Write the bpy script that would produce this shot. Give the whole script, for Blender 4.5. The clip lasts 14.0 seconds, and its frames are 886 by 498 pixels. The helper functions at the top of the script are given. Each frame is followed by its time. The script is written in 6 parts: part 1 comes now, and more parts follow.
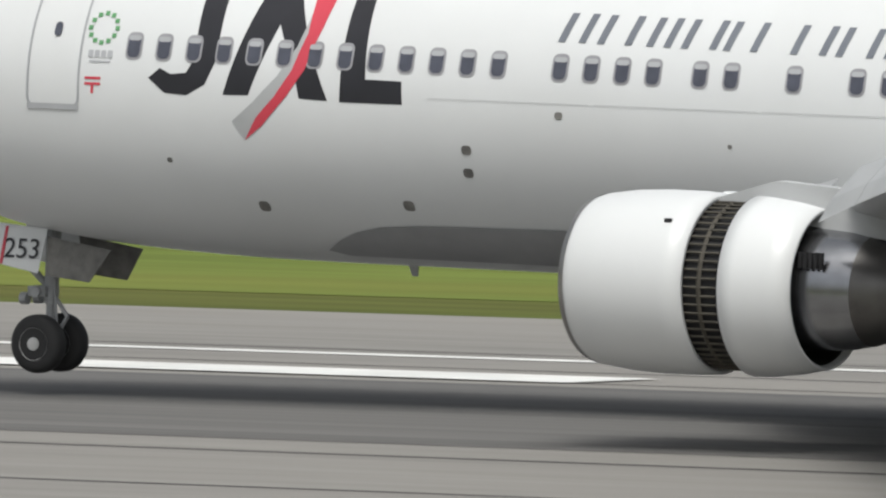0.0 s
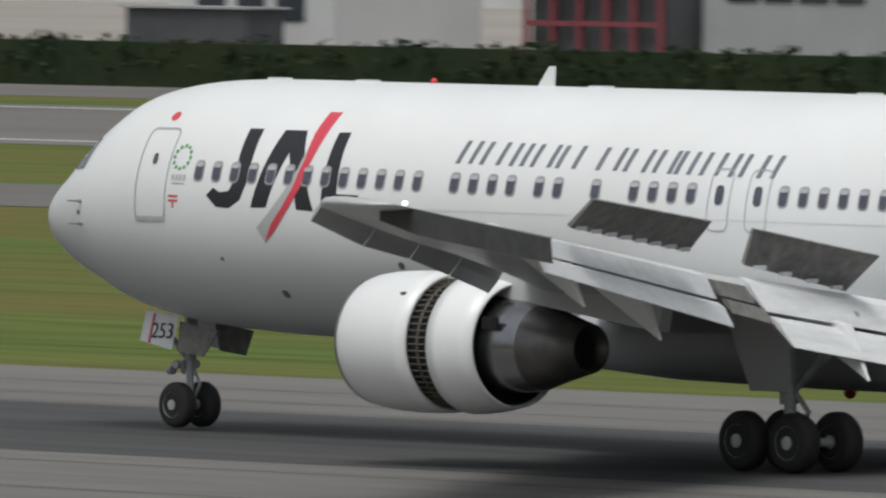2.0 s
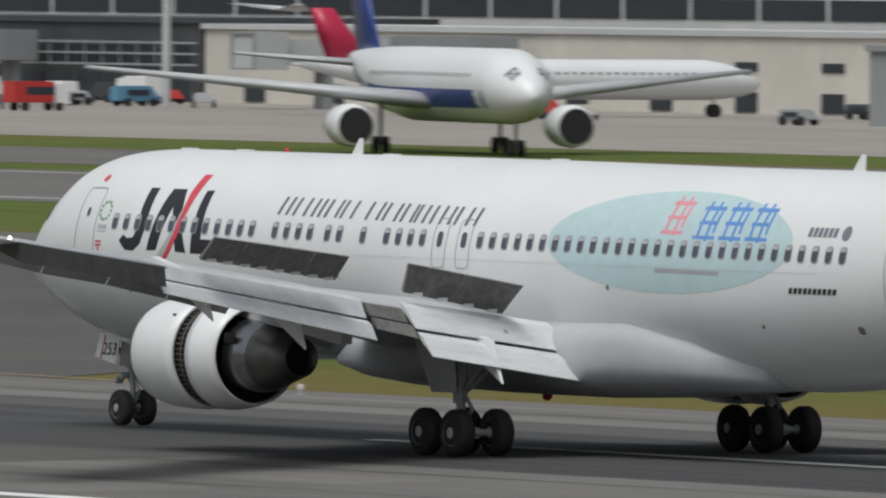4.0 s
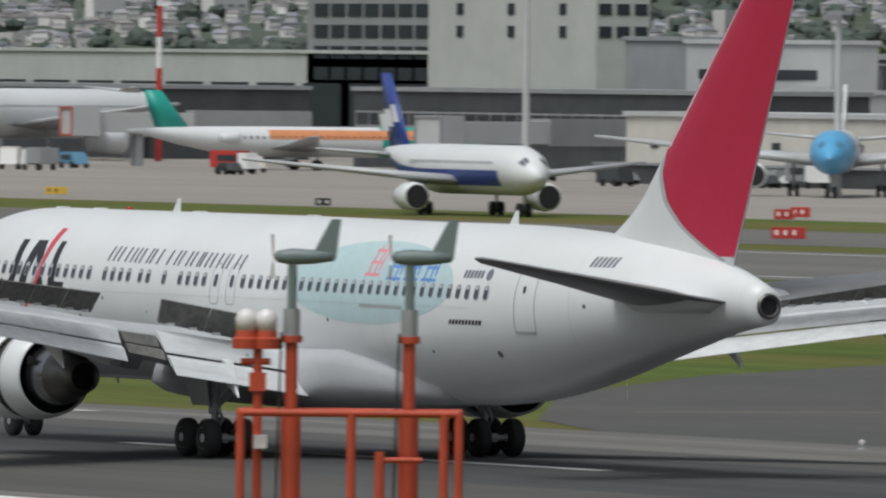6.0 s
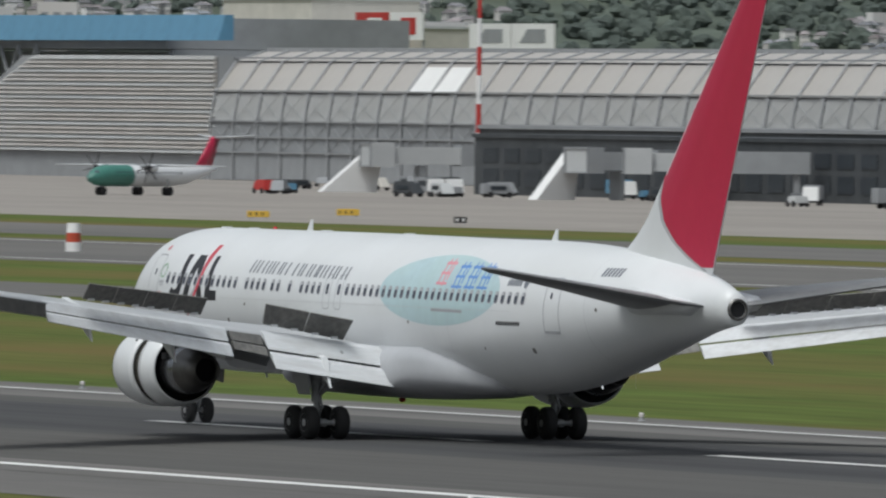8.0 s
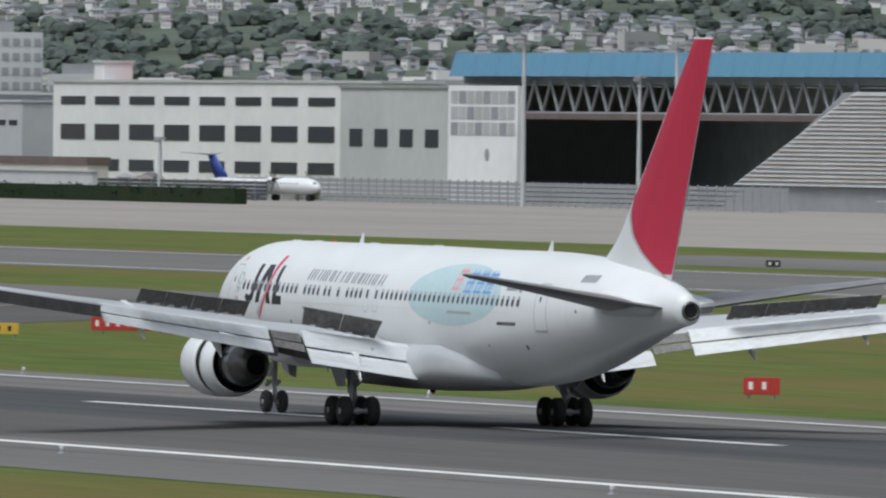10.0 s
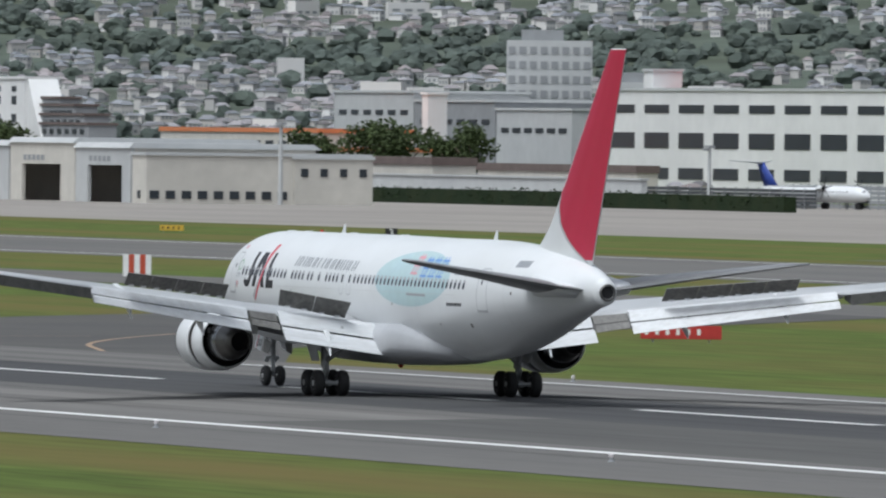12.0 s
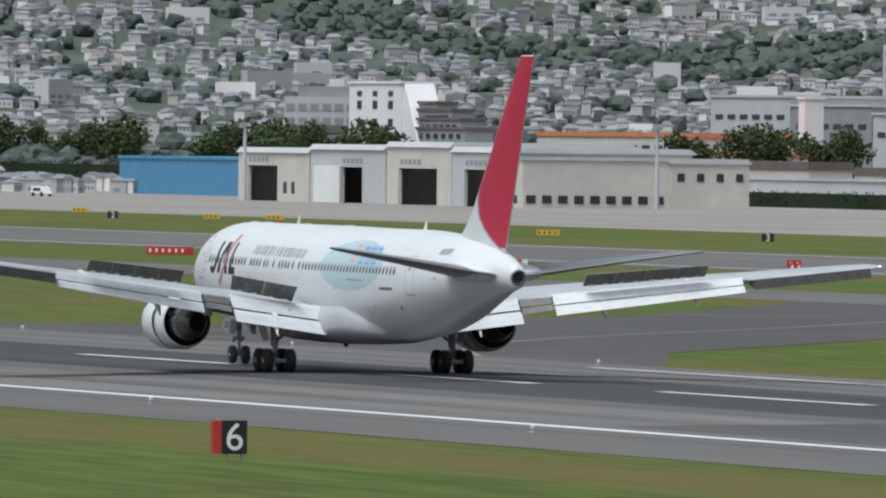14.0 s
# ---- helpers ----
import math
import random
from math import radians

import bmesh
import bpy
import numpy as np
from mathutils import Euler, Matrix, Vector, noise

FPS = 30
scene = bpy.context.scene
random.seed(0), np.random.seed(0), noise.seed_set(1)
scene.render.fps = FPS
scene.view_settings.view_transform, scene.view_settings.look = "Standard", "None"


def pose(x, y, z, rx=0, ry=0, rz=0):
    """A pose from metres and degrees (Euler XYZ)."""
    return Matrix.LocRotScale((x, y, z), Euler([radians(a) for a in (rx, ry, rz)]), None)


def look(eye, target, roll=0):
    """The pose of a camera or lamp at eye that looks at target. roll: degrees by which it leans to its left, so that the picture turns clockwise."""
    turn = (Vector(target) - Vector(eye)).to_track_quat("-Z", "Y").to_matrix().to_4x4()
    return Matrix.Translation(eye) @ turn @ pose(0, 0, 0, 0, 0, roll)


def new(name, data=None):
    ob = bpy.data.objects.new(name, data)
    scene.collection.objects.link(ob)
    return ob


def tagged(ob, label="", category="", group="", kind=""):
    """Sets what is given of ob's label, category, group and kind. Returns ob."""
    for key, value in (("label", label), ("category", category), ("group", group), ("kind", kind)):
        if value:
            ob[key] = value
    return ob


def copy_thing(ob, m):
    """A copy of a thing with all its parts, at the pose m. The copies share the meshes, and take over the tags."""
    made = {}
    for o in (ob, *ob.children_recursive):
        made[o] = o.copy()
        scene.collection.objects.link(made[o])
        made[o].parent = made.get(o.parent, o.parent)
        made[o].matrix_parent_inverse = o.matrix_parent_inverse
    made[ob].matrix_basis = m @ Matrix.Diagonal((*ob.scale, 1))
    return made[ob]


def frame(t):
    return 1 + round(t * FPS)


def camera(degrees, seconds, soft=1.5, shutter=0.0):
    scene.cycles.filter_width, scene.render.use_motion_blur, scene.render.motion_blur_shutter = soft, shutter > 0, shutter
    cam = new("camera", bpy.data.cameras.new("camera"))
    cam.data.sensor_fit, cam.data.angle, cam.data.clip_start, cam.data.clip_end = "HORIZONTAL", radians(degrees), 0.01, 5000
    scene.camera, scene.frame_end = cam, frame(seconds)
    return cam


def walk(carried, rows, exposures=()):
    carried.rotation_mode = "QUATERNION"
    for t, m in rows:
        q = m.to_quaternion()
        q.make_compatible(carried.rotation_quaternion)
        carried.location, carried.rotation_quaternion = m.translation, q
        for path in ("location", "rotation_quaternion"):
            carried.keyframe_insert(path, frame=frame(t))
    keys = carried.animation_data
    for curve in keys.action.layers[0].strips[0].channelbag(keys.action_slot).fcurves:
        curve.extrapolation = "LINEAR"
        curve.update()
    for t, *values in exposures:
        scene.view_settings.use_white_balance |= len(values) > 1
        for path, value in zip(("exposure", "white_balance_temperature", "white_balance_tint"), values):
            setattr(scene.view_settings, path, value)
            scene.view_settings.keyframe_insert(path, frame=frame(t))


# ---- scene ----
# One fixed camera on a bank beside the runway, panning after a landing airliner.
# World: the runway runs along x, its centreline is y = 0, the airliner rolls towards -x.
EYE = (0.0, -216.455, 12.003)
# seconds, airliner's main gear x, pan, tilt, roll (degrees), airliner's pitch
ROWS = [
    (0.0, -113.53, 30.7784, -2.153, -0.362, 0.91),
    (0.3, -130.52, 34.09, -2.05, -0.363, 0.86),
    (0.5, -141.84, 36.1816, -1.852, -0.363, 0.82),
    (1.0, -169.98, 40.8496, -1.6151, -0.364, 0.25),
    (1.5, -197.95, 44.7821, -1.5605, -0.37, 0.12),
    (2.0, -225.66, 48.0276, -1.4309, -0.402, 0.12),
    (2.2, -236.62, 49.1057, -1.3433, -0.431, 0.12),
    (2.7, -263.57, 51.9956, -1.2472, -0.440, 0.12),
    (3.2, -290.04, 54.3282, -1.1418, -0.450, 0.12),
    (3.7, -316.06, 56.3184, -1.0454, -0.460, 0.12),
    (4.3, -346.78, 58.5428, -0.9614, -0.473, 0.12),
    (4.5, -356.93, 59.1951, -0.9186, -0.508, 0.12),
    (5.0, -382.09, 60.6063, -0.8022, -0.531, 0.12),
    (5.5, -407.1, 61.7813, -0.7184, -0.549, 0.12),
    (6.0, -431.83, 63.0437, -0.6755, -0.57, 0.12),
    (6.5, -456.05, 64.2596, -0.6127, -0.593, 0.12),
    (7.0, -479.54, 65.3427, -0.5618, -0.608, 0.12),
    (7.5, -502.3, 66.5247, -0.5424, -0.629, 0.12),
    (8.0, -524.44, 67.5468, -0.5305, -0.636, 0.12),
    (8.2, -533.17, 67.9291, -0.5164, -0.647, 0.12),
    (8.5, -546.15, 68.4567, -0.5093, -0.663, 0.12),
    (8.7, -554.73, 68.7737, -0.4995, -0.685, 0.12),
    (9.2, -575.82, 69.4794, -0.4771, -0.686, 0.12),
    (9.7, -596.54, 70.1255, -0.4485, -0.687, 0.12),
    (10.2, -616.91, 70.7224, -0.4211, -0.688, 0.12),
    (10.8, -640.93, 71.3868, -0.3989, -0.688, 0.12),
    (11.0, -648.87, 71.549, -0.3958, -0.698, 0.12),
    (11.5, -668.47, 71.9677, -0.4089, -0.688, 0.12),
    (12.0, -687.65, 72.4524, -0.4245, -0.683, 0.12),
    (12.5, -706.34, 72.9703, -0.4322, -0.685, 0.12),
    (13.0, -724.47, 73.3781, -0.4262, -0.678, 0.12),
    (13.5, -742.03, 73.6283, -0.4238, -0.677, 0.12),
    (14.0, -759.06, 73.8002, -0.4235, -0.681, 0.12),
]
cam = camera(3.1711, 14.0, soft=2.2, shutter=0.18)
walk(cam, [(t, pose(*EYE, 90 + tilt, 0, pan) @ pose(0, 0, 0, 0, 0, -roll)) for t, _, pan, tilt, roll, _ in ROWS],
     exposures=[(0.0, 0.2, 6500, 7), (1.0, 0.1, 6480, 7), (2.0, 0.0, 6450, 7), (4.5, -0.12, 6350, 7), (7.5, -0.12, 6250, 6), (11.0, 0.12, 5980, 7), (14.0, 0.14, 5960, 6)])

# ---- light: a bright overcast summer day ----
world = bpy.data.worlds.new("sky")
scene.world = world
world.use_nodes = True
wn, wl = world.node_tree.nodes, world.node_tree.links
sky = wn.new("ShaderNodeTexSky")
sky.sky_type, sky.sun_disc = "NISHITA", False
sky.sun_elevation, sky.sun_rotation = radians(62), radians(150)
sky.air_density, sky.dust_density, sky.ozone_density = 1.0, 6.0, 1.0
grey = wn.new("ShaderNodeHueSaturation")
grey.inputs["Saturation"].default_value = 0.35
wl.new(sky.outputs[0], grey.inputs["Color"])
wl.new(grey.outputs[0], wn["Background"].inputs[0])
wn["Background"].inputs[1].default_value = 0.12
sun = new("sun", bpy.data.lights.new("sun", "SUN"))
sun.data.energy, sun.data.angle, sun.data.color = 1.3, radians(24), (1.0, 0.98, 0.95)
sun.matrix_world = look((0, 0, 0), (-math.cos(radians(62)) * math.sin(radians(150)), -math.cos(radians(62)) * math.cos(radians(150)), -math.sin(radians(62))))


# ---- materials ----
def material(name, color, rough=0.6, metal=0.0, grain=0.06, scale=3.0, bump=0.0, wear=None, wear_scale=0.4, wear_amount=0.5, spec=0.5, emit=0.0, stretch=(1, 1, 1), per_piece=0.0):
    """Base colour varied by fine grain and by large patches of wear; optional relief and piece-to-piece change."""
    m = bpy.data.materials.new(name)
    m.use_nodes = True
    n, l = m.node_tree.nodes, m.node_tree.links
    b = n["Principled BSDF"]
    b.inputs["Roughness"].default_value, b.inputs["Metallic"].default_value = rough, metal
    b.inputs["Specular IOR Level"].default_value = spec
    tc, mp = n.new("ShaderNodeTexCoord"), n.new("ShaderNodeMapping")
    mp.inputs["Scale"].default_value = stretch
    l.new(tc.outputs["Object"], mp.inputs[0])
    fine = n.new("ShaderNodeTexNoise")
    fine.inputs["Scale"].default_value, fine.inputs["Detail"].default_value = scale, 5
    l.new(mp.outputs[0], fine.inputs["Vector"])
    big = n.new("ShaderNodeTexNoise")
    big.inputs["Scale"].default_value, big.inputs["Detail"].default_value = wear_scale, 4
    l.new(mp.outputs[0], big.inputs["Vector"])
    ramp = n.new("ShaderNodeValToRGB")
    lo, hi = ramp.color_ramp.elements
    lo.position, hi.position = 0.3, 0.7
    lo.color = (*[c * (1 - grain) for c in color], 1)
    hi.color = (*[min(1, c * (1 + grain)) for c in color], 1)
    l.new(fine.outputs[0], ramp.inputs[0])
    out = ramp.outputs[0]
    mix = n.new("ShaderNodeMixRGB")
    mask = n.new("ShaderNodeMapRange")
    mask.inputs[1].default_value, mask.inputs[2].default_value, mask.inputs[4].default_value = 0.42, 0.68, wear_amount
    l.new(big.outputs[0], mask.inputs[0])
    l.new(mask.outputs[0], mix.inputs[0])
    l.new(out, mix.inputs[1])
    mix.inputs[2].default_value = (*(wear or [c * 0.8 for c in color]), 1)
    out = mix.outputs[0]
    if per_piece:
        geo, pm, pr = n.new("ShaderNodeNewGeometry"), n.new("ShaderNodeMixRGB"), n.new("ShaderNodeMapRange")
        pm.blend_type, pm.inputs[0].default_value = "MULTIPLY", 1.0
        pr.inputs[3].default_value, pr.inputs[4].default_value = 1 - per_piece, 1.0
        l.new(geo.outputs["Random Per Island"], pr.inputs[0])
        l.new(pr.outputs[0], pm.inputs[2])
        l.new(out, pm.inputs[1])
        out = pm.outputs[0]
    l.new(out, b.inputs["Base Color"])
    if bump:
        bp = n.new("ShaderNodeBump")
        bp.inputs["Strength"].default_value = bump
        l.new(fine.outputs[0], bp.inputs["Height"])
        l.new(bp.outputs[0], b.inputs["Normal"])
    if emit:
        b.inputs["Emission Color"].default_value, b.inputs["Emission Strength"].default_value = (*color, 1), emit
    return m


M_WHITE = material("white_paint", (0.685, 0.70, 0.71), 0.3, grain=0.02, scale=0.8, wear=(0.61, 0.62, 0.62), wear_scale=0.15, wear_amount=0.5)
M_GREYP = material("grey_paint", (0.42, 0.43, 0.45), 0.35, grain=0.03, wear_scale=0.6)
M_WING = material("wing_grey", (0.44, 0.45, 0.46), 0.35, grain=0.04, scale=2, wear=(0.34, 0.35, 0.36), wear_scale=0.5)
# grey paint darkened to carry the shade on the stabilizer's underside
M_STAB = material("stabilizer_shaded_grey", (0.2, 0.205, 0.21), 0.4, grain=0.06, wear=(0.14, 0.14, 0.145), wear_scale=0.5)
M_BELLY = material("belly_patch_grey", (0.33, 0.335, 0.345), 0.4, grain=0.06, wear=(0.26, 0.26, 0.265), wear_scale=0.5)
M_FLAP = material("flap_white", (0.62, 0.635, 0.65), 0.5, grain=0.06, wear=(0.46, 0.46, 0.46), wear_scale=0.9, stretch=(4, .5, 4))
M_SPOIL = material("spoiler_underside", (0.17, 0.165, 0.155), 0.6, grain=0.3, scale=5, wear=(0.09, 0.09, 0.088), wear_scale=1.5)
# near-black holds the shadow under the outer trailing edge
M_AILERON = material("shaded_aileron", (0.045, 0.045, 0.042), 0.6, grain=0.25, scale=5, wear=(0.08, 0.078, 0.07), wear_scale=1.5)
M_BLACK = material("black_paint", (0.02, 0.02, 0.025), 0.4, grain=0.1)
# near-black painted for the shade inside openings; propeller blades use it too
M_DARK = material("opening_shade_and_prop_black", (0.015, 0.015, 0.017), 0.8)
M_RED = material("red_paint", (0.47, 0.022, 0.068), 0.33, grain=0.03, wear=(0.42, 0.024, 0.06), wear_scale=0.3)
M_SLASHRED = material("slash_red", (0.6, 0.06, 0.09), 0.35, grain=0.04)
M_SLASHGREY = material("slash_grey", (0.42, 0.43, 0.44), 0.35, grain=0.04)
M_LETTER = material("lettering_grey", (0.17, 0.185, 0.215), 0.35, grain=0.05)
M_LINE = material("seam_grey", (0.36, 0.37, 0.39), 0.5)
M_GLASS = material("cabin_glass", (0.075, 0.08, 0.105), 0.12, grain=0.2)
M_SCREEN = material("cockpit_glass", (0.13, 0.15, 0.15), 0.08, grain=0.15)
M_SEAM = material("faint_seam", (0.53, 0.54, 0.55), 0.4, grain=0.06)
M_RIM = material("window_rim", (0.32, 0.32, 0.34), 0.4)
M_METAL = material("bare_metal", (0.42, 0.41, 0.40), 0.35, 0.9, grain=0.1, wear=(0.25, 0.24, 0.23), wear_scale=1.2)
M_CORE = material("polished_core_metal", (0.3, 0.305, 0.32), 0.24, 0.95, grain=0.1, wear=(0.2, 0.2, 0.205), wear_scale=1.2)
M_HOT = material("heat_stained_metal", (0.16, 0.155, 0.15), 0.42, 0.85, grain=0.2, wear=(0.08, 0.078, 0.075), wear_scale=1.5)
M_RUBBER = material("tyre_rubber", (0.018, 0.018, 0.019), 0.75, grain=0.2)
M_CASCADE = material("cascade_brown", (0.06, 0.054, 0.042), 0.7, grain=0.3, scale=6)
M_HUB = material("wheel_hub", (0.5, 0.5, 0.5), 0.45, 0.3, grain=0.15, scale=12, wear=(0.2, 0.2, 0.2), wear_scale=6)
M_GEAR = material("gear_grey", (0.38, 0.39, 0.4), 0.5, 0.2, grain=0.2, scale=8)
M_ELLIPSE = material("pale_blue_decal", (0.44, 0.575, 0.61), 0.35, grain=0.05, wear=(0.46, 0.60, 0.57))
M_YEL = material("yellow_paint", (0.62, 0.4, 0.05), 0.5, grain=0.06)
M_BLUE = material("blue_decal", (0.12, 0.28, 0.62), 0.35)
M_PINK = material("pink_decal", (0.75, 0.3, 0.35), 0.35)
M_GREEN = material("green_decal", (0.12, 0.32, 0.14), 0.4)
M_BEACON = material("red_beacon", (0.55, 0.03, 0.03), 0.25)
M_LAMP = material("white_lamp", (1.0, 0.95, 0.9), 0.3, emit=2.5)


# ---- building blocks ----
def link(name, bm, mat, parent=None, label="", smooth=False, at=None):
    me = bpy.data.meshes.new(name)
    if smooth:
        for f in bm.faces:
            f.smooth = True
    bm.to_mesh(me)
    bm.free()
    for m in (mat if isinstance(mat, (list, tuple)) else [mat]):
        me.materials.append(m)
    ob = new(name, me)
    if at is not None:
        ob.location = at
    if parent:
        ob.parent = parent
    if label:
        ob["label"] = label
    return ob


part = link


def box(bm, x0, x1, y0, y1, z0, z1, mi=0):
    v = [bm.verts.new(p) for p in ((x0, y0, z0), (x1, y0, z0), (x1, y1, z0), (x0, y1, z0), (x0, y0, z1), (x1, y0, z1), (x1, y1, z1), (x0, y1, z1))]
    for q in ((0, 3, 2, 1), (4, 5, 6, 7), (0, 1, 5, 4), (1, 2, 6, 5), (2, 3, 7, 6), (3, 0, 4, 7)):
        bm.faces.new([v[i] for i in q]).material_index = mi
    return bm


def hull(bm, low, high, mi=0):
    """A solid between two loops of points of equal number."""
    a, b = [bm.verts.new(p) for p in low], [bm.verts.new(p) for p in high]
    n = len(a)
    for f in (a[::-1], b, *[[a[i], a[(i + 1) % n], b[(i + 1) % n], b[i]] for i in range(n)]):
        bm.faces.new(f).material_index = mi
    return bm


def tube(bm, p, q, r0, r1=None, n=12, mi=0):
    p, q = Vector(p), Vector(q)
    r1 = r0 if r1 is None else r1
    w = (q - p).normalized()
    u = w.orthogonal().normalized()
    v = w.cross(u)
    c = [(math.cos(2 * math.pi * i / n), math.sin(2 * math.pi * i / n)) for i in range(n)]
    return hull(bm, [p + r0 * (u * a + v * b) for a, b in c], [q + r1 * (u * a + v * b) for a, b in c], mi)


def lathe(bm, profile, centre, n=48, axis="x", mi=0, squash=1.0):
    """Rings of (along, radius) round an axis through centre; ends stay open."""
    cx, cy, cz = centre
    rings = []
    for s, r in profile:
        ring = []
        for i in range(n):
            a = 2 * math.pi * i / n
            c, d = r * math.cos(a), r * math.sin(a) * squash
            ring.append(bm.verts.new((cx + s, cy + c, cz + d) if axis == "x" else (cx + c, cy + s, cz + d) if axis == "y" else (cx + c, cy + d, cz + s)))
        rings.append(ring)
    for a, b in zip(rings, rings[1:]):
        for i in range(n):
            bm.faces.new((a[i], a[(i + 1) % n], b[(i + 1) % n], b[i])).material_index = mi
    return bm


def capped(bm):
    bmesh.ops.holes_fill(bm, edges=[e for e in bm.edges if e.is_boundary])
    bmesh.ops.recalc_face_normals(bm, faces=bm.faces)
    return bm


def loft(bm, rings, mi=0, close=True):
    vs = [[bm.verts.new(p) for p in r] for r in rings]
    n = len(vs[0])
    for a, b in zip(vs, vs[1:]):
        for i in range(n):
            bm.faces.new((a[i], a[(i + 1) % n], b[(i + 1) % n], b[i])).material_index = mi
    if close:
        bm.faces.new(vs[0][::-1]), bm.faces.new(vs[-1])
    bmesh.ops.recalc_face_normals(bm, faces=bm.faces)
    return bm


# ---- the airliner ----
GEAR_X = 27.46            # main gear, metres behind the nose: the airliner's own origin
# x behind the nose, top, bottom, half width of the fuselage
BODY = np.array([(1.08, 4.4, 4.2, .04), (1.12, 4.62, 3.95, .42), (1.26, 4.82, 3.71, .77), (1.71, 5.13, 3.44, 1.24), (2.46, 5.61, 3.06, 1.67), (3.14, 6.14, 2.8, 1.95), (3.72, 6.53, 2.56, 2.12), (4.5, 6.91, 2.35, 2.28),
                 (6, 7.15, 2.15, 2.43), (8, 7.22, 2.03, 2.5), (10, 7.22, 1.99, 2.515), (15, 7.22, 1.98, 2.515), (25, 7.22, 1.95, 2.515), (33, 7.18, 1.86, 2.515), (35.5, 7.18, 1.78, 2.515), (38, 7.18, 1.82, 2.5),
                 (41, 7.15, 2.08, 2.42), (44, 7.03, 2.57, 2.2), (47, 6.81, 3.2, 1.8), (50, 6.49, 3.82, 1.25), (52.3, 6.12, 4.26, .75), (54.2, 5.61, 4.53, .42)])


def body_at(x):
    """Top, bottom and half width at x, smooth between the stations."""
    xs = BODY[:, 0]
    i = int(min(max(np.searchsorted(xs, x) - 1, 0), len(xs) - 2))
    h = xs[i + 1] - xs[i]
    t = (x - xs[i]) / h
    def slope(k):
        k0, k1 = max(k - 1, 0), min(k + 1, len(xs) - 1)
        return (BODY[k1, 1:] - BODY[k0, 1:]) / (xs[k1] - xs[k0])
    p0, p1, m0, m1 = BODY[i, 1:], BODY[i + 1, 1:], slope(i) * h, slope(i + 1) * h
    return (2 * t**3 - 3 * t**2 + 1) * p0 + (t**3 - 2 * t**2 + t) * m0 + (-2 * t**3 + 3 * t**2) * p1 + (t**3 - t**2) * m1


def skin(x, z, proud=0.01):
    """The port side's y at x, z."""
    top, bottom, w = body_at(x)
    s = (z - (top + bottom) / 2) / ((top - bottom) / 2)
    return -w * math.sqrt(max(1e-4, 1 - s * s)) - proud


plane = new("airliner")
tagged(plane, "white twin-engine airliner with red tail fin and raised spoilers", "airplane")
OFF = (-GEAR_X, 0, 0)


def pp(name, bm, mat, label="", smooth=False, parent=None):
    if parent:
        return part(name, bm, mat, parent, label, smooth)
    return part(name, bm, mat, plane, label, smooth, OFF)


def fuselage():
    bm = bmesh.new()
    n = 112
    xs = sorted(set([1.08, 1.085, 1.1, 1.12, 1.15, 1.19, 1.26, 1.36, 1.48, 1.6, 1.7] + [1.79 + .25 * i for i in range(17)] + [6 + .5 * i for i in range(96)] + [54.2]))
    rings = []
    for x in xs:
        if x > 54.2:
            continue
        top, bottom, w = body_at(x)
        c, hh = (top + bottom) / 2, (top - bottom) / 2
        rings.append([(x, w * math.cos(2 * math.pi * i / n), c + hh * math.sin(2 * math.pi * i / n)) for i in range(n)])
    loft(bm, rings)
    return pp("fuselage", bm, M_WHITE, "glossy white fuselage", True)


def decal(bm, pts, proud=0.012, mi=0, step=0.2):
    """A flat outline (x, z) laid on the port side of the fuselage."""
    f = bm.faces.new([bm.verts.new((x, 0, z)) for x, z in pts])
    f.material_index = mi
    geom = [f, *f.edges, *f.verts]
    xs, zs = [p[0] for p in pts], [p[1] for p in pts]
    for lo, hi, nrm in ((min(xs), max(xs), (1, 0, 0)), (min(zs), max(zs), (0, 0, 1))):
        k = lo + step
        while k < hi - 0.02:
            r = bmesh.ops.bisect_plane(bm, geom=geom, plane_co=(k * nrm[0], 0, k * nrm[2]), plane_no=nrm, dist=1e-5)
            geom = [g for g in r["geom"] if g.is_valid] + [g for g in r["geom_cut"] if g.is_valid]
            geom = list(dict.fromkeys(geom))
            k += step
    for v in {v for g in geom if isinstance(g, bmesh.types.BMFace) for v in g.verts}:
        v.co.y = skin(v.co.x, v.co.z, proud)
    return bm


def decals(name, outlines, mat, label="", proud=0.012, parent=None):
    bm = bmesh.new()
    for pts in outlines:
        sub = bmesh.new()
        decal(sub, pts, proud)
        me = bpy.data.meshes.new("tmp")
        sub.to_mesh(me)
        sub.free()
        bm.from_mesh(me)
        bpy.data.meshes.remove(me)
    bmesh.ops.recalc_face_normals(bm, faces=bm.faces)
    for f in bm.faces:
        if f.normal.y > 0:
            f.normal_flip()
    return pp(name, bm, mat, label, True, parent)


def rounded(x0, x1, z0, z1, r, n=5):
    pts = []
    for cx, cz, a0 in ((x1 - r, z1 - r, 0), (x0 + r, z1 - r, 90), (x0 + r, z0 + r, 180), (x1 - r, z0 + r, 270)):
        pts += [(cx + r * math.cos(radians(a0 + 90 * i / n)), cz + r * math.sin(radians(a0 + 90 * i / n))) for i in range(n + 1)]
    return pts


def ribbon(line, w):
    out = []
    for (x0, z0), (x1, z1) in zip(line, line[1:]):
        dx, dz = x1 - x0, z1 - z0
        k = w / 2 / math.hypot(dx, dz)
        out.append([(x0 - dz * k, z0 + dx * k), (x1 - dz * k, z1 + dx * k), (x1 + dz * k, z1 - dx * k), (x0 + dz * k, z0 - dx * k)])
    return out


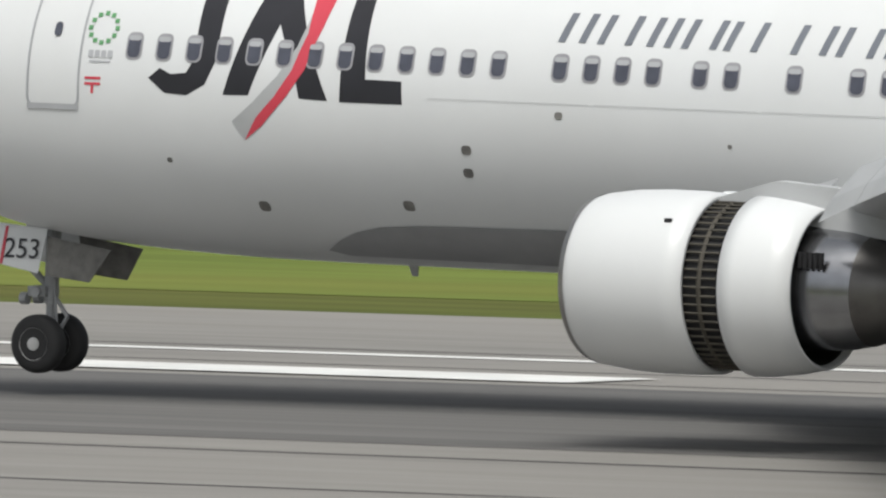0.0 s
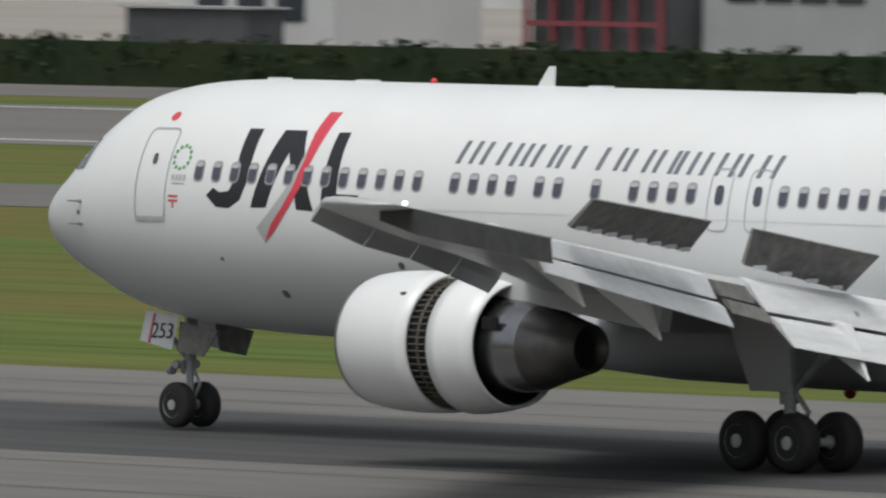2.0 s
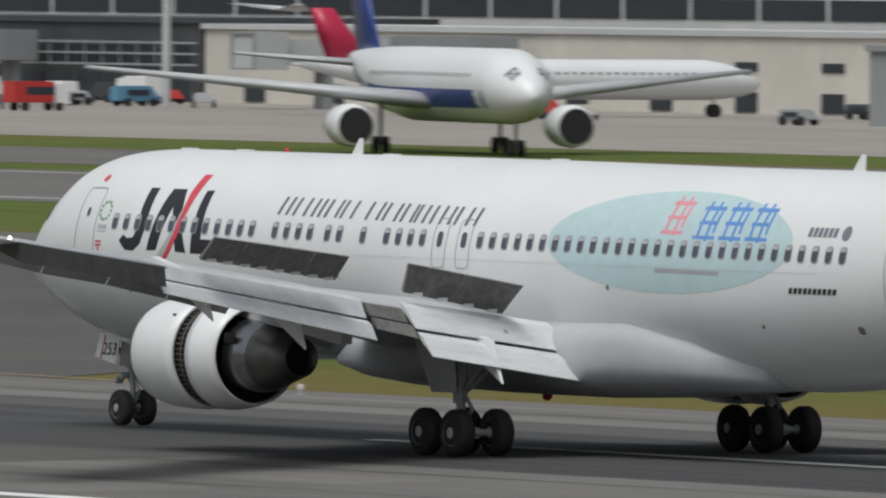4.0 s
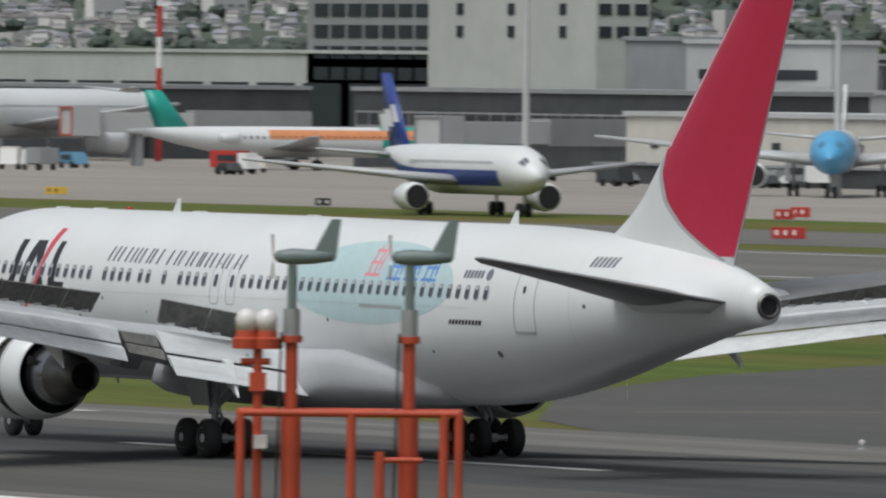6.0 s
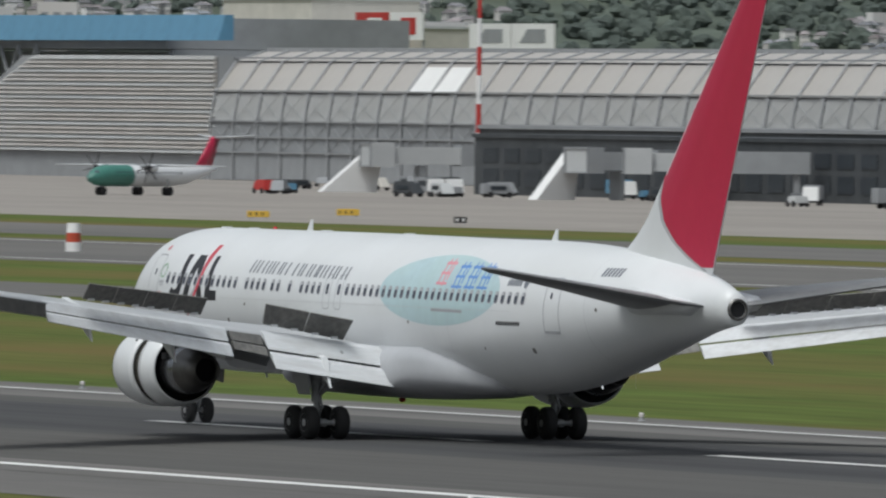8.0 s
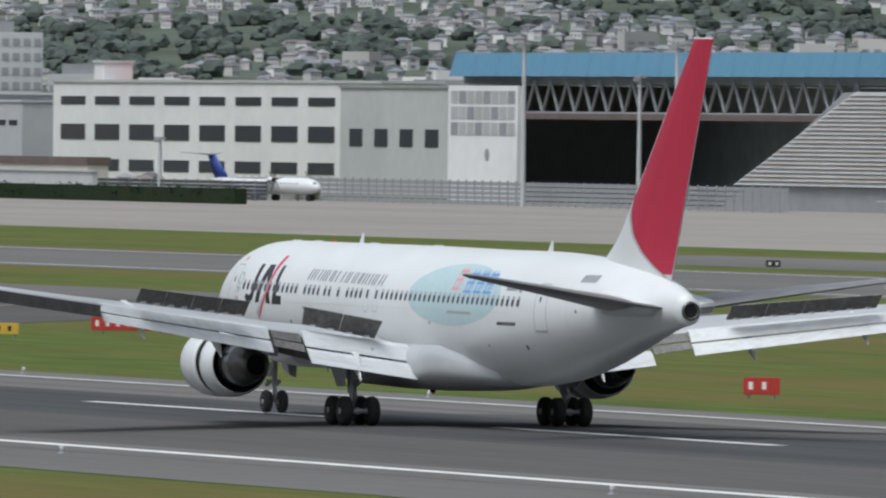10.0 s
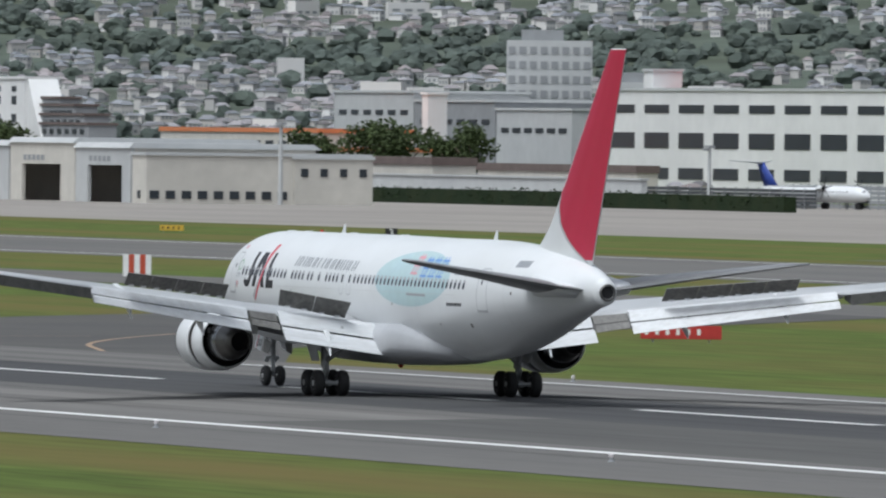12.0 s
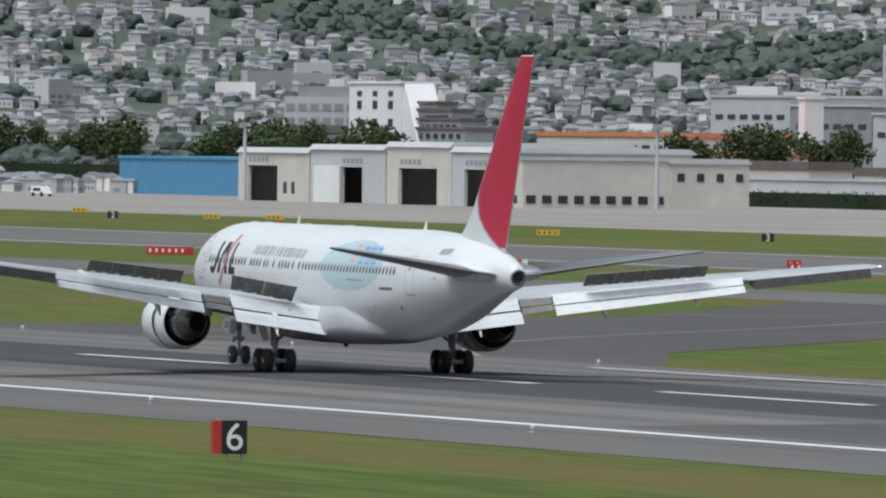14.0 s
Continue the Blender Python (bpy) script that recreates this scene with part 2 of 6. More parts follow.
def cabin():
    fus = fuselage()
    marks = [7.75 + .556 * k for k in (*range(13), 14, 15, 16, 17, 18.5, 19.5, 21.5, 23.5, 24.5, 25.5, 26.5)] + [25.13 + .5686 * k for k in range(29)]
    def sill_line(x):
        return float(np.interp(x, [7.7, 20, 41], [5.37, 5.25, 5.19]))
    for x in marks:
        zc = sill_line(x)
        win = decals("window", [rounded(x - .15, x + .15, zc - .215, zc + .215, .1, 4)], M_RIM, proud=.010)
        decals("pane", [rounded(x - .115, x + .115, zc - .18, zc + .16, .085, 4)], M_GLASS, "dark oval cabin pane", .017, win)
        decals("blind", [rounded(x - .11, x + .11, zc + .085, zc + .165, .035, 2)], M_GREYP, "", .021, win)
    for x in (23.3, 24.4):
        zc = sill_line(x)
        loop = rounded(x - .3, x + .3, zc - .72, zc + .5, .16, 5)
        ex = decals("exit_hatch", ribbon(loop + loop[:1], .028), M_LINE, "outlined overwing exit hatch")
        win = decals("pane", [rounded(x - .115, x + .115, zc - .2, zc + .18, .085, 4)], M_GLASS, "dark oval cabin pane", .017, ex)
    for a, b, z0, z1 in ((5.78, 6.76, 4.36, 6.2), (42.75, 43.85, 4.06, 5.94)):
        loop = rounded(a, b, z0, z1, .16, 5)
        d = decals("door", ribbon(loop + loop[:1], .04), M_LINE, "closed cabin door outlined in grey")
        decals("sill", [[(a, z0 - .04), (b, z0 - .04), (b, z0 + .05), (a, z0 + .05)]], M_GREYP, "grey scuffed sill plate", .02, d)
        decals("door_window", [rounded(a + .42, a + .56, z1 - .72, z1 - .5, .06, 3)], M_GLASS, "small dark viewing pane", .02, d)
    for strip in [[(a, 4.73), (a + 2.9, 4.73), (a + 2.9, 4.742), (a, 4.742)] for a in np.arange(13.2, 40, 3)] + [[(a, 2.2), (a + .015, 2.2), (a + .015, 7.0), (a, 7.0)] for a in (34.6, 45.6)]:
        decals("seam", [strip], M_SEAM, "thin grey panel seam")
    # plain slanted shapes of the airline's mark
    decals("black_emblem", [[(8.83, 6.25), (9.26, 6.25), (9.31, 5.23), (9.12, 4.81), (8.79, 4.63), (8.39, 4.65), (8.07, 4.88), (8.27, 5.04), (8.48, 4.95), (8.76, 4.98), (8.9, 5.22)]], M_BLACK, "black slanted emblem shape", .006)
    decals("black_emblem", [[(9.46, 4.66), (9.92, 6.24), (10.59, 6.24), (11.38, 4.63), (10.86, 4.65), (10.73, 5.1), (10.34, 5.79), (9.93, 4.67)]], M_BLACK, "black slanted emblem shape", .006)
    decals("black_emblem", [[(11.57, 6.22), (11.93, 6.23), (12.05, 4.99), (12.71, 4.98), (12.74, 4.62), (11.6, 4.62)]], M_BLACK, "black slanted emblem shape", .006)
    decals("grey_stripe", [[(10.87, 5.95), (10.97, 5.7), (10.78, 5.1), (10.5, 4.67), (10.13, 4.3), (9.85, 3.96), (9.63, 4.25), (10.02, 4.57), (10.44, 4.99), (10.74, 5.46), (10.84, 5.8)]], M_SLASHGREY, "grey brush stripe", .009)
    decals("red_stripe", [[(10.89, 6.62), (11.27, 6.62), (11.22, 6.2), (11.14, 5.79), (10.93, 5.1), (10.63, 4.68), (10.18, 4.2), (9.85, 3.96), (10.07, 4.32), (10.41, 4.67), (10.7, 5.09), (10.89, 5.67), (10.86, 6.2)]], M_SLASHRED, "red brush stripe", .0125)
    # company lettering as plain slanted bars
    for x, x2 in ((15.5, 16.0), (16.2, 16.82), (17.08, 17.52), (17.7, 18.33), (18.45, 19.06), (19.64, 20.28), (20.44, 20.6), (20.98, 21.42), (21.74, 22.06), (22.3, 22.46), (22.66, 23.22), (23.5, 23.92), (24.32, 24.84)):
        x, x2, s, w, z = x - .1, x2 - .1, .13, .13, 5.69 - (x - 15.4) * .012
        strokes = [[(x, z), (x + w, z), (x + w + s, z + .45), (x + s, z + .45)]]
        if x2 - x > .2:
            strokes.append([(x2 - w, z), (x2, z), (x2 + s, z + .45), (x2 - w + s, z + .45)])
        for stroke in strokes:
            decals("lettering_bar", [stroke], M_LETTER, "grey slanted lettering bar")
    # the rear emblem: a pale ellipse with plain marks
    e = decals("oval_decal", [[(33.52 + 5.36 * math.cos(2 * math.pi * i / 48), 5.36 + 1.24 * math.sin(2 * math.pi * i / 48)) for i in range(48)]], M_ELLIPSE, "large pale blue oval decal", .005)
    for i in range(4):
        x, z = 33.05 + i * 1.14 + (.3 if i else 0), 5.42 + (.1 if i == 0 else 0)
        for a, b, c, d in ((0, .92, .74, .84), (.06, .86, .4, .49), (0, .95, .04, .13), (.14, .25, .1, .95), (.52, .63, .0, .95), (.78, .88, .2, .72)):
            decals("script_stroke", [[(x + a, z + c), (x + b, z + c), (x + b, z + d), (x + a, z + d)]], M_PINK if i == 0 else M_BLUE, parent=e, proud=.009)
    decals("caption_bar", [[(33.1, 4.62), (35.9, 4.6), (35.9, 4.7), (33.1, 4.72)]], M_LINE, parent=e, proud=.009)
    for mark in [[(38.9 + .2 * i, 4.24), (39.04 + .2 * i, 4.24), (39.1 + .2 * i, 4.38), (38.96 + .2 * i, 4.38)] for i in range(10)]:
        decals("maker_bar", [mark], M_BLACK, "small black lettering bar")
    for mark in [[(39.4 + .21 * i, 5.62), (39.55 + .21 * i, 5.62), (39.55 + .21 * i, 5.84), (39.4 + .21 * i, 5.84)] for i in range(6)] + [rounded(40.8, 41.15, 5.55, 5.9, .17, 5)]:
        decals("sponsor_bar", [mark], M_LETTER, "small grey lettering bar")
    for mark in [[(46.1 + .22 * i, 6.05), (46.24 + .22 * i, 6.05), (46.28 + .22 * i, 6.35), (46.14 + .22 * i, 6.35)] for i in range(6)]:
        decals("registration_bar", [mark], M_LETTER, "grey registration bar")
    # roundel of small marks, flag, red mark beside the forward door
    ring = []
    for i in range(12):
        a = 2 * math.pi * i / 12
        x, z = 7.12 + .25 * math.cos(a), 5.63 + .23 * math.sin(a)
        ring.append([(x - .04, z - .035), (x + .04, z - .035), (x + .04, z + .035), (x - .04, z + .035)])
    for mark in ring:
        decals("roundel_mark", [mark], M_GREEN, "small green mark of a ring")
    decals("caption_bar", [[(6.91 + .12 * i, 5.17), (7.0 + .12 * i, 5.17), (7.0 + .12 * i, 5.28), (6.91 + .12 * i, 5.28)] for i in range(4)] + [[(6.94, 5.09), (7.34, 5.09), (7.34, 5.12), (6.94, 5.12)]], M_GREYP, "grey caption bars")
    decals("red_mark", [[(6.88, 4.82), (7.18, 4.82), (7.18, 4.86), (6.88, 4.86)], [(6.88, 4.73), (7.18, 4.73), (7.18, 4.77), (6.88, 4.77)], [(7.0, 4.6), (7.05, 4.6), (7.05, 4.725), (7.0, 4.725)]], M_SLASHRED, "red postal mark")
    decals("red_disc", [[(6.26 + .13 * math.cos(a * .5236), 6.45 + .09 * math.sin(a * .5236)) for a in range(12)]], M_SLASHRED, "red disc of a small flag")
    for x, z, r in ((15.57, 4.55, .07), (13.88, 3.95, .09), (13.86, 3.59, .09), (9.92, 2.91, .1), (12.61, 3.02, .1), (8.39, 3.59, .05), (18.62, 4.18, .04), (3.66, 4.43, .06), (37.6, 3.4, .06), (46.4, 4.9, .08), (31, 4.2, .07), (41.5, 3.4, .12)):
        decals("port_cover", [rounded(x - r, x + r, z - r * .8, z + r * .8, r * .6, 3)], M_SPOIL, "small dark service port")
    for z in (4.66, 4.19):
        bm = bmesh.new()
        tube(bm, (3.76, skin(3.76, z, -.02), z), (3.76, skin(3.76, z, .09), z), .04, .03)
        tube(bm, (3.76, skin(3.76, z, .09), z), (3.42, skin(3.6, z, .12), z), .02, .012)
        pp("probe", bm, M_METAL, "thin metal air data probe")
    # cockpit glazing on both sides of the nose
    for sgn in (1, -1):
        for pts in ([(2.72, 5.39), (3.08, 5.29), (3.6, 5.33), (3.76, 5.95), (3.36, 5.98)], [(2.42, 5.32), (2.62, 5.4), (3.2, 5.97), (3.0, 5.98)]):
            w = decals("windscreen", [pts], M_SCREEN, "dark cockpit windscreen pane", .015)
            if sgn < 0:
                w.scale = (1, -1, 1)
    # roof fittings
    for x, hgt, mat in ((15.5, .48, M_WHITE), (38.2, .44, M_WHITE)):
        bm = bmesh.new()
        hull(bm, [(x - .25, -.03, 7.1), (x + .3, -.03, 7.1), (x + .3, .03, 7.1), (x - .25, .03, 7.1)], [(x + .16, -.012, 7.14 + hgt), (x + .34, -.012, 7.14 + hgt), (x + .34, .012, 7.14 + hgt), (x + .16, .012, 7.14 + hgt)])
        pp("blade_antenna", bm, mat, "white blade antenna on the roof")
    bm = bmesh.new()
    bmesh.ops.create_uvsphere(bm, u_segments=16, v_segments=8, radius=.075, matrix=Matrix.Translation((12.2, 0, 7.25)))
    pp("roof_beacon", bm, M_BEACON, "small red roof beacon", True)
    for x in (7.5, 10.2, 17.2, 25.0):
        bm = bmesh.new()
        box(bm, x - .25, x + .25, -.12, .12, 7.1, 7.25)
        pp("antenna_fairing", bm, M_WHITE)
    for x in (11.5, 16.5):
        bm = bmesh.new()
        hull(bm, [(x - .1, -.02, 2.05), (x + .1, -.02, 2.05), (x + .1, .02, 2.05), (x - .1, .02, 2.05)], [(x, -.01, 1.82), (x + .1, -.01, 1.82), (x + .1, .01, 1.82), (x, .01, 1.82)])
        pp("belly_antenna", bm, M_GREYP)
    # darker grey patch laid on the lower port side ahead of the wing
    decals("belly_patch", [[(10.6, 2.22), (11.0, 2.4), (11.4, 2.54), (11.9, 2.64), (12.6, 2.69), (14.6, 2.72), (17.8, 2.76), (17.8, 2.12), (10.9, 2.14)]], M_BELLY, "darker grey patch low on the forward fuselage", .03)
    # wing-to-body fairing and exhaust
    bm = bmesh.new()
    rings = []
    for x, w, top, bottom in ((17.2, 1.6, 2.3, 1.85), (19, 2.4, 3.0, 1.6), (21, 2.75, 3.3, 1.48), (25, 2.85, 3.5, 1.42), (29, 2.8, 3.5, 1.42), (31.5, 2.66, 3.6, 1.5), (34, 2.3, 3.2, 1.68), (36.5, 1.5, 2.6, 1.85)):
        c, hh = (top + bottom) / 2, (top - bottom) / 2
        rings.append([(x, w * math.copysign(abs(math.cos(2 * math.pi * i / 40)) ** .6, math.cos(2 * math.pi * i / 40)), c + hh * math.copysign(abs(math.sin(2 * math.pi * i / 40)) ** .7, math.sin(2 * math.pi * i / 40))) for i in range(40)])
    loft(bm, rings)
    pp("belly_fairing", bm, M_GREYP, "grey wing to body fairing", True)
    bm = bmesh.new()
    lathe(bm, [(-.2, .43), (.06, .36), (.1, .3), (-.3, .26)], (54.22, 0, 5.07), 24)
    pp("exhaust_pipe", bm, M_HOT, "dark auxiliary exhaust ring", True)
    bm = bmesh.new()
    # plug coloured as the shade in the exhaust pipe
    tube(bm, (53.95, 0, 5.07), (54.22, 0, 5.07), .27, n=24)
    pp("exhaust_bore_shade", bm, M_DARK)
    bm = bmesh.new()
    hull(bm, [(44.2, -.06, 3.3), (44.9, -.06, 3.5), (44.9, .06, 3.5), (44.2, .06, 3.3)], [(44.75, -.05, 2.75), (44.95, -.05, 2.85), (44.95, .05, 2.85), (44.75, .05, 2.75)])
    pp("drain_mast", bm, M_GREYP)


# the wing: y, leading edge x, trailing edge x, height of the chord, thickness
WING = np.array([(1.2, 18.9, 28.2, 2.75, 1.35), (4.0, 20.95, 28.4, 3.12, 1.1), (7.6, 23.5, 29.1, 3.62, .78), (9.0, 24.5, 29.75, 3.85, .7), (10.3, 25.45, 30.4, 4.02, .66), (14, 28.15, 32.2, 4.46, .55), (17.55, 30.75, 33.95, 4.84, .46), (17.7, 30.85, 35.1, 4.84, .46), (21.5, 33.6, 36.6, 5.3, .34), (23.3, 34.95, 37.35, 5.52, .25), (23.75, 35.6, 37.5, 5.58, .1)])


def wing_at(y):
    return [float(np.interp(y, WING[:, 0], WING[:, k])) for k in (1, 2, 3, 4)]


AERO = [(0, 0), (.015, .28), (.06, .48), (.15, .62), (.3, .66), (.5, .55), (.75, .3), (1, .05), (1, -.05), (.75, -.2), (.5, -.34), (.3, -.38), (.12, -.34), (.03, -.2)]


def wing(s):
    side = "port" if s < 0 else "starboard"
    bm = bmesh.new()
    loft(bm, [[(le + u * (te - le), s * y, z + v * th) for u, v in AERO] for y, le, te, z, th in WING])
    w = pp("wing", bm, M_WING, "grey swept wing", True)
    def strip(name, y0, y1, sec, mat, label="", n=4):
        """A panel along the wing from a profile: fraction from the trailing edge in metres (x, z)."""
        b = bmesh.new()
        rings = []
        for k in range(n + 1):
            y = y0 + (y1 - y0) * k / n
            le, te, z, th = wing_at(y)
            rings.append([(te + px, s * y, z + pz) for px, pz in sec(le, te, z, th)])
        loft(b, rings)
        return pp(name, b, mat, label, False, None)
    # trailing edge flaps, lowered
    def flap(y0, y1, a, b, name, label):
        """a, b: fore and aft edge (x, z) at y0 and y1."""
        for u0, u1, t0, t1, mt in ((0.0, .5, .1, .1, M_FLAP), (.55, 1.0, .08, .03, M_FLAP)):
            bmm = bmesh.new()
            rings = []
            for y, (fx, fz), (ax, az) in ((y0, *a), (y1, *b)):
                dx, dz = ax - fx, az - fz
                k = 1 / math.hypot(dx, dz)
                nx, nz = -dz * k, dx * k
                q0, q1 = (fx + dx * u0, fz + dz * u0), (fx + dx * u1, fz + dz * u1)
                qm = (fx + dx * (u0 + .3 * (u1 - u0)), fz + dz * (u0 + .3 * (u1 - u0)))
                rings.append([(q0[0], s * y, q0[1]), (qm[0] + nx * t0, s * y, qm[1] + nz * t0), (q1[0] + nx * .02, s * y, q1[1] + nz * .02), (q1[0], s * y, q1[1]), (qm[0] - nx * t0 * .5, s * y, qm[1] - nz * t0 * .5)])
            loft(bmm, rings)
            pp(name if u0 else "fore_flap", bmm, M_SPOIL if name == "inboard_aileron" else mt, label if u0 else "upper slotted flap segment")
    flap(2.5, 7.35, ((28.3, 3.28), (29.9, 1.86)), ((29.1, 3.85), (30.68, 2.52)), "flap", "white lowered inboard flap")
    flap(9.0, 17.5, ((29.75, 3.98), (30.75, 2.93)), ((33.9, 4.95), (34.65, 4.2)), "flap", "white lowered outboard flap")
    flap(7.45, 8.9, ((29.2, 3.7), (30.2, 2.95)), ((29.9, 3.85), (30.6, 3.2)), "inboard_aileron", "drooped inboard aileron")
    strip("aileron", 17.8, 23.1, lambda le, te, z, th: [(-.9, -.03), (.04, -.01), (.12, -.48), (-.9, -.24)], M_AILERON, "drooped outboard aileron, its shadow painted near black")
    # spoilers raised about the hinge line
    def spoiler(y0, y1, h0, h1, t0, t1):
        b = bmesh.new()
        rings = []
        for y, (hx, hz), (tx, tz) in ((y0, h0, t0), (y1, h1, t1)):
            rings.append([(hx, s * y, hz), (tx, s * y, tz), (tx - .05, s * y, tz + .03), (hx - .08, s * y, hz + .06)])
        loft(b, rings)
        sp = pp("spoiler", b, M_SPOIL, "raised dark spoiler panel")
        for u in (.25, .75):
            c = bmesh.new()
            hx, hz, yy = h0[0] + (h1[0] - h0[0]) * u, h0[1] + (h1[1] - h0[1]) * u, y0 + (y1 - y0) * u
            box(c, hx + .02, hx + .14, s * yy - .12, s * yy + .12, hz - .02, hz + .06)
            part("hinge", c, M_FLAP, sp, "small pale hinge fitting")
    spoiler(3.95, 5.55, (28.5, 3.5), (28.82, 3.78), (29.45, 4.2), (29.4, 4.47))
    spoiler(5.6, 7.25, (28.83, 3.79), (29.15, 4.06), (29.4, 4.48), (29.4, 4.76))
    for i in range(4):
        a, b = i / 4, (i + .97) / 4
        def q(u):
            return (10.3 + 5.5 * u, (30.85 + 2.65 * u, 4.4 + .58 * u), (31.5 + 2.65 * u, 4.98 + .54 * u))
        (ya, ha, ta), (yb, hb, tb) = q(a), q(b)
        spoiler(ya, yb, ha, hb, ta, tb)
    # slats, drooped ahead of the leading edge
    for y0, y1 in ((3.2, 6.6), (9.1, 12.3), (12.35, 15.5), (15.55, 18.8), (18.85, 22.9)):
        b = bmesh.new()
        rings = []
        for y in (y0, y1):
            le, te, z, th = wing_at(y)
            c = (te - le) * .13 + .2
            rings.append([(le - c * .75, s * y, z - c * .52), (le - c * .5, s * y, z - c * .1), (le + c * .05, s * y, z + th * .5 + .05), (le + c * .02, s * y, z + th * .42), (le - c * .45, s * y, z - c * .25)])
        loft(b, rings)
        pp("slat", b, M_WING, "drooped leading edge slat")
    # fairings of the flap tracks
    for y, x, z, L in ((5.2, 30.2, 2.35, .8), (11.4, 31.0, 3.25, .75), (15.4, 33.2, 4.0, .65)):
        b = bmesh.new()
        hull(b, [(x - 2.4, s * (y - .12), z + 1.0), (x - 2.4, s * (y + .12), z + 1.0), (x - .3, s * (y + .12), z + .55), (x - .3, s * (y - .12), z + .55)],
             [(x - 1.6, s * (y - .08), z + .5), (x - 1.6, s * (y + .08), z + .5), (x + .3, s * (y + .03), z - .5), (x + .3, s * (y - .03), z - .5)])
        pp("flap_track_fairing", b, M_WHITE, "pointed white flap track fairing")
    b = bmesh.new()
    bmesh.ops.create_uvsphere(b, u_segments=12, v_segments=8, radius=.045, matrix=Matrix.Translation((37.5, s * 23.5, 5.6)))
    pp("wingtip_lamp", b, M_LAMP, "lit white wing tip lamp", True)


def engine(s):
    c = (19.45, s * 7.9, 2.36)
    b = bmesh.new()
    lathe(b, [(1.2, 1.06), (.5, 1.08), (.12, 1.1), (.02, 1.14), (0, 1.19), (.05, 1.24), (.25, 1.3), (.7, 1.36), (1.3, 1.39), (1.8, 1.385), (2.2, 1.365), (2.2, 1.28), (1.9, 1.25)], c, 64)
    cowl = pp("fan_cowl", b, M_WHITE, "rounded white front engine cowl", True)
    b = bmesh.new()
    lathe(b, [(.3, 1.09), (.1, 1.1), (.015, 1.145), (-.004, 1.19), (.03, 1.235), (.12, 1.275)], c, 64)
    part("intake_lip", b, M_METAL, cowl, "bare metal intake lip", True)
    b = bmesh.new()
    # disc coloured as the shade deep in the intake
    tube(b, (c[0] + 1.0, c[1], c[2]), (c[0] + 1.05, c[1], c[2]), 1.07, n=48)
    part("intake_shade_disc", b, M_DARK, cowl)
    b = bmesh.new()
    for i in range(60):
        a = 2 * math.pi * i / 60
        p = Vector((c[0] + 2.15, c[1] + 1.24 * math.cos(a), c[2] + 1.27 * math.sin(a)))
        tube(b, p, p + Vector((.6, 0, 0)), .022, n=5)
    lathe(b, [(2.42, 1.25), (2.46, 1.28), (2.5, 1.25)], c, 48)
    tagged(part("cascade", b, M_CASCADE, cowl, "dark open reverser cascade grid"), kind="stuff")
    b = bmesh.new()
    # sleeve coloured as the shade behind the cascade
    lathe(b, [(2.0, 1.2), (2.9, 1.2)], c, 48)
    part("reverser_gap_shade", b, M_DARK, cowl, "", True)
    b = bmesh.new()
    lathe(b, [(3.1, 1.2), (2.84, 1.28), (2.84, 1.37), (3.1, 1.36), (3.6, 1.3), (4.0, 1.22), (4.0, 1.17), (3.1, 1.18)], c, 64)
    pp("reverser_sleeve", b, M_WHITE, "white reverser sleeve slid aft", True)
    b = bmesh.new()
    # black surfaces give the duct its shade
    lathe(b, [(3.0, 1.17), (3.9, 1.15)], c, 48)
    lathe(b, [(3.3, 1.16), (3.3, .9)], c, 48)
    pp("fan_duct_shade", b, M_DARK, "", True)
    b = bmesh.new()
    lathe(b, [(3.2, .9), (4.0, .93), (4.5, .89), (4.8, .83)], c, 56)
    core = pp("core_cowl", b, M_CORE, "polished metal core cowl", True)
    b = bmesh.new()
    lathe(b, [(4.8, .835), (5.4, .66), (6.1, .48), (6.1, .44), (5.4, .42)], c, 56)
    part("nozzle", b, M_HOT, core, "heat-darkened exhaust nozzle", True)
    b = bmesh.new()
    # plug coloured as the shade in the nozzle
    tube(b, (c[0] + 5.4, c[1], c[2]), (c[0] + 5.5, c[1], c[2]), .45, n=32)
    part("nozzle_bore_shade", b, M_DARK, core)
    b = bmesh.new()
    for i in range(5):
        box(b, c[0] + 3.98 + .09 * i, c[0] + 4.03 + .09 * i, c[1] + s * .86, c[1] + s * .93, c[2] + .34, c[2] + .58)
    part("vent_grille", b, M_DARK, core, "small vent slots")
    b = bmesh.new()
    hull(b, [(21.2, s * 7.9 - .2, 3.55), (21.2, s * 7.9 + .2, 3.55), (27.6, s * 7.9 + .16, 2.75), (27.6, s * 7.9 - .16, 2.75)], [(22.6, s * 7.9 - .16, 3.95), (22.6, s * 7.9 + .16, 3.95), (27.8, s * 7.9 + .14, 3.6), (27.8, s * 7.9 - .14, 3.6)])
    pp("pylon", b, M_WING, "grey engine pylon")
    b = bmesh.new()
    box(b, c[0] + 1.72, c[0] + 1.84, c[1] + s * .98, c[1] + s * 1.02, c[2] + .93, c[2] + 1.0)
    part("cowl_port", b, M_DARK, cowl)
    b = bmesh.new()
    hull(b, [(c[0] + 1.0, c[1] - s * .9 - .02, 3.25), (c[0] + 2.2, c[1] - s * .9 - .02, 3.25), (c[0] + 2.2, c[1] - s * .9 + .02, 3.25), (c[0] + 1.0, c[1] - s * .9 + .02, 3.25)], [(c[0] + 1.5, c[1] - s * 1.2 - .02, 3.7), (c[0] + 2.2, c[1] - s * 1.2 - .02, 3.7), (c[0] + 2.2, c[1] - s * 1.2 + .02, 3.7), (c[0] + 1.5, c[1] - s * 1.2 + .02, 3.7)])
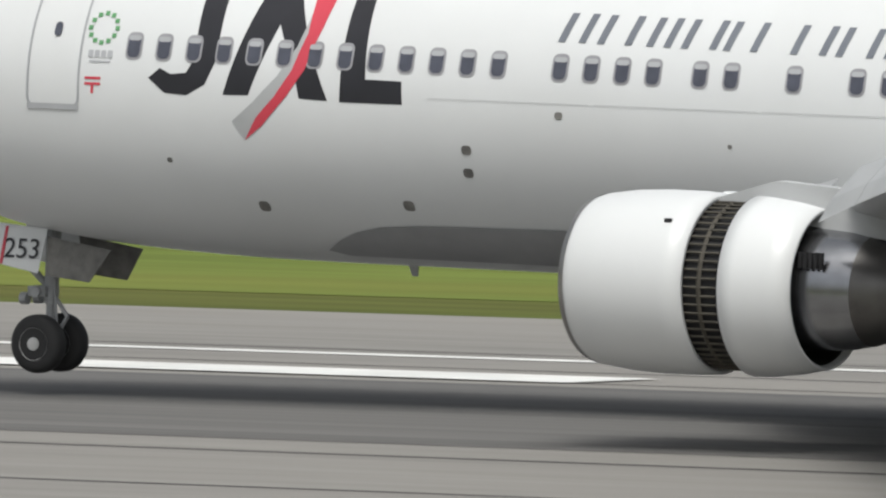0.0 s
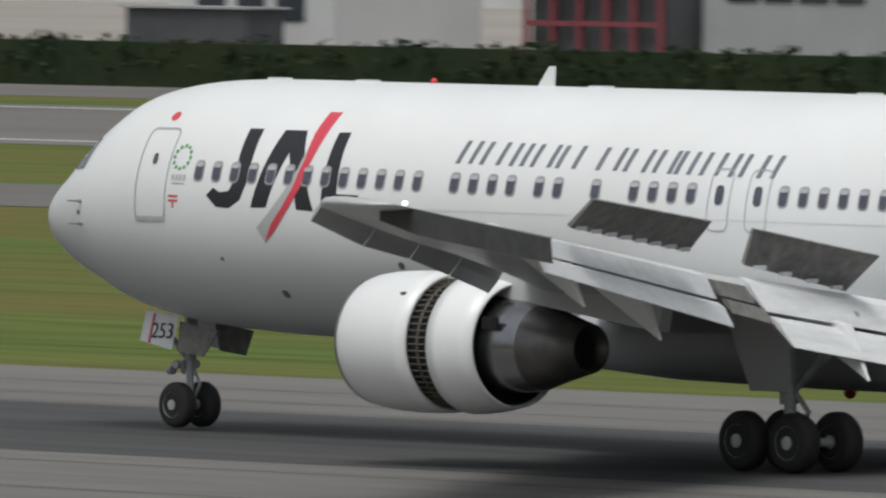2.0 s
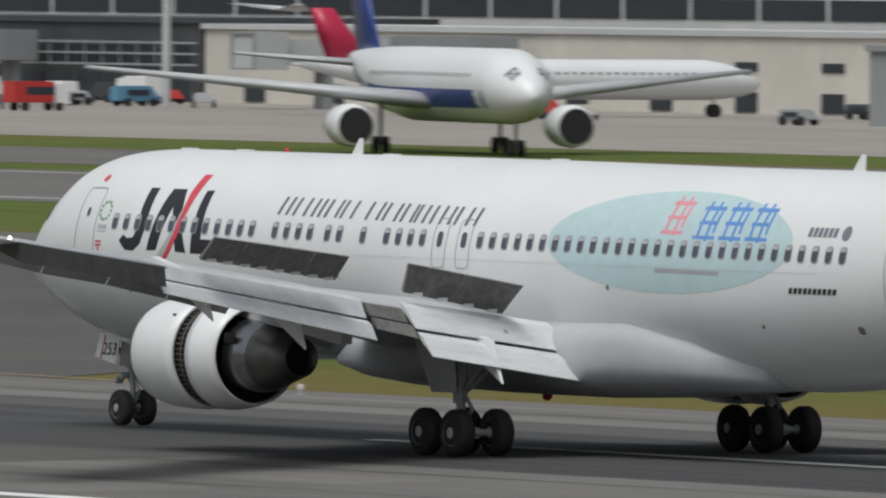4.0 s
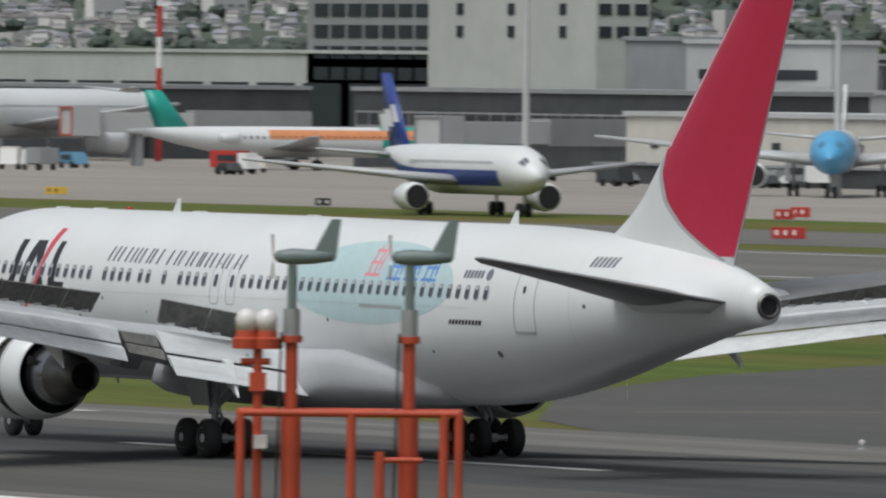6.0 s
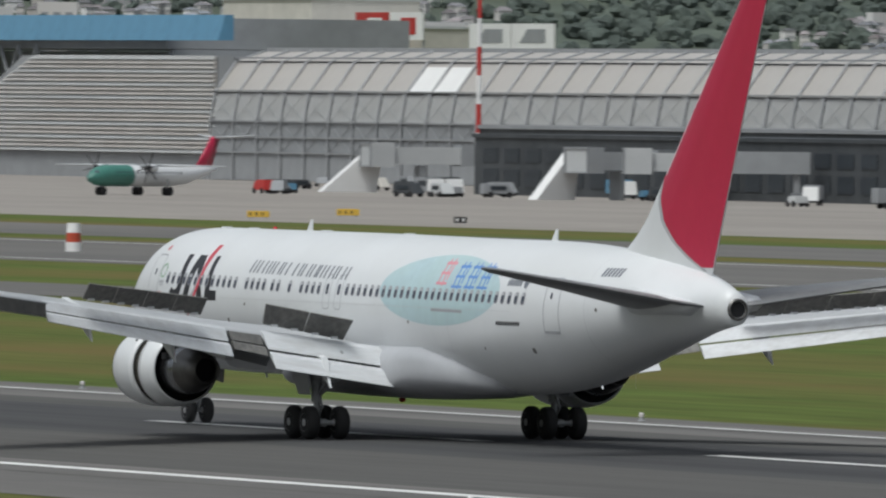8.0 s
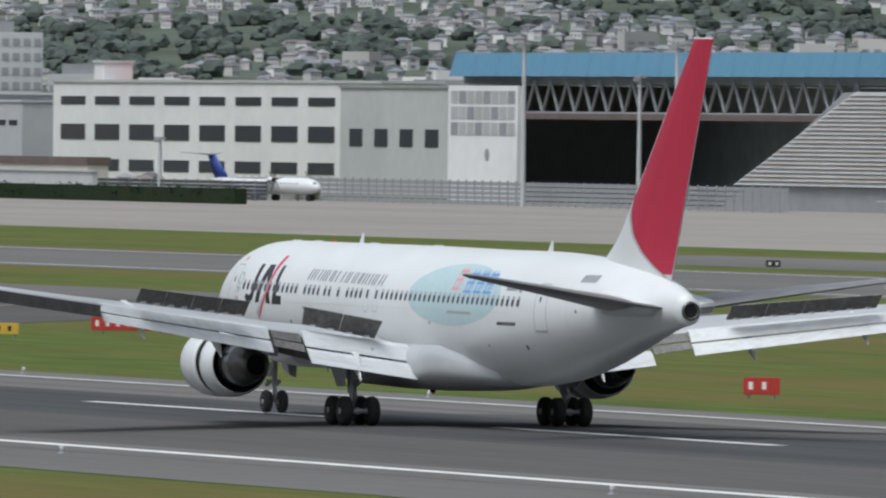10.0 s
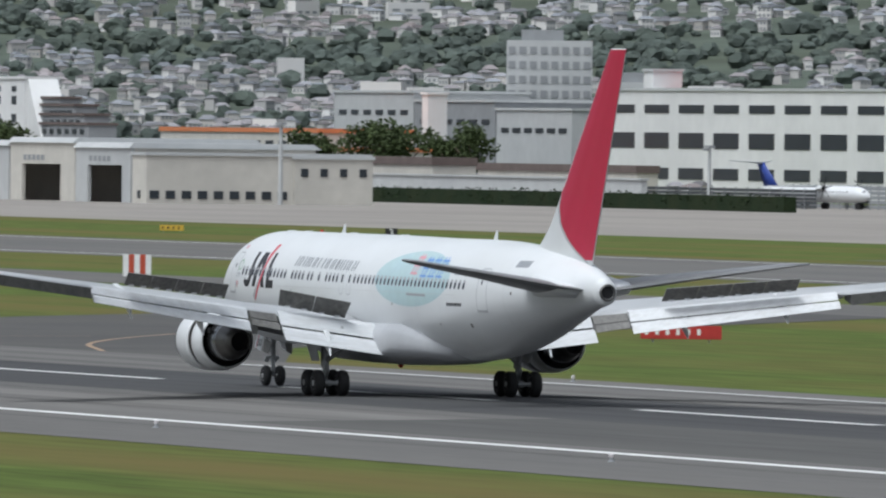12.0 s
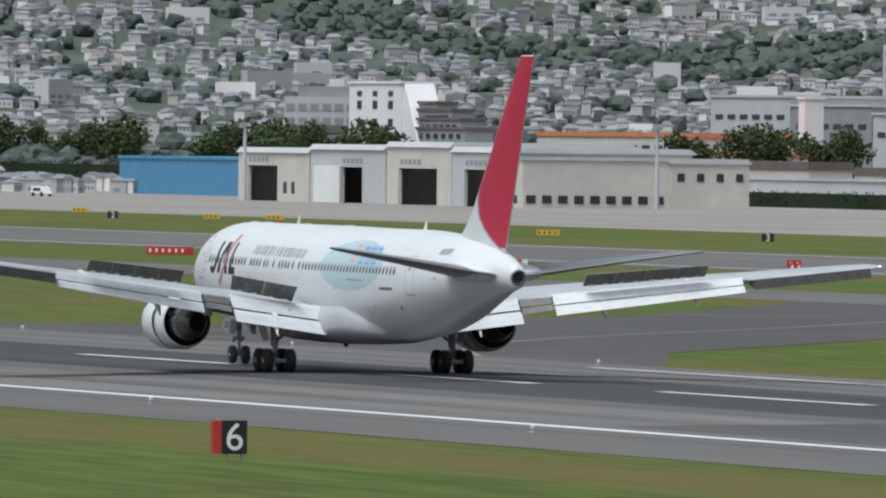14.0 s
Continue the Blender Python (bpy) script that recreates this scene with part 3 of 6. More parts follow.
    part("strake", b, M_WHITE, cowl)


def tail():
    def edges(z):
        u = (z - 7.0) / 8.5
        le = 45.3 + (54.1 - 45.3) * u
        if z < 8.2:
            le -= 1.5 * ((8.2 - z) / 1.9) ** 1.8
        te = 52.05 + (56.3 - 52.05) * (z - 6.25) / 9.25
        return le, te, .30 - .2 * max(0, u)
    foil = [(0, 0), (.04, .45), (.15, .85), (.35, 1), (.65, .7), (1, .06), (1, -.06), (.65, -.7), (.35, -1), (.15, -.85), (.04, -.45)]
    arc_z = [6.3, 6.7, 7.3, 8.0, 8.8, 9.6, 10.3, 10.9]
    arc_x = [51.75, 50.6, 49.35, 48.45, 48.0, 48.1, 48.6, 49.25]
    bm = bmesh.new()
    zs = [6.0, 6.3, 6.6, 7.0, 7.3, 7.6, 7.9, 8.2, 9, 10, 11, 12, 13, 14, 15, 15.4, 15.6, 15.68]
    loft(bm, [[(le + u * (te - le) * (1 if z < 15.5 else .95), v * th * (1 if z < 15.65 else .5), z) for u, v in foil] for z in zs for le, te, th in [edges(z)]])
    pp("fin", bm, M_WHITE, "white tail fin", True)
    def half(x, z):
        le, te, th = edges(z)
        u = min(max((x - le) / (te - le), 0), 1)
        return float(np.interp(u, [0, .04, .15, .35, .65, 1], [0, .45, .85, 1, .7, .06])) * th
    def sheet(name, mat, lo, hi, label, z_from, z_to, proud):
        b = bmesh.new()
        for s in (-1, 1):
            rows = []
            n = 46
            for k in range(n + 1):
                z = z_from + (z_to - z_from) * k / n
                a, c = lo(z), hi(z)
                rows.append([b.verts.new((a + (c - a) * i / 14, s * (half(a + (c - a) * i / 14, z) + proud), z)) for i in range(15)])
            for r0, r1 in zip(rows, rows[1:]):
                for i in range(14):
                    q = (r0[i], r0[i + 1], r1[i + 1], r1[i])
                    b.faces.new(q if s < 0 else q[::-1])
        return pp(name, b, mat, label, True)
    def arc(z, shift=0):
        if z > 10.9:
            return edges(z)[0] + .0
        return max(edges(z)[0], float(np.interp(z, arc_z, arc_x)) + shift)
    sheet("fin_emblem", M_RED, lambda z: arc(z), lambda z: edges(z)[1] - .01, "deep red fin panel with a curved edge", 6.45, 15.64, .012)
    sheet("fin_edge_line", M_SLASHGREY, lambda z: arc(z, -.28), lambda z: arc(z, .02), "grey line along the red panel", 6.32, 10.7, .007)
    for s in (-1, 1):
        b = bmesh.new()
        fo = foil
        rows = [(.6, 46.9, 52.8, 5.15, .34), (1.4, 47.6, 52.95, 5.25, .32), (5, 50.2, 53.5, 5.8, .2), (8.75, 52.95, 54.25, 6.34, .1), (9.25, 53.7, 54.4, 6.4, .05)]
        loft(b, [[(le + u * (te - le), s * y, z + v * th) for u, v in fo] for y, le, te, z, th in rows])
        st = pp("stabilizer", b, M_STAB, "grey horizontal stabilizer, shade of its underside in the colour", True)
        b = bmesh.new()
        loft(b, [[(x, s * y, z + d) for x, d in ((47.2 - (1.2 - y), 0), (49, .45), (52, .2), (52.6, 0), (52, -.3), (49, -.45))] for y, z in ((.7, 5.1), (1.7, 5.3))])
        part("root_fairing", b, M_WHITE, st, "", True)


def wheel(name, x, y, r, w, parent):
    b = bmesh.new()
    k = .28 * w
    lathe(b, [(-w / 2, r * .55), (-w / 2, r * .82), (-w / 2 + k * .4, r * .94), (-w / 2 + k, r), (w / 2 - k, r), (w / 2 - k * .4, r * .94), (w / 2, r * .82), (w / 2, r * .55)], (x, y, r), 40, "y")
    ob = pp(name, capped(b), M_RUBBER, "black tyre with a grey hub", True, parent)
    b = bmesh.new()
    for s in (-1, 1):
        lathe(b, [(s * (w / 2 + .004), r * .56), (s * (w / 2 - .02), r * .5), (s * (w / 2 - .09), r * .44), (s * (w / 2 - .09), r * .26), (s * (w / 2 + .02), r * .22), (s * (w / 2 + .03), r * .08), (s * (w / 2 + .03), .001)], (x, y, r), 28, "y")
        for i in range(8):
            a = i * math.pi / 4
            p = (x + r * .36 * math.cos(a), y + s * (w / 2 - .09), r + r * .36 * math.sin(a))
            tube(b, p, (p[0], p[1] + s * .03, p[2]), r * .06, n=8)
    part("hub", b, M_HUB, ob, "grey metal wheel hub", False)
    return ob


def gears():
    b = bmesh.new()
    x = 4.78
    tube(b, (x, 0, .47), (x, 0, 1.25), .075), tube(b, (x, 0, 1.1), (x + .05, 0, 2.4), .12)
    tube(b, (x, -.42, .47), (x, .42, .47), .07)
    tube(b, (x - .02, 0, 1.35), (x - 1.0, 0, 2.2), .06), tube(b, (x + .12, 0, .6), (x + .32, 0, .9), .035), tube(b, (x + .32, 0, .9), (x + .1, 0, 1.2), .035)
    box(b, x - .3, x + .02, -.22, .22, 1.22, 1.38), tube(b, (x - .12, -.3, 1.3), (x - .12, .3, 1.3), .09)
    tube(b, (x + .14, -.12, 1.5), (x + .2, -.12, .75), .02)
    for y in (-.2, .2):
        tube(b, (x - .3, y, 1.18), (x - .42, y, 1.18), .1, n=14)
    g = pp("nose_gear", b, M_GEAR, "grey nose landing gear strut")
    for y in (-.34, .34):
        wheel("nose_wheel", x, y, .47, .32, None)
    for s in (-1, 1):
        b = bmesh.new()
        hull(b, [(3.97, s * .5, 2.4), (5.0, s * .5, 2.32), (5.02, s * .52, 2.32), (3.99, s * .52, 2.4)], [(3.94, s * .64, 1.78), (4.92, s * .64, 1.61), (4.94, s * .66, 1.61), (3.96, s * .66, 1.78)])
        d = pp("nose_gear_door", b, M_WHITE, "white nose gear door with a fleet number")
        if s < 0:
            b = bmesh.new()
            hull(b, [(4.25, -.53, 2.34), (4.3, -.53, 2.34), (4.3, -.545, 2.34), (4.25, -.545, 2.34)], [(4.22, -.664, 1.74), (4.27, -.664, 1.74), (4.27, -.679, 1.74), (4.22, -.679, 1.74)])
            part("red_bar", b, M_SLASHRED, d)
            cu = bpy.data.curves.new("number", "FONT")
            cu.body, cu.size, cu.align_x, cu.align_y, cu.extrude = "253", .46, "CENTER", "CENTER", .003
            tx = new("number_text", cu)
            me = bpy.data.meshes.new_from_object(tx)
            bpy.data.objects.remove(tx)
            me.materials.append(M_BLACK)
            nb = new("number", me)
            nb.parent, nb.matrix_basis = d, pose(4.61, -.622, 1.98, 90 - 11.5, 0, 0)
        b = bmesh.new()
        hull(b, [(5.0, s * .46, 2.2), (6.2, s * .46, 2.02), (6.2, s * .49, 2.02), (5.0, s * .49, 2.2)], [(5.05, s * .56, 1.58), (5.85, s * .56, 1.5), (5.85, s * .59, 1.5), (5.05, s * .59, 1.58)])
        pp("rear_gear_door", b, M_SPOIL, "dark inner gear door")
    for s in (-1, 1):
        y = s * 4.55
        b = bmesh.new()
        tube(b, (27.59, y, 1.3), (27.44, y, 3.3), .19)
        leg = pp("main_gear", b, M_GEAR, "grey main landing gear leg")
        for nm, p, q, r in (("piston", (27.64, y, .58), (27.59, y, 1.6), .12), ("bogie_beam", (26.92, y, .58), (28.36, y, .58), .14), ("axle", (26.93, y - .7, .58), (26.93, y + .7, .58), .09), ("axle", (28.35, y - .7, .58), (28.35, y + .7, .58), .09),
                            ("side_brace", (27.59, y, 1.5), (27.64, y - s * 2.0, 3.0), .09), ("drag_brace", (27.64, y, 1.5), (29.15, y - s * .3, 3.1), .07), ("torque_link", (27.74, y, .8), (28.14, y, 1.15), .05), ("torque_link", (28.14, y, 1.15), (27.74, y, 1.55), .05), ("drag_brace", (27.44, y, 1.7), (26.34, y, 3.0), .06)):
            b = bmesh.new()
            tube(b, p, q, r)
            part(nm, b, M_GEAR, leg)
        for dx in (-.71, .71):
            for dy in (-.57, .57):
                wheel("main_wheel", 27.64 + dx, y + dy, .585, .43, None)
        b = bmesh.new()
        hull(b, [(26.94, y + s * .4, 1.55), (28.04, y + s * .4, 1.55), (28.04, y + s * .44, 1.55), (26.94, y + s * .44, 1.55)], [(26.64, y + s * .85, 3.2), (28.54, y + s * .85, 3.2), (28.54, y + s * .9, 3.2), (26.64, y + s * .9, 3.2)])
        pp("main_gear_door", b, M_WING, "grey main gear door")
    b = bmesh.new()
    bmesh.ops.create_uvsphere(b, u_segments=12, v_segments=8, radius=.13, matrix=Matrix.Translation((24.5, 0, 1.35)))
    pp("belly_beacon", b, M_BEACON, "small red belly beacon", True)


cabin()
for s in (-1, 1):
    wing(s)
    engine(s)
tail()
gears()

# ---- ground ----
def ground_material():
    """Mown grass: green with dry yellow stretches along the runway."""
    return material("mown_grass", (0.082, 0.112, 0.026), 0.95, grain=0.3, scale=0.7, wear=(0.132, 0.108, 0.038), wear_scale=0.05, wear_amount=1.0, spec=0.1, stretch=(.12, 1, 1))


M_GRASS = ground_material()
M_ASPHALT = material("worn_asphalt", (0.126, 0.122, 0.116), 0.9, grain=0.1, scale=1.2, wear=(0.162, 0.155, 0.145), wear_scale=0.06, wear_amount=0.8, spec=0.2, stretch=(.12, 1, 1))
M_NEWASPHALT = material("newer_asphalt", (0.082, 0.080, 0.078), 0.9, grain=0.12, scale=1.0, wear=(0.105, 0.10, 0.094), wear_scale=0.05, wear_amount=0.8, spec=0.2)
M_TYREMARK = material("rubber_marked_asphalt", (0.055, 0.055, 0.057), 0.85, grain=0.2, scale=1.0, wear=(0.085, 0.084, 0.083), wear_scale=0.3, wear_amount=0.7, spec=0.2, stretch=(.02, 1, 1))
M_CONCRETE = material("apron_concrete", (0.285, 0.262, 0.238), 0.9, grain=0.08, scale=0.3, wear=(0.235, 0.217, 0.197), wear_scale=0.03, wear_amount=0.8, spec=0.2, stretch=(.3, 1, 1))
M_MARK = material("white_marking", (0.72, 0.72, 0.70), 0.8, grain=0.1, wear=(0.5, 0.5, 0.49), wear_scale=0.4)
M_YMARK = material("yellow_marking", (0.36, 0.25, 0.16), 0.8, grain=0.15, wear=(0.22, 0.17, 0.12), wear_scale=0.3)


def height(y):
    """The runway's crown, and flat ground beyond it."""
    return float(np.interp(abs(y), [0, 5, 30, 60], [0, -.02, -.38, -.4]))


def sheet(name, x0, x1, ys, mat, lift, label, nx=1, kind="structure"):
    bm = bmesh.new()
    xs = np.linspace(x0, x1, nx + 1)
    rows = [[bm.verts.new((x, y, height(y) + lift)) for y in ys] for x in xs]
    for a, b in zip(rows, rows[1:]):
        for i in range(len(ys) - 1):
            bm.faces.new((a[i], b[i], b[i + 1], a[i + 1]))
    bmesh.ops.recalc_face_normals(bm, faces=bm.faces)
    ob = link(name, bm, mat)
    return tagged(ob, label, name.split("_")[0], "", kind)


def flat(name, pts, mat, lift, label, kind="structure"):
    bm = bmesh.new()
    bm.faces.new([bm.verts.new((x, y, height(y) + lift)) for x, y in pts])
    bmesh.ops.recalc_face_normals(bm, faces=bm.faces)
    for f in bm.faces:
        if f.normal.z < 0:
            f.normal_flip()
    return tagged(link(name, bm, mat), label, name.split("_")[0], "", kind)


RY = [-38.6, -30, -25, -20, -12, -5, 0, 5, 12, 20, 25, 31]
sheet("ground", -9000, 3000, [-3000, -400, -60, -45, *RY, 45, 60, 400, 1500, 6000], M_GRASS, 0, "mown airfield grass, green and dry yellow")
sheet("runway", -3000, 600, RY, M_ASPHALT, .02, "worn grey asphalt runway")
M_PALE = material("pale_dry_asphalt", (0.225, 0.217, 0.204), 0.9, grain=0.12, scale=1.0, wear=(0.27, 0.258, 0.24), wear_scale=0.06, wear_amount=0.8, spec=0.15, stretch=(.12, 1, 1))
M_PALE2 = material("dry_asphalt", (0.138, 0.134, 0.128), 0.9, grain=0.12, scale=1.0, wear=(0.172, 0.166, 0.157), wear_scale=0.06, wear_amount=0.8, spec=0.15, stretch=(.12, 1, 1))
M_SCUFF = material("scuffed_asphalt", (0.145, 0.142, 0.138), 0.85, grain=0.2, scale=1.0, wear=(0.105, 0.104, 0.102), wear_scale=0.3, wear_amount=0.7, spec=0.15, stretch=(.02, 1, 1))
M_SOOT = material("sooty_asphalt", (0.094, 0.092, 0.088), 0.9, grain=0.12, scale=1.0, wear=(0.118, 0.114, 0.108), wear_scale=0.08, wear_amount=0.8, spec=0.15, stretch=(.05, 1, 1))
M_FRESH = material("fresh_grass", (0.115, 0.165, 0.036), 0.95, grain=0.3, scale=0.7, wear=(0.17, 0.18, 0.045), wear_scale=0.05, wear_amount=0.9, spec=0.1, stretch=(.12, 1, 1))
sheet("grass_verge", -236, 600, [45, 60, 139], M_FRESH, .012, "bright fresh green mown grass")
flat("runway_shoulder", [(600, 30.5), (600, 38), (-166, 38), (-186, 40), (-206, 33), (-224, 30.5)], M_PALE, .0215, "pale paved runway shoulder")
sheet("runway_pale", -172, 600, RY, M_PALE, .023, "pale dry stretch of the asphalt runway")
sheet("runway_pale", -318, -172.2, RY, M_PALE2, .023, "grey dry stretch of the asphalt runway")
sheet("runway_soot", -640, -335, [-23, -12, -5, 0, 5, 16], M_SOOT, .0265, "darkened touchdown stretch of the runway")
sheet("runway_rubber", -1500, -176, [-9, -5, 0, 5, 9.5], M_TYREMARK, .03, "dark rubber-stained middle of the runway")
sheet("runway_rubber", -175.8, 300, [-9, -5, 0, 5, 8.8], M_SCUFF, .03, "scuffed grey middle of the runway")
for y, xa, xb in ((-25.3, -3000, 600), (20.1, -168, 600), (24.2, -800, -500), (24.2, -3000, -990)):
    sheet("marking_edge_line", xa, xb, [y - .45, y + .45], M_MARK, .035, "white runway edge line")
for i in range(18):
    x = -326.5 - 52.3 * i
    sheet("marking_centre_dash", x - 16, x + 16, [-.4, .4], M_MARK, .05, "white runway centreline dash")
for x0, x1, y in ((-155.5, -132.5, 11.5), (-156, -133.8, -7.6)):
    flat("marking_touchdown_bar", [(x0, y - 1.5), (x1, y - 1.5), (x1, y + 1.5), (x0, y + 1.5)], M_MARK, .05, "thick white touchdown zone bar")
M_BAND = material("pale_paving_lane", (0.175, 0.168, 0.158), 0.9, grain=0.12, scale=1.0, wear=(0.14, 0.136, 0.13), wear_scale=0.08, wear_amount=0.8, spec=0.2, stretch=(.05, 1, 1))
for y0, y1 in ((-24, -19.5), (-16.5, -13.2), (11.2, 13.0), (16.5, 20.5), (25.2, 30)):
    sheet("runway_lane", -3000, -318.2, [y0, y1], M_BAND, .025, "paler paving lane of the runway")
for y in (-28.2, -18.6, -11.5, 10.4, 15.2, 22.3):
    sheet("runway_joint", -3000, 600, [y - .12, y + .12], M_NEWASPHALT, .028, "dark sealed joint along the runway")
sheet("taxiway_parallel", -3000, 600, [141, 165], M_ASPHALT, .02, "grey asphalt taxiway strip")
sheet("runway_far", -3000, 600, [216, 283], M_ASPHALT, .02, "grey asphalt second runway")
for y in (222, 277):
    sheet("marking_far_line", -3000, 600, [y - .4, y + .4], M_MARK, .035, "white edge line of the second runway")
sheet("taxiway_apron", -1500, 600, [300, 345], M_ASPHALT, .02, "grey asphalt apron taxiway")
flat("taxiway_exit_1", [(-410, 31), (-425, 48), (-500, 142), (-625, 142), (-560, 80), (-528, 57), (-491, 37), (-475, 31)], M_NEWASPHALT, .021, "grey asphalt exit taxiway")
flat("taxiway_exit_2", [(-810, 31), (-864, 48), (-932, 83), (-1030, 142), (-1135, 142), (-1037, 98), (-968, 50), (-980, 31)], M_NEWASPHALT, .021, "grey asphalt exit taxiway")
for pts in ([(-405, 31.2), (-422, 33), (-445, 40), (-460, 47), (-487, 58), (-511, 71), (-543, 90), (-587, 118), (-620, 140)], [(-501, 46), (-500, 58), (-498, 73)], [(-845, 31.2), (-880, 40), (-930, 62), (-985, 95), (-1080, 140)], [(-970, 60), (-940, 40), (-915, 34), (-900, 36), (-905, 48)]):
    for _ in range(3):
        pts = [pts[0]] + [((1 - f) * a[0] + f * b[0], (1 - f) * a[1] + f * b[1]) for a, b in zip(pts, pts[1:]) for f in (.25, .75)] + [pts[-1]]
    bm = bmesh.new()
    last = None
    for a, p, b in zip([pts[0]] + pts, pts, pts[1:] + [pts[-1]]):
        k = .17 / max(math.hypot(b[0] - a[0], b[1] - a[1]), 1e-6)
        nx, ny = (a[1] - b[1]) * k, (b[0] - a[0]) * k
        z = height(p[1]) + .036
        pair = (bm.verts.new((p[0] - nx, p[1] - ny, z)), bm.verts.new((p[0] + nx, p[1] + ny, z)))
        if last:
            bm.faces.new((last[0], pair[0], pair[1], last[1]))
        last = pair
    tagged(link("marking_taxi_line", bm, M_YMARK), "faded yellow taxi guide line", "marking", "", "structure")
sheet("apron", -4000, 600, [383, 700], M_CONCRETE, .02, "pale concrete apron")



# ---- airfield furniture ----
M_SIGNRED = material("sign_red", (0.45, 0.035, 0.03), 0.5, grain=0.08)
M_SIGNBLACK = material("sign_black", (0.015, 0.015, 0.016), 0.5)
M_SIGNWHITE = material("sign_white", (0.78, 0.78, 0.76), 0.5)
M_ORANGE = material("orange_paint", (0.46, 0.065, 0.028), 0.5, grain=0.08, wear=(0.34, 0.06, 0.03), wear_scale=2)
M_VANE = material("vane_grey", (0.16, 0.2, 0.2), 0.45, grain=0.06)
M_STEEL = material("galvanised_steel", (0.33, 0.34, 0.35), 0.5, 0.3, grain=0.1)
M_DOME = material("lamp_dome", (0.72, 0.68, 0.68), 0.25, grain=0.05)


def letter(text, size, mat, parent, m):
    cu = bpy.data.curves.new("text", "FONT")
    cu.body, cu.size, cu.align_x, cu.align_y, cu.extrude = text, size, "CENTER", "CENTER", .004
    tx = new("text_curve", cu)
    me = bpy.data.meshes.new_from_object(tx)
    bpy.data.objects.remove(tx)
    me.materials.append(mat)
    ob = new("number", me)
    ob.parent, ob.matrix_basis = parent, m
    return ob


def turn_to_eye(x, y):
    return math.degrees(math.atan2(EYE[1] - y, -x)) + 90


def number_sign(x, y, text, w, h, red, label):
    root = new("distance_sign")
    tagged(root, label, "sign", "numbered runway signs")
    root.matrix_basis = pose(x, y, height(y), 0, 0, turn_to_eye(x, y) + (14 if red else 0))
    b = bmesh.new()
    box(b, -w / 2, w / 2, -.12, .12, .25, h)
    bmesh.ops.bevel(b, geom=b.edges[:], offset=.02, segments=2, affect="EDGES")
    part("panel", b, M_SIGNBLACK, root)
    if red:
        b = bmesh.new()
        box(b, -w / 2 - .32, -w / 2 - .003, -.11, .3, .25, h - .01)
        part("side_panel", b, M_SIGNRED, root, "red side panel")
    for dx in (-w * .3, w * .3):
        b = bmesh.new()
        tube(b, (dx, 0, -.05), (dx, 0, .3), .05)
        part("leg", b, M_STEEL, root)
    letter(text, h * .98, M_SIGNWHITE, root, pose(0, -.127, h * .56, 90, 0, 0))


number_sign(-575.5, -57.3, "6", .98, 1.5, True, "black distance sign with white 6 and red side")
number_sign(-548, 37, "6", .98, 1.45, False, "black distance sign with a white number 6")
number_sign(-1735, 326, "3", 1.4, 1.2, False, "black distance sign with a white number 3")
number_sign(-2052, 334, "2", 1.4, 1.2, False, "black distance sign with a white number 2")


def taxi_sign(x, y, w, h, mat, label):
    root = new("taxiway_sign")
    tagged(root, label, "sign", "taxiway guidance signs")
    root.matrix_basis = pose(x, y, height(y), 0, 0, turn_to_eye(x, y))
    b = bmesh.new()
    box(b, -w / 2, w / 2, -.15, .15, .2, h)
    bmesh.ops.bevel(b, geom=b.edges[:], offset=.03, segments=2, affect="EDGES")
    part("panel", b, mat, root)
    b = bmesh.new()
    for i in range(max(2, int(w / .7))):
        u = -w / 2 + .35 + i * .62
        if u < w / 2 - .2:
            box(b, u - .1, u + .1, -.156, -.151, h * .45, h * .8)
    part("lettering_bar", b, M_SIGNBLACK if mat is M_YEL else M_SIGNWHITE, root)
    for dx in (-w * .35, w * .35):
        b = bmesh.new()
        tube(b, (dx, 0, -.05), (dx, 0, .25), .05)
        part("leg", b, M_STEEL, root)


RED_SIGN, YELLOW_SIGN = "red taxiway sign board on short legs", "yellow taxiway sign board on short legs"
for x, y, w in ((-696, 46, 1.7), (-753, 58, 1.4), (-900, 83, 4.8), (-1122, 386, 1.6), (-1106, 376, 1.6), (-984, 311, 2.4), (-1312, 381, 1.8), (-1160, 319, 1.9), (-996, 186, 2.2), (-1085, 184, 1.6), (-1359, 211, 1.2), (-1479, 186, 4.5), (-1391, 221, 1.3)):
    taxi_sign(x, y, w, 1.0, M_SIGNRED, RED_SIGN)
for x, y, w in ((-881, 69, 1.5), (-1075, 373, 2.2), (-1078, 386, 1.9), (-1280, 396, 2.0), (-1569, 421, 2.2), (-1532, 396, 2.3), (-1564, 419, 2.4), (-2204, 370, 2.4), (-2075, 354, 2.2), (-2065, 360, 2.4), (-1809, 322, 2.8)):
    taxi_sign(x, y, w, .85, M_YEL, YELLOW_SIGN)
for x, y in ((-1055, 386), (-1195, 380), (-1480, 397), (-1359, 297), (-1445, 291)):
    taxi_sign(x, y, 1.3, .8, M_SIGNBLACK, "dark sign box seen from behind")


def edge_light(x, y):
    root = new("edge_light")
    tagged(root, "small white runway edge light on the pavement", "light", "runway edge lights")
    root.location = (x, y, height(y))
    b = bmesh.new()
    lathe(b, [(0, .16), (.06, .15), (.08, .08), (.2, .07)], (0, 0, 0), 14, "z")
    part("base", capped(b), M_STEEL, root)
    b = bmesh.new()
    lathe(b, [(.2, .08), (.3, .09), (.36, .03)], (0, 0, 0), 14, "z")
    part("lens", capped(b), M_DOME, root)
    return root


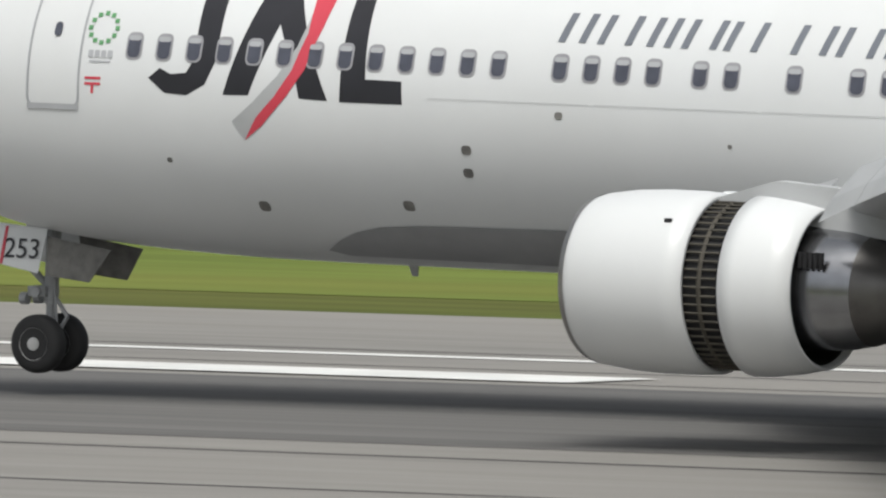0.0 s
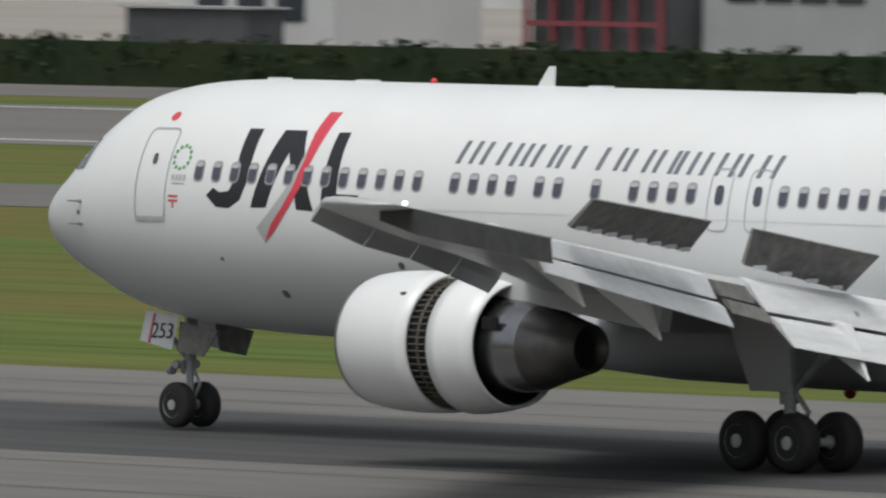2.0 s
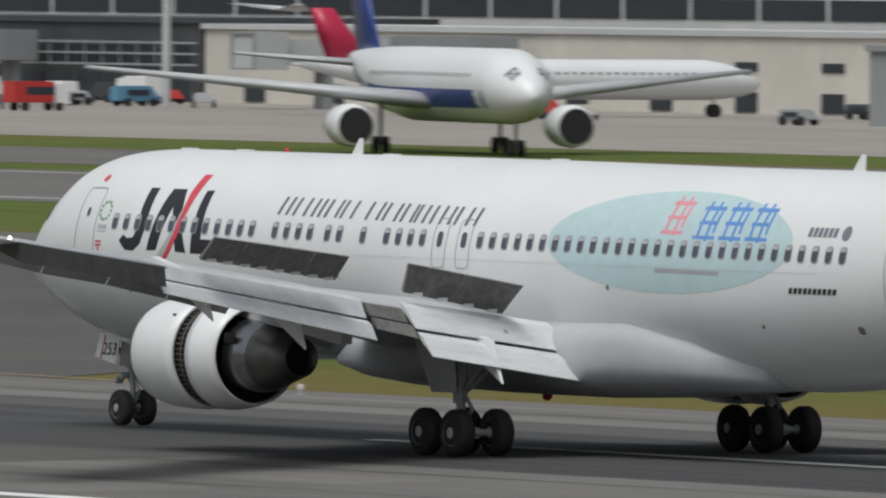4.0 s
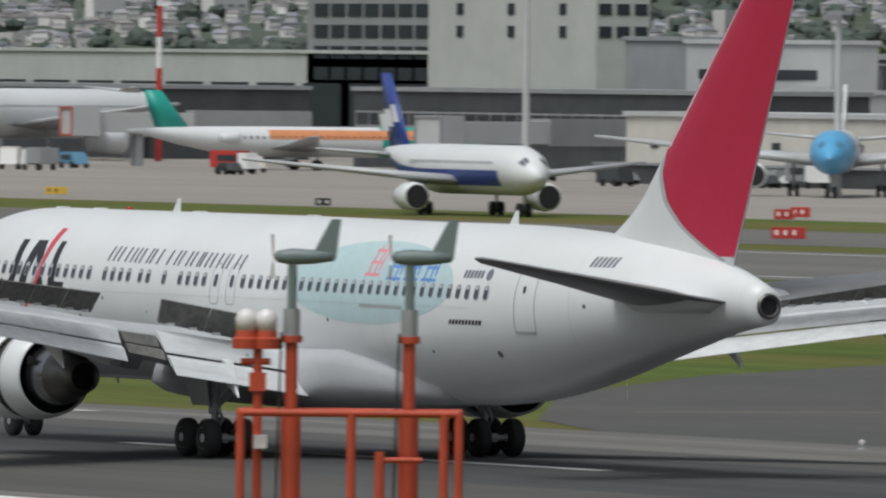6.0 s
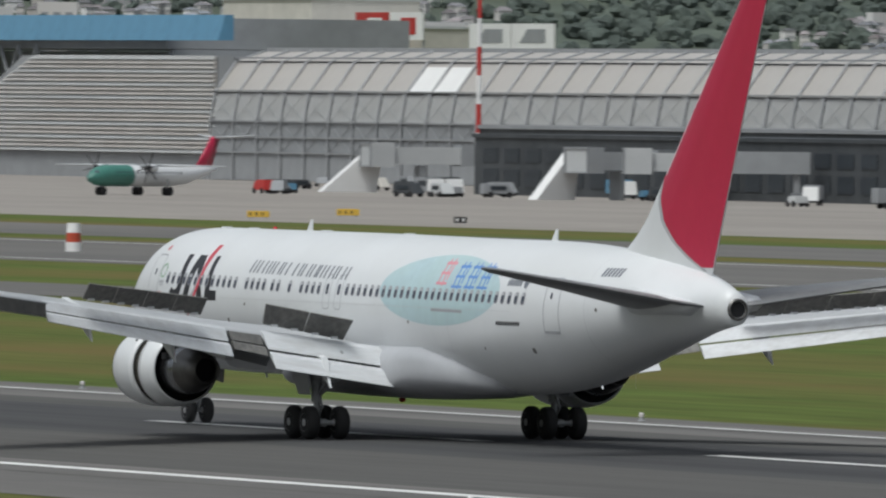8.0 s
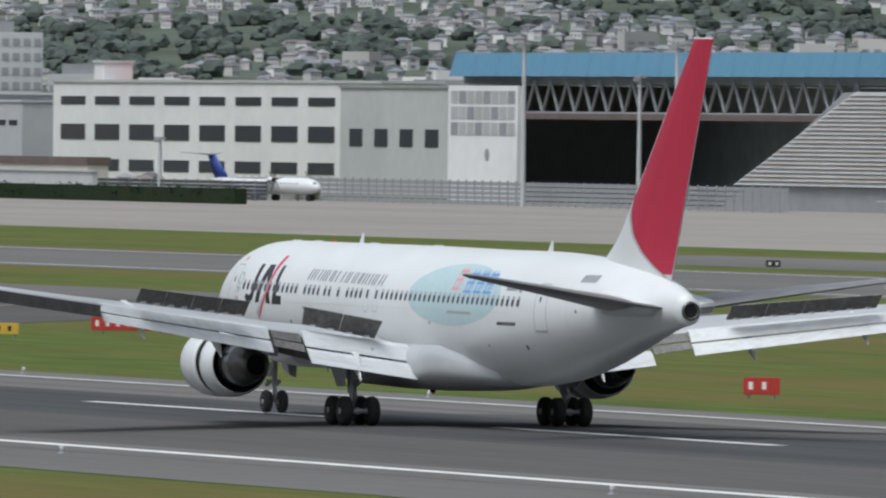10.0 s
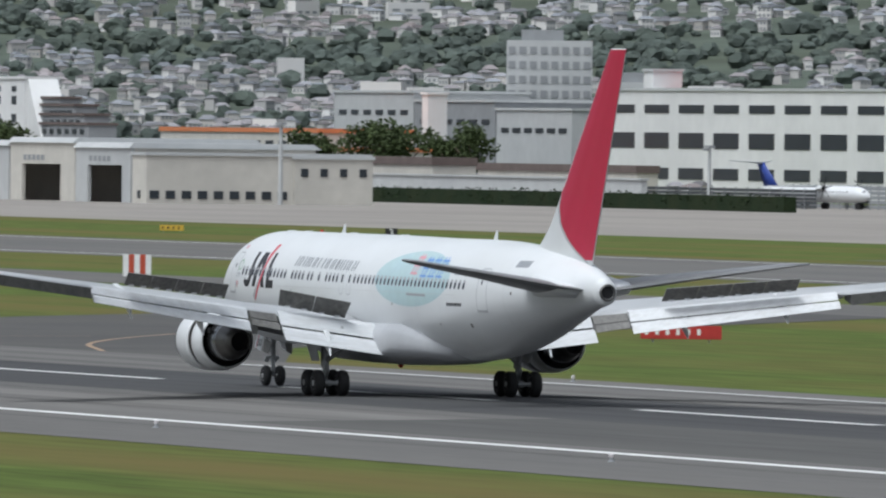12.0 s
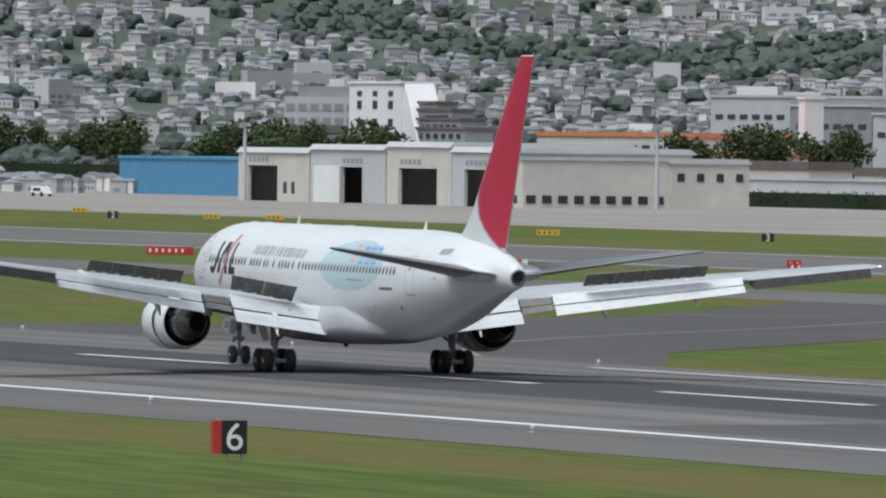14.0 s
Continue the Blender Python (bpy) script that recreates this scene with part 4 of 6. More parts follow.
for i in range(16):
    for y in (-29.5, 27.5):
        edge_light(-330 - 60 * i, y)


def barrier_drum(x, y, hgt):
    root = new("marker_drum")
    tagged(root, "orange and white striped marker on a post", "marker")
    root.location = (x, y, -.4)
    for i, m in enumerate((M_SIGNWHITE, M_ORANGE, M_SIGNWHITE)):
        b = bmesh.new()
        lathe(b, [(hgt * i / 3, .62 - .03 * i), (hgt * (i + 1) / 3, .62 - .06 * i)], (0, 0, 0), 20, "z")
        part("band", capped(b), m, root)


barrier_drum(-1194, 245, 2.3)


def striped_fence(x, y, w, h):
    root = new("striped_barrier")
    tagged(root, "orange and white striped marker board", "barrier")
    root.matrix_basis = pose(x, y, -.4, 0, 0, turn_to_eye(x, y))
    n = 5
    for i in range(n):
        b = bmesh.new()
        box(b, -w / 2 + w * i / n, -w / 2 + w * (i + 1) / n - .004, -.1, .1, .2, h)
        part("board", b, M_ORANGE if i % 2 else M_SIGNWHITE, root)
    for dx in (-w * .4, w * .4):
        b = bmesh.new()
        tube(b, (dx, .1, -.05), (dx, .1, .4), .06)
        part("leg", b, M_STEEL, root)


striped_fence(-1251, 153, 2.3, 2.0)


def wind_tower():
    """A red tubular platform with two wind vanes and two lamps, on legs down to the ground."""
    x, y = -170.2, -131.12
    root = new("wind_mast")
    tagged(root, "red steel platform with two grey wind vanes and twin lamps", "weather mast")
    root.matrix_basis = pose(x, y, -.4, 0, 0, turn_to_eye(x, y))
    base = 7.05 + .4
    def bar(name, p, q, r, mat=M_ORANGE, label=""):
        b = bmesh.new()
        tube(b, p, q, r, n=14)
        return part(name, b, mat, root, label)
    w0, w1, d = -1.3, 1.3, .85
    for yy in (-d / 2, d / 2):
        bar("rail", (w0, yy, base + .75), (w1, yy, base + .75), .045)
    for xx in (w0, w1):
        bar("rail", (xx, -d / 2, base + .75), (xx, d / 2, base + .75), .045)
        for yy in (-d / 2, d / 2):
            bar("post", (xx, yy, 0), (xx, yy, base + .75), .05)
    for xx in (0.02, 1.12):
        bar("post", (xx, -d / 2, 0), (xx, -d / 2, base + .75), .055)
    bar("rail", (.36, -d / 2 - .05, base + .2), (.86, -d / 2 - .05, base + .2), .035)
    bar("post", (.36, -d / 2 - .05, base - .8), (.36, -d / 2 - .05, base + .3), .06)
    b = bmesh.new()
    box(b, w0, w1, -d / 2, d / 2, base - .75, base - .68)
    part("deck", b, M_ORANGE, root)
    for xx in (-.7, .7):
        bar("column", (xx, 0, 0), (xx, 0, base + .72), .12)
        bar("pole", (xx, 0, base + .7), (xx, 0, base + 1.62), .075)
        bar("collar", (xx, 0, base + 1.58), (xx, 0, base + 1.66), .13)
        bar("sensor_neck", (xx, 0, base + 1.66), (xx, 0, base + 1.98), .1, M_STEEL, "grey sensor housing")
        bar("stem", (xx, 0, base + 1.9), (xx, 0, base + 2.55), .055, M_VANE, "slim grey stem")
        b = bmesh.new()
        lathe(b, [(-.22, .02), (-.18, .07), (0, .1), (.25, .085), (.5, .05)], (xx, 0, base + 2.6), 16)
        v = part("vane_body", capped(b), M_VANE, root, "grey wind vane body", True)
        b = bmesh.new()
        hull(b, [(xx + .22, -.02, base + 2.6), (xx + .52, -.02, base + 2.58), (xx + .52, .02, base + 2.58), (xx + .22, .02, base + 2.6)], [(xx + .46, -.012, base + 3.05), (xx + .58, -.012, base + 3.05), (xx + .58, .012, base + 3.05), (xx + .46, .012, base + 3.05)])
        part("fin", b, M_VANE, v)
        b = bmesh.new()
        for k in range(4):
            a = k * math.pi / 2 + .3
            hull(b, [(xx - .24, -.03, base + 2.6), (xx - .22, -.03, base + 2.6), (xx - .22, .03, base + 2.6), (xx - .24, .03, base + 2.6)],
                 [(xx - .26, .28 * math.cos(a) - .03, base + 2.6 + .28 * math.sin(a)), (xx - .24, .28 * math.cos(a) - .03, base + 2.6 + .28 * math.sin(a)), (xx - .22, .28 * math.cos(a) + .03, base + 2.6 + .28 * math.sin(a)), (xx - .24, .28 * math.cos(a) + .03, base + 2.6 + .28 * math.sin(a))])
        part("propeller", b, M_DOME, v, "pale small propeller")
    bar("pole", (-1.1, -.1, base - .6), (-1.1, -.1, base + 1.5), .055)
    b = bmesh.new()
    box(b, -1.2, -1.0, -.2, 0, base + 1.0, base + 1.22)
    part("junction_box", b, M_ORANGE, root)
    b = bmesh.new()
    box(b, -1.14, -.98, -.3, -.12, base + .32, base + .48)
    part("junction_box", b, M_DOME, root, "small white box")
    bar("rail", (-1.3, -.1, base + 1.35), (-.95, -.1, base + 1.35), .04)
    for xx in (-1.24, -1.0):
        b = bmesh.new()
        lathe(b, [(0, .16), (.12, .17), (.14, .13), (.22, .12)], (xx, -.1, base + 1.5), 18, "z")
        lamp = part("obstruction_lamp", capped(b), M_ORANGE, root, "red lamp housing")
        b = bmesh.new()
        lathe(b, [(.22, .12), (.36, .13), (.44, .1), (.48, .02)], (xx, -.1, base + 1.5), 18, "z")
        part("dome", capped(b), M_DOME, lamp, "pale glass dome", True)
    for xx in (-.72, .68):
        bar("cable", (xx - .1, -.12, base + 1.7), (xx - .16, -.14, base - .5), .014, M_SIGNBLACK)


wind_tower()

# ---- buildings across the apron ----
M_CREAM = material("cream_render", (0.56, 0.535, 0.485), 0.85, grain=0.06, scale=.5, wear=(0.42, 0.405, 0.37), wear_scale=.08)
M_LIGHT = material("light_grey_cladding", (0.47, 0.48, 0.48), 0.8, grain=0.05, scale=.4, wear=(0.38, 0.39, 0.4), wear_scale=.06)
M_MID = material("mid_grey_cladding", (0.27, 0.28, 0.29), 0.8, grain=0.08, scale=.4, wear=(0.22, 0.23, 0.235), wear_scale=.08)
M_INNER = material("grey_interior", (0.42, 0.46, 0.5), 0.8, grain=0.15, scale=.3, wear=(0.34, 0.38, 0.42), wear_scale=.06)
M_DARKB = material("dark_cladding", (0.045, 0.05, 0.055), 0.6, grain=0.2, scale=.4, wear=(0.07, 0.075, 0.08), wear_scale=.1)
M_WINB = material("window_dark", (0.035, 0.042, 0.05), 0.3, grain=0.2, spec=0.3)
M_PANEL = material("hall_panel", (0.40, 0.41, 0.41), 0.5, grain=0.08, scale=.3, wear=(0.34, 0.33, 0.315), wear_scale=.05, wear_amount=.8)
M_PANELTAN = material("hall_roof_panel", (0.38, 0.355, 0.33), 0.5, grain=0.07, scale=.3, wear=(0.45, 0.44, 0.42), wear_scale=.05, wear_amount=.8)
M_BLUEROOF = material("blue_fascia", (0.10, 0.24, 0.36), 0.5, grain=0.06, scale=.3)
M_BLUEWALL = material("blue_warehouse", (0.07, 0.24, 0.42), 0.5, grain=0.06, scale=.3)
M_ORROOF = material("orange_roof", (0.58, 0.2, 0.08), 0.6, grain=0.08)
M_WHITEB = material("white_render", (0.72, 0.72, 0.71), 0.8, grain=0.04, scale=.3, wear=(0.6, 0.6, 0.6), wear_scale=.05)
M_MAROON = material("dark_red_steel", (0.17, 0.035, 0.045), 0.6, grain=0.15)
M_BROWN = material("brown_roof", (0.13, 0.10, 0.09), 0.85, grain=0.15, scale=.3)


def building(label, x0, x1, y0, y1, h, wall, roof=None, rows=(), cols=0, ww=2.0, side_cols=0, parapet=.5, category="building", name="airport_building", mark=0.0, span=None):
    """A block with a roof slab and real recessed-looking window boxes; rows: (bottom, height) of each window row."""
    root = new(name)
    root.location = ((x0 + x1) / 2, (y0 + y1) / 2, -.4)
    tagged(root, label, category)
    L, W = (x1 - x0) / 2, (y1 - y0) / 2
    b = bmesh.new()
    box(b, -L, L, -W, W, 0, h)
    part("wall", b, wall, root)
    b = bmesh.new()
    box(b, -L - .3, L + .3, -W - .3, W + .3, h + .004, h + parapet)
    part("roof", b, roof or wall, root)
    lo, hi = span or (-L + 2, L - 2)
    if cols:
        for zb, wh in rows:
            b = bmesh.new()
            box(b, -ww / 2, ww / 2, -.08, .08, 0, wh)
            me = None
            for i in range(cols):
                cx = lo + (hi - lo) * (i + .5) / cols
                if me is None:
                    first = part("window", b, M_WINB, root, "dark window", False, (cx, -W - .05, zb))
                    me = first.data
                else:
                    o = new("window", me)
                    o.parent, o.location = root, (cx, -W - .05, zb)
    if side_cols:
        for zb, wh in rows:
            for i in range(side_cols):
                b = bmesh.new()
                cy = -W + 2 * W * (i + .5) / side_cols
                box(b, -.08, .08, cy - ww / 2, cy + ww / 2, zb, zb + wh)
                part("window", b, M_WINB, root, "dark window", False, (L + .05, 0, 0))
    return root


def glass_hall():
    """The long curved boarding hall: ribs, rails and three tiers of panels."""
    x0, x1, y0 = -2262, -1937, 680
    root = new("boarding_hall")
    tagged(root, "long curved boarding hall with steel ribs and grey glazing", "building")
    root.location = (0, 0, -.4)
    prof = [(0, 0), (0, 4.3), (0, 9.0), (.8, 13.3), (4.2, 18.0), (9.0, 19.7)]
    n = 34
    step = (x1 - x0) / n
    for k, (mat, lab) in enumerate(((M_MID, "dark lower glazing panel"), (M_MID, "grey lattice panel"), (M_PANEL, "pale wall panel"), (M_PANELTAN, "pale tan sloping panel"), (M_PANELTAN, ""))):
        (a0, b0), (a1, b1) = prof[k], prof[k + 1]
        me = None
        for i in range(n):
            if me is None:
                b = bmesh.new()
                hull(b, [(.15, a0, b0 + .1), (step - .15, a0, b0 + .1), (step - .15, a0 + .3, b0 + .1), (.15, a0 + .3, b0 + .1)], [(.15, a1, b1 - .1), (step - .15, a1, b1 - .1), (step - .15, a1 + .3, b1 - .1), (.15, a1 + .3, b1 - .1)])
                me = part("panel", b, mat, root, lab, False, (x0, y0, 0)).data
            else:
                o = new("panel", me)
                o.parent, o.location = root, (x0 + step * i, y0, 0)
    for i in (8, 9):
        b = bmesh.new()
        (a0, b0), (a1, b1) = prof[3], prof[4]
        hull(b, [(.3, a0 - .06, b0 + .2), (step - .3, a0 - .06, b0 + .2), (step - .3, a0 - .02, b0 + .2), (.3, a0 - .02, b0 + .2)], [(.3, a1 - .06, b1 - .2), (step - .3, a1 - .06, b1 - .2), (step - .3, a1 - .02, b1 - .2), (.3, a1 - .02, b1 - .2)])
        part("skylight", b, M_WHITEB, root, "bright white roof panel", False, (x0 + step * i, y0, 0))
    me = None
    for i in range(n + 1):
        if me is None:
            b = bmesh.new()
            for (a0, b0), (a1, b1) in zip(prof, prof[1:]):
                tube(b, (0, a0 - .25, b0), (0, a1 - .25, b1), .2, n=6)
            me = part("rib", b, M_STEEL, root, "curved steel rib", False, (x0, y0, 0)).data
        else:
            o = new("rib", me)
            o.parent, o.location = root, (x0 + step * i, y0, 0)
    for a, z in ((-.2, 4.3), (-.2, 6.6), (-.2, 9.0), (.55, 13.6), (3.9, 18.6)):
        b = bmesh.new()
        box(b, x0, x1, y0 + a - .14, y0 + a + .14, z - .12, z + .12)
        part("rail", b, M_STEEL, root)
    me = None
    for i in range(n):
        if me is None:
            b = bmesh.new()
            for p, q in (((.3, 4.3), (step - .3, 9.0)), ((step - .3, 4.3), (.3, 9.0)), ((.3, 9.0), (step - .3, 13.3)), ((step - .3, 9.0), (.3, 13.3))):
                tube(b, (p[0], -.12, p[1]), (q[0], -.12, q[1]), .06, n=5)
            me = part("brace", b, M_STEEL, root, "", False, (x0, y0, 0)).data
        else:
            o = new("brace", me)
            o.parent, o.location = root, (x0 + step * i, y0, 0)
    b = bmesh.new()
    box(b, x0, x1, y0 + 9, y0 + 13, 0, 20.2)
    part("rear_block", b, M_MID, root)
    b = bmesh.new()
    ring = [*prof, (13, 20.2), (13, 0)]
    hull(b, [(x1 + .3, y0 + a, z) for a, z in ring], [(x1 + .7, y0 + a, z) for a, z in ring])
    part("end_wall", b, M_PANEL, root, "pale end wall of the hall")
    # sloping end with slats
    me = None
    for i in range(22):
        z0, z1 = 4 + i * .68, 4 + i * .68 + .6
        def xl(z):
            return -2392 + (z - 4) * 3.6
        b = bmesh.new()
        hull(b, [(xl(z0), y0 + .2, z0), (x0, y0 + .2, z0), (x0, y0 + .8, z0), (xl(z0), y0 + .8, z0)], [(xl(z1), y0 + .5, z1), (x0, y0 + .5, z1), (x0, y0 + .8, z1), (xl(z1), y0 + .8, z1)])
        part("slat", b, M_PANELTAN if i % 3 else M_PANEL, root, "pale sloping slat")
    b = bmesh.new()
    hull(b, [(-2400, y0 + 1, 0), (x0, y0 + 1, 0), (x0, y0 + 40, 0), (-2400, y0 + 40, 0)], [(-2345, y0 + 1, 18.8), (x0, y0 + 1, 18.8), (x0, y0 + 40, 18.8), (-2345, y0 + 40, 18.8)])
    part("end_block", b, M_MID, root)


glass_hall()


def hangar():
    root = new("hangar")
    tagged(root, "large open hangar with blue fascia and white door panel", "hangar")
    root.location = (0, 0, -.4)
    x0, x1, y0, y1 = -2584, -2340, 700, 742
    for xx in (x0, x1):
        b = bmesh.new()
        box(b, xx - 1, xx + 1, y0 + 4, y1, 0, 20)
        part("side_wall", b, M_MID, root)
    b = bmesh.new()
    box(b, x0, x1, y1, y1 + 1, 0, 20)
    part("rear_wall", b, M_INNER, root)
    b = bmesh.new()
    box(b, x0 - 1, x1 + 1, y0 + 3, y1 + 2, 20.1, 25)
    part("roof", b, M_MID, root)
    b = bmesh.new()
    box(b, x0 + 35, x1, y0 + 1.4, y0 + 2.4, 14.2, 15.2)
    part("door_track", b, M_BROWN, root, "brown beam over the hangar doors")
    n = 24
    me = None
    for i in range(n):
        s = (x1 - x0 + 30) / n
        if me is None:
            b = bmesh.new()
            hull(b, [(.05, 0, 21.4), (s - .05, 0, 21.4), (s - .05, 2.6, 21.4), (.05, 2.6, 21.4)], [(.05, 1.2, 25.4), (s - .05, 1.2, 25.4), (s - .05, 2.6, 25.4), (.05, 2.6, 25.4)])
            me = part("fascia_panel", b, M_BLUEROOF, root, "blue fascia panel", False, (x0, y0, 0)).data
        else:
            o = new("fascia_panel", me)
            o.parent, o.location = root, (x0 + s * i, y0, 0)
    for i in range(20):
        b = bmesh.new()
        xa = x0 + 34 + i * 8
        for p, q in (((0, 15.2), (4, 20.6)), ((4, 20.6), (8, 15.2)), ((0, 15.2), (8, 15.2))):
            tube(b, (p[0], 0, p[1]), (q[0], 0, q[1]), .28, n=6)
        part("truss", b, M_MID, root, "", False, (xa, y0 + 2, 0))
    b = bmesh.new()
    box(b, x0, x0 + 35, y0, y0 + 1, 0, 19.8)
    d = part("door_panel", b, M_WHITEB, root, "white sliding door panel")
    for r in range(3):
        for c in range(8):
            b = bmesh.new()
            box(b, x0 + 1.5 + c * 4.1, x0 + 5.1 + c * 4.1, y0 - .08, y0 - .005, 11.3 + r * 2.7, 13.5 + r * 2.7)
            part("pane", b, M_PANEL if (r + c) % 3 else M_MID, d)
    b = bmesh.new()
    lathe(b, [(-.06, 1.1), (-.006, 1.1)], (x0 + 20, y0, 8.0), 20, "y")
    part("emblem", capped(b), M_MID, d, "plain grey round emblem")


hangar()


def fence_wall(x0, x1, y, h, label, mat=M_MID, pitch=4.0):
    root = new("apron_fence")
    tagged(root, label, "fence")
    root.location = (0, 0, -.4)
    n = int((x1 - x0) / pitch)
    me = me2 = None
    for i in range(n):
        if me is None:
            b = bmesh.new()
            for k in range(5):
                box(b, .1, pitch - .1, -.05, .05, .2 + k * h / 5, .2 + (k + .82) * h / 5)
            me = part("panel", b, mat, root, "", False, (x0, y, 0)).data
            b = bmesh.new()
            box(b, -.09, .09, -.12, .12, 0, h + .3)
            me2 = part("post", b, M_STEEL, root, "", False, (x0, y, 0)).data
        else:
            for nm, m in (("panel", me), ("post", me2)):
                o = new(nm, m)
                o.parent, o.location = root, (x0 + pitch * i, y, 0)


fence_wall(-2560, -2300, 655, 3.8, "dark slatted blast fence along the apron")
fence_wall(-2900, -2500, 640, 3.2, "dark boundary fence below the houses", M_DARKB, 6.0)

def mullions(x0, x1, y, z0, z1, pitch):
    root = new("facade_mullions")
    tagged(root, "thin pale mullions before the dark glazed front", "facade")
    root.location = (0, y, -.4)
    b = bmesh.new()
    box(b, -.07, .07, -.12, .0, z0, z1)
    me = None
    for i in range(int((x1 - x0) / pitch)):
        if me is None:
            me = part("mullion", b, M_MID, root, "", False, (x0, 0, 0)).data
        else:
            o = new("mullion", me)
            o.parent, o.location = root, (x0 + i * pitch, 0, 0)
    for z in (z0 + .2, (z0 + z1) / 2, z1 - .2):
        b = bmesh.new()
        box(b, x0, x1, -.2, -.125, z - .1, z + .1)
        part("transom", b, M_MID, root)


building("long low dark pier building with flat roof", -1965, -1772, 600, 622, 7.6, M_DARKB, M_DARKB, [(1.2, 2.2), (4.4, 1.8)], 26, 5.0)
building("light grey factory with long window rows", -2985, -2790, 760, 772, 20.6, M_WHITEB, M_LIGHT, [(3.5, 2.2), (9.5, 3.0), (16.3, 1.6)], 9, 15.0)
building("grey gabled workshop beside the hangar", -2770, -2600, 745, 790, 19.6, M_LIGHT, M_MID, [(9, 3.2)], 12, 7.0)
building("white office tower with small windows", -3015, -2978, 640, 647, 21.4, M_WHITEB, M_WHITEB, [(9.5, 1.6), (13, 1.6), (16.5, 1.6), (19, 1.0)], 3, 3.0, category="tower")
for i, (xr, h) in enumerate(((-2937, 12.6), (-2942, 14.4), (-2950, 16.2), (-2962, 17.6))):
    building("stepped grey terrace with dark balconies", -2977.5, xr, 641 + i * .5, 646.5, h, M_MID, M_BROWN, [(h - 1.7, .9)], 7, 2.6)
hull_bm = bmesh.new()
hull(hull_bm, [(-2978, 640.5, 8), (-2967, 640.5, 8), (-2967, 646.5, 8), (-2978, 646.5, 8)], [(-2978, 640.5, 21.0), (-2977.7, 640.5, 21.0), (-2977.7, 646.5, 21.0), (-2978, 646.5, 21.0)])
tagged(link("sloped_wall", hull_bm, M_WHITEB), "white sloping end wall of the office tower", "wall")
building("cream workshop with small square windows", -2497, -2489, 520, 558, 7.8, M_CREAM, M_LIGHT, [(.8, 1.3)], 1, 1.6, side_cols=14)
building("cream upper storey with square windows", -2497.5, -2488.5, 545, 558.3, 7.4, M_CREAM, M_LIGHT, [(4.6, 1.3)], 0, 1.2, side_cols=4)
building("blue corrugated warehouse with low roof", -2890, -2800, 560, 600, 6.6, M_BLUEWALL, M_BLUEWALL)
building("long building with bright orange roof edge", -3155, -3045, 720, 740, 11.6, M_CREAM, M_ORROOF, [(8.0, 2.0)], 12, 5.0, parapet=.9)
building("low building with orange roof", -3042, -3022, 720, 740, 8.0, M_CREAM, M_ORROOF, parapet=.8)


def hangar_row():
    """Four small hangars side by side with dark door openings."""
    for i, (x0, x1, h, da, db) in enumerate(((-2662, -2617, 8.3, -2656, -2637), (-2616, -2570, 9.0, -2597, -2584), (-2569, -2530.5, 9.6, -2562, -2539), (-2530, -2498, 8.9, -2523, -2503))):
        root = new("small_hangar")
        tagged(root, "cream small hangar with a dark open doorway", "hangar", "small hangars")
        root.location = (x0, 520, -.4)
        L = x1 - x0
        d0, d1 = da - x0, db - x0
        for nm, a, b_, z0, z1 in (("front_wall", 0, d0, 0, h), ("front_wall", d1, L, 0, h), ("lintel", d0, d1, 6.1, h)):
            b = bmesh.new()
            box(b, a, b_, 0, .6, z0, z1)
            part(nm, b, M_CREAM if i % 2 == 0 else M_LIGHT, root)
        for a in (0, L - .6):
            b = bmesh.new()
            box(b, a, a + .6, .61, 32, 0, h)
            part("side_wall", b, M_CREAM, root)
        b = bmesh.new()
        box(b, 0, L, 31.5, 32, 0, h)
        part("rear_wall", b, M_MID, root)
        b = bmesh.new()
        hull(b, [(-.3, -.4, h + .01), (L + .3, -.4, h + .01), (L + .3, 32.4, h + .01), (-.3, 32.4, h + .01)], [(-.3, .4, h + .9), (L + .3, .4, h + .9), (L + .3, 31, h + .9), (-.3, 31, h + .9)])
        part("roof", b, M_LIGHT, root)
        b = bmesh.new()
        for k in range(5):
            box(b, d0 + 1 + k * 2.6, d0 + 2.8 + k * 2.6, -.06, -.005, 6.7, 7.6)
        part("lettering_bar", b, M_MID, root)
        if i == 1:
            b = bmesh.new()
            box(b, d0 - 16, d0 - .1, -.35, -.08, .05, 6.3)
            part("sliding_door", b, M_WHITEB, root, "white sliding door pushed aside")
        for k in range(2 if L - d1 > 14 else 0):
            b = bmesh.new()
            box(b, d1 + 4 + k * 5, d1 + 6 + k * 5, -.07, -.005, 1.4, 3.4)
            part("window", b, M_WINB, root)


hangar_row()

# terminal blocks
building("long dark terminal block with glazed front", -1702, -1588, 700, 720, 13.0, M_DARKB, M_MID, [(1.0, 2.6)], 20, 5.2, parapet=.7)
building("pale grey terminal block with louvre bands", -1623, -1588, 640, 646, 14.6, M_LIGHT, M_LIGHT, [(10.6, 1.1)], 2, 13.0)
building("plain grey terminal block with flat roof", -1640, -1623.4, 641, 646, 14.9, M_MID, M_MID)
building("low pale plant room on the terminal", -1596, -1572, 634, 639, 9.0, M_LIGHT, M_LIGHT, [(5.4, .9)], 3, 2.4)
building("white service block with a row of small windows", -1484, -1456, 640, 647, 14.8, M_CREAM, M_LIGHT, [(13.4, .7), (8.0, 1.2)], 9, 1.5)
building("low white apron building with small dark windows", -1456, -1373, 545, 565, 6.9, M_CREAM, M_LIGHT, [(3.7, .7)], 9, 1.7)
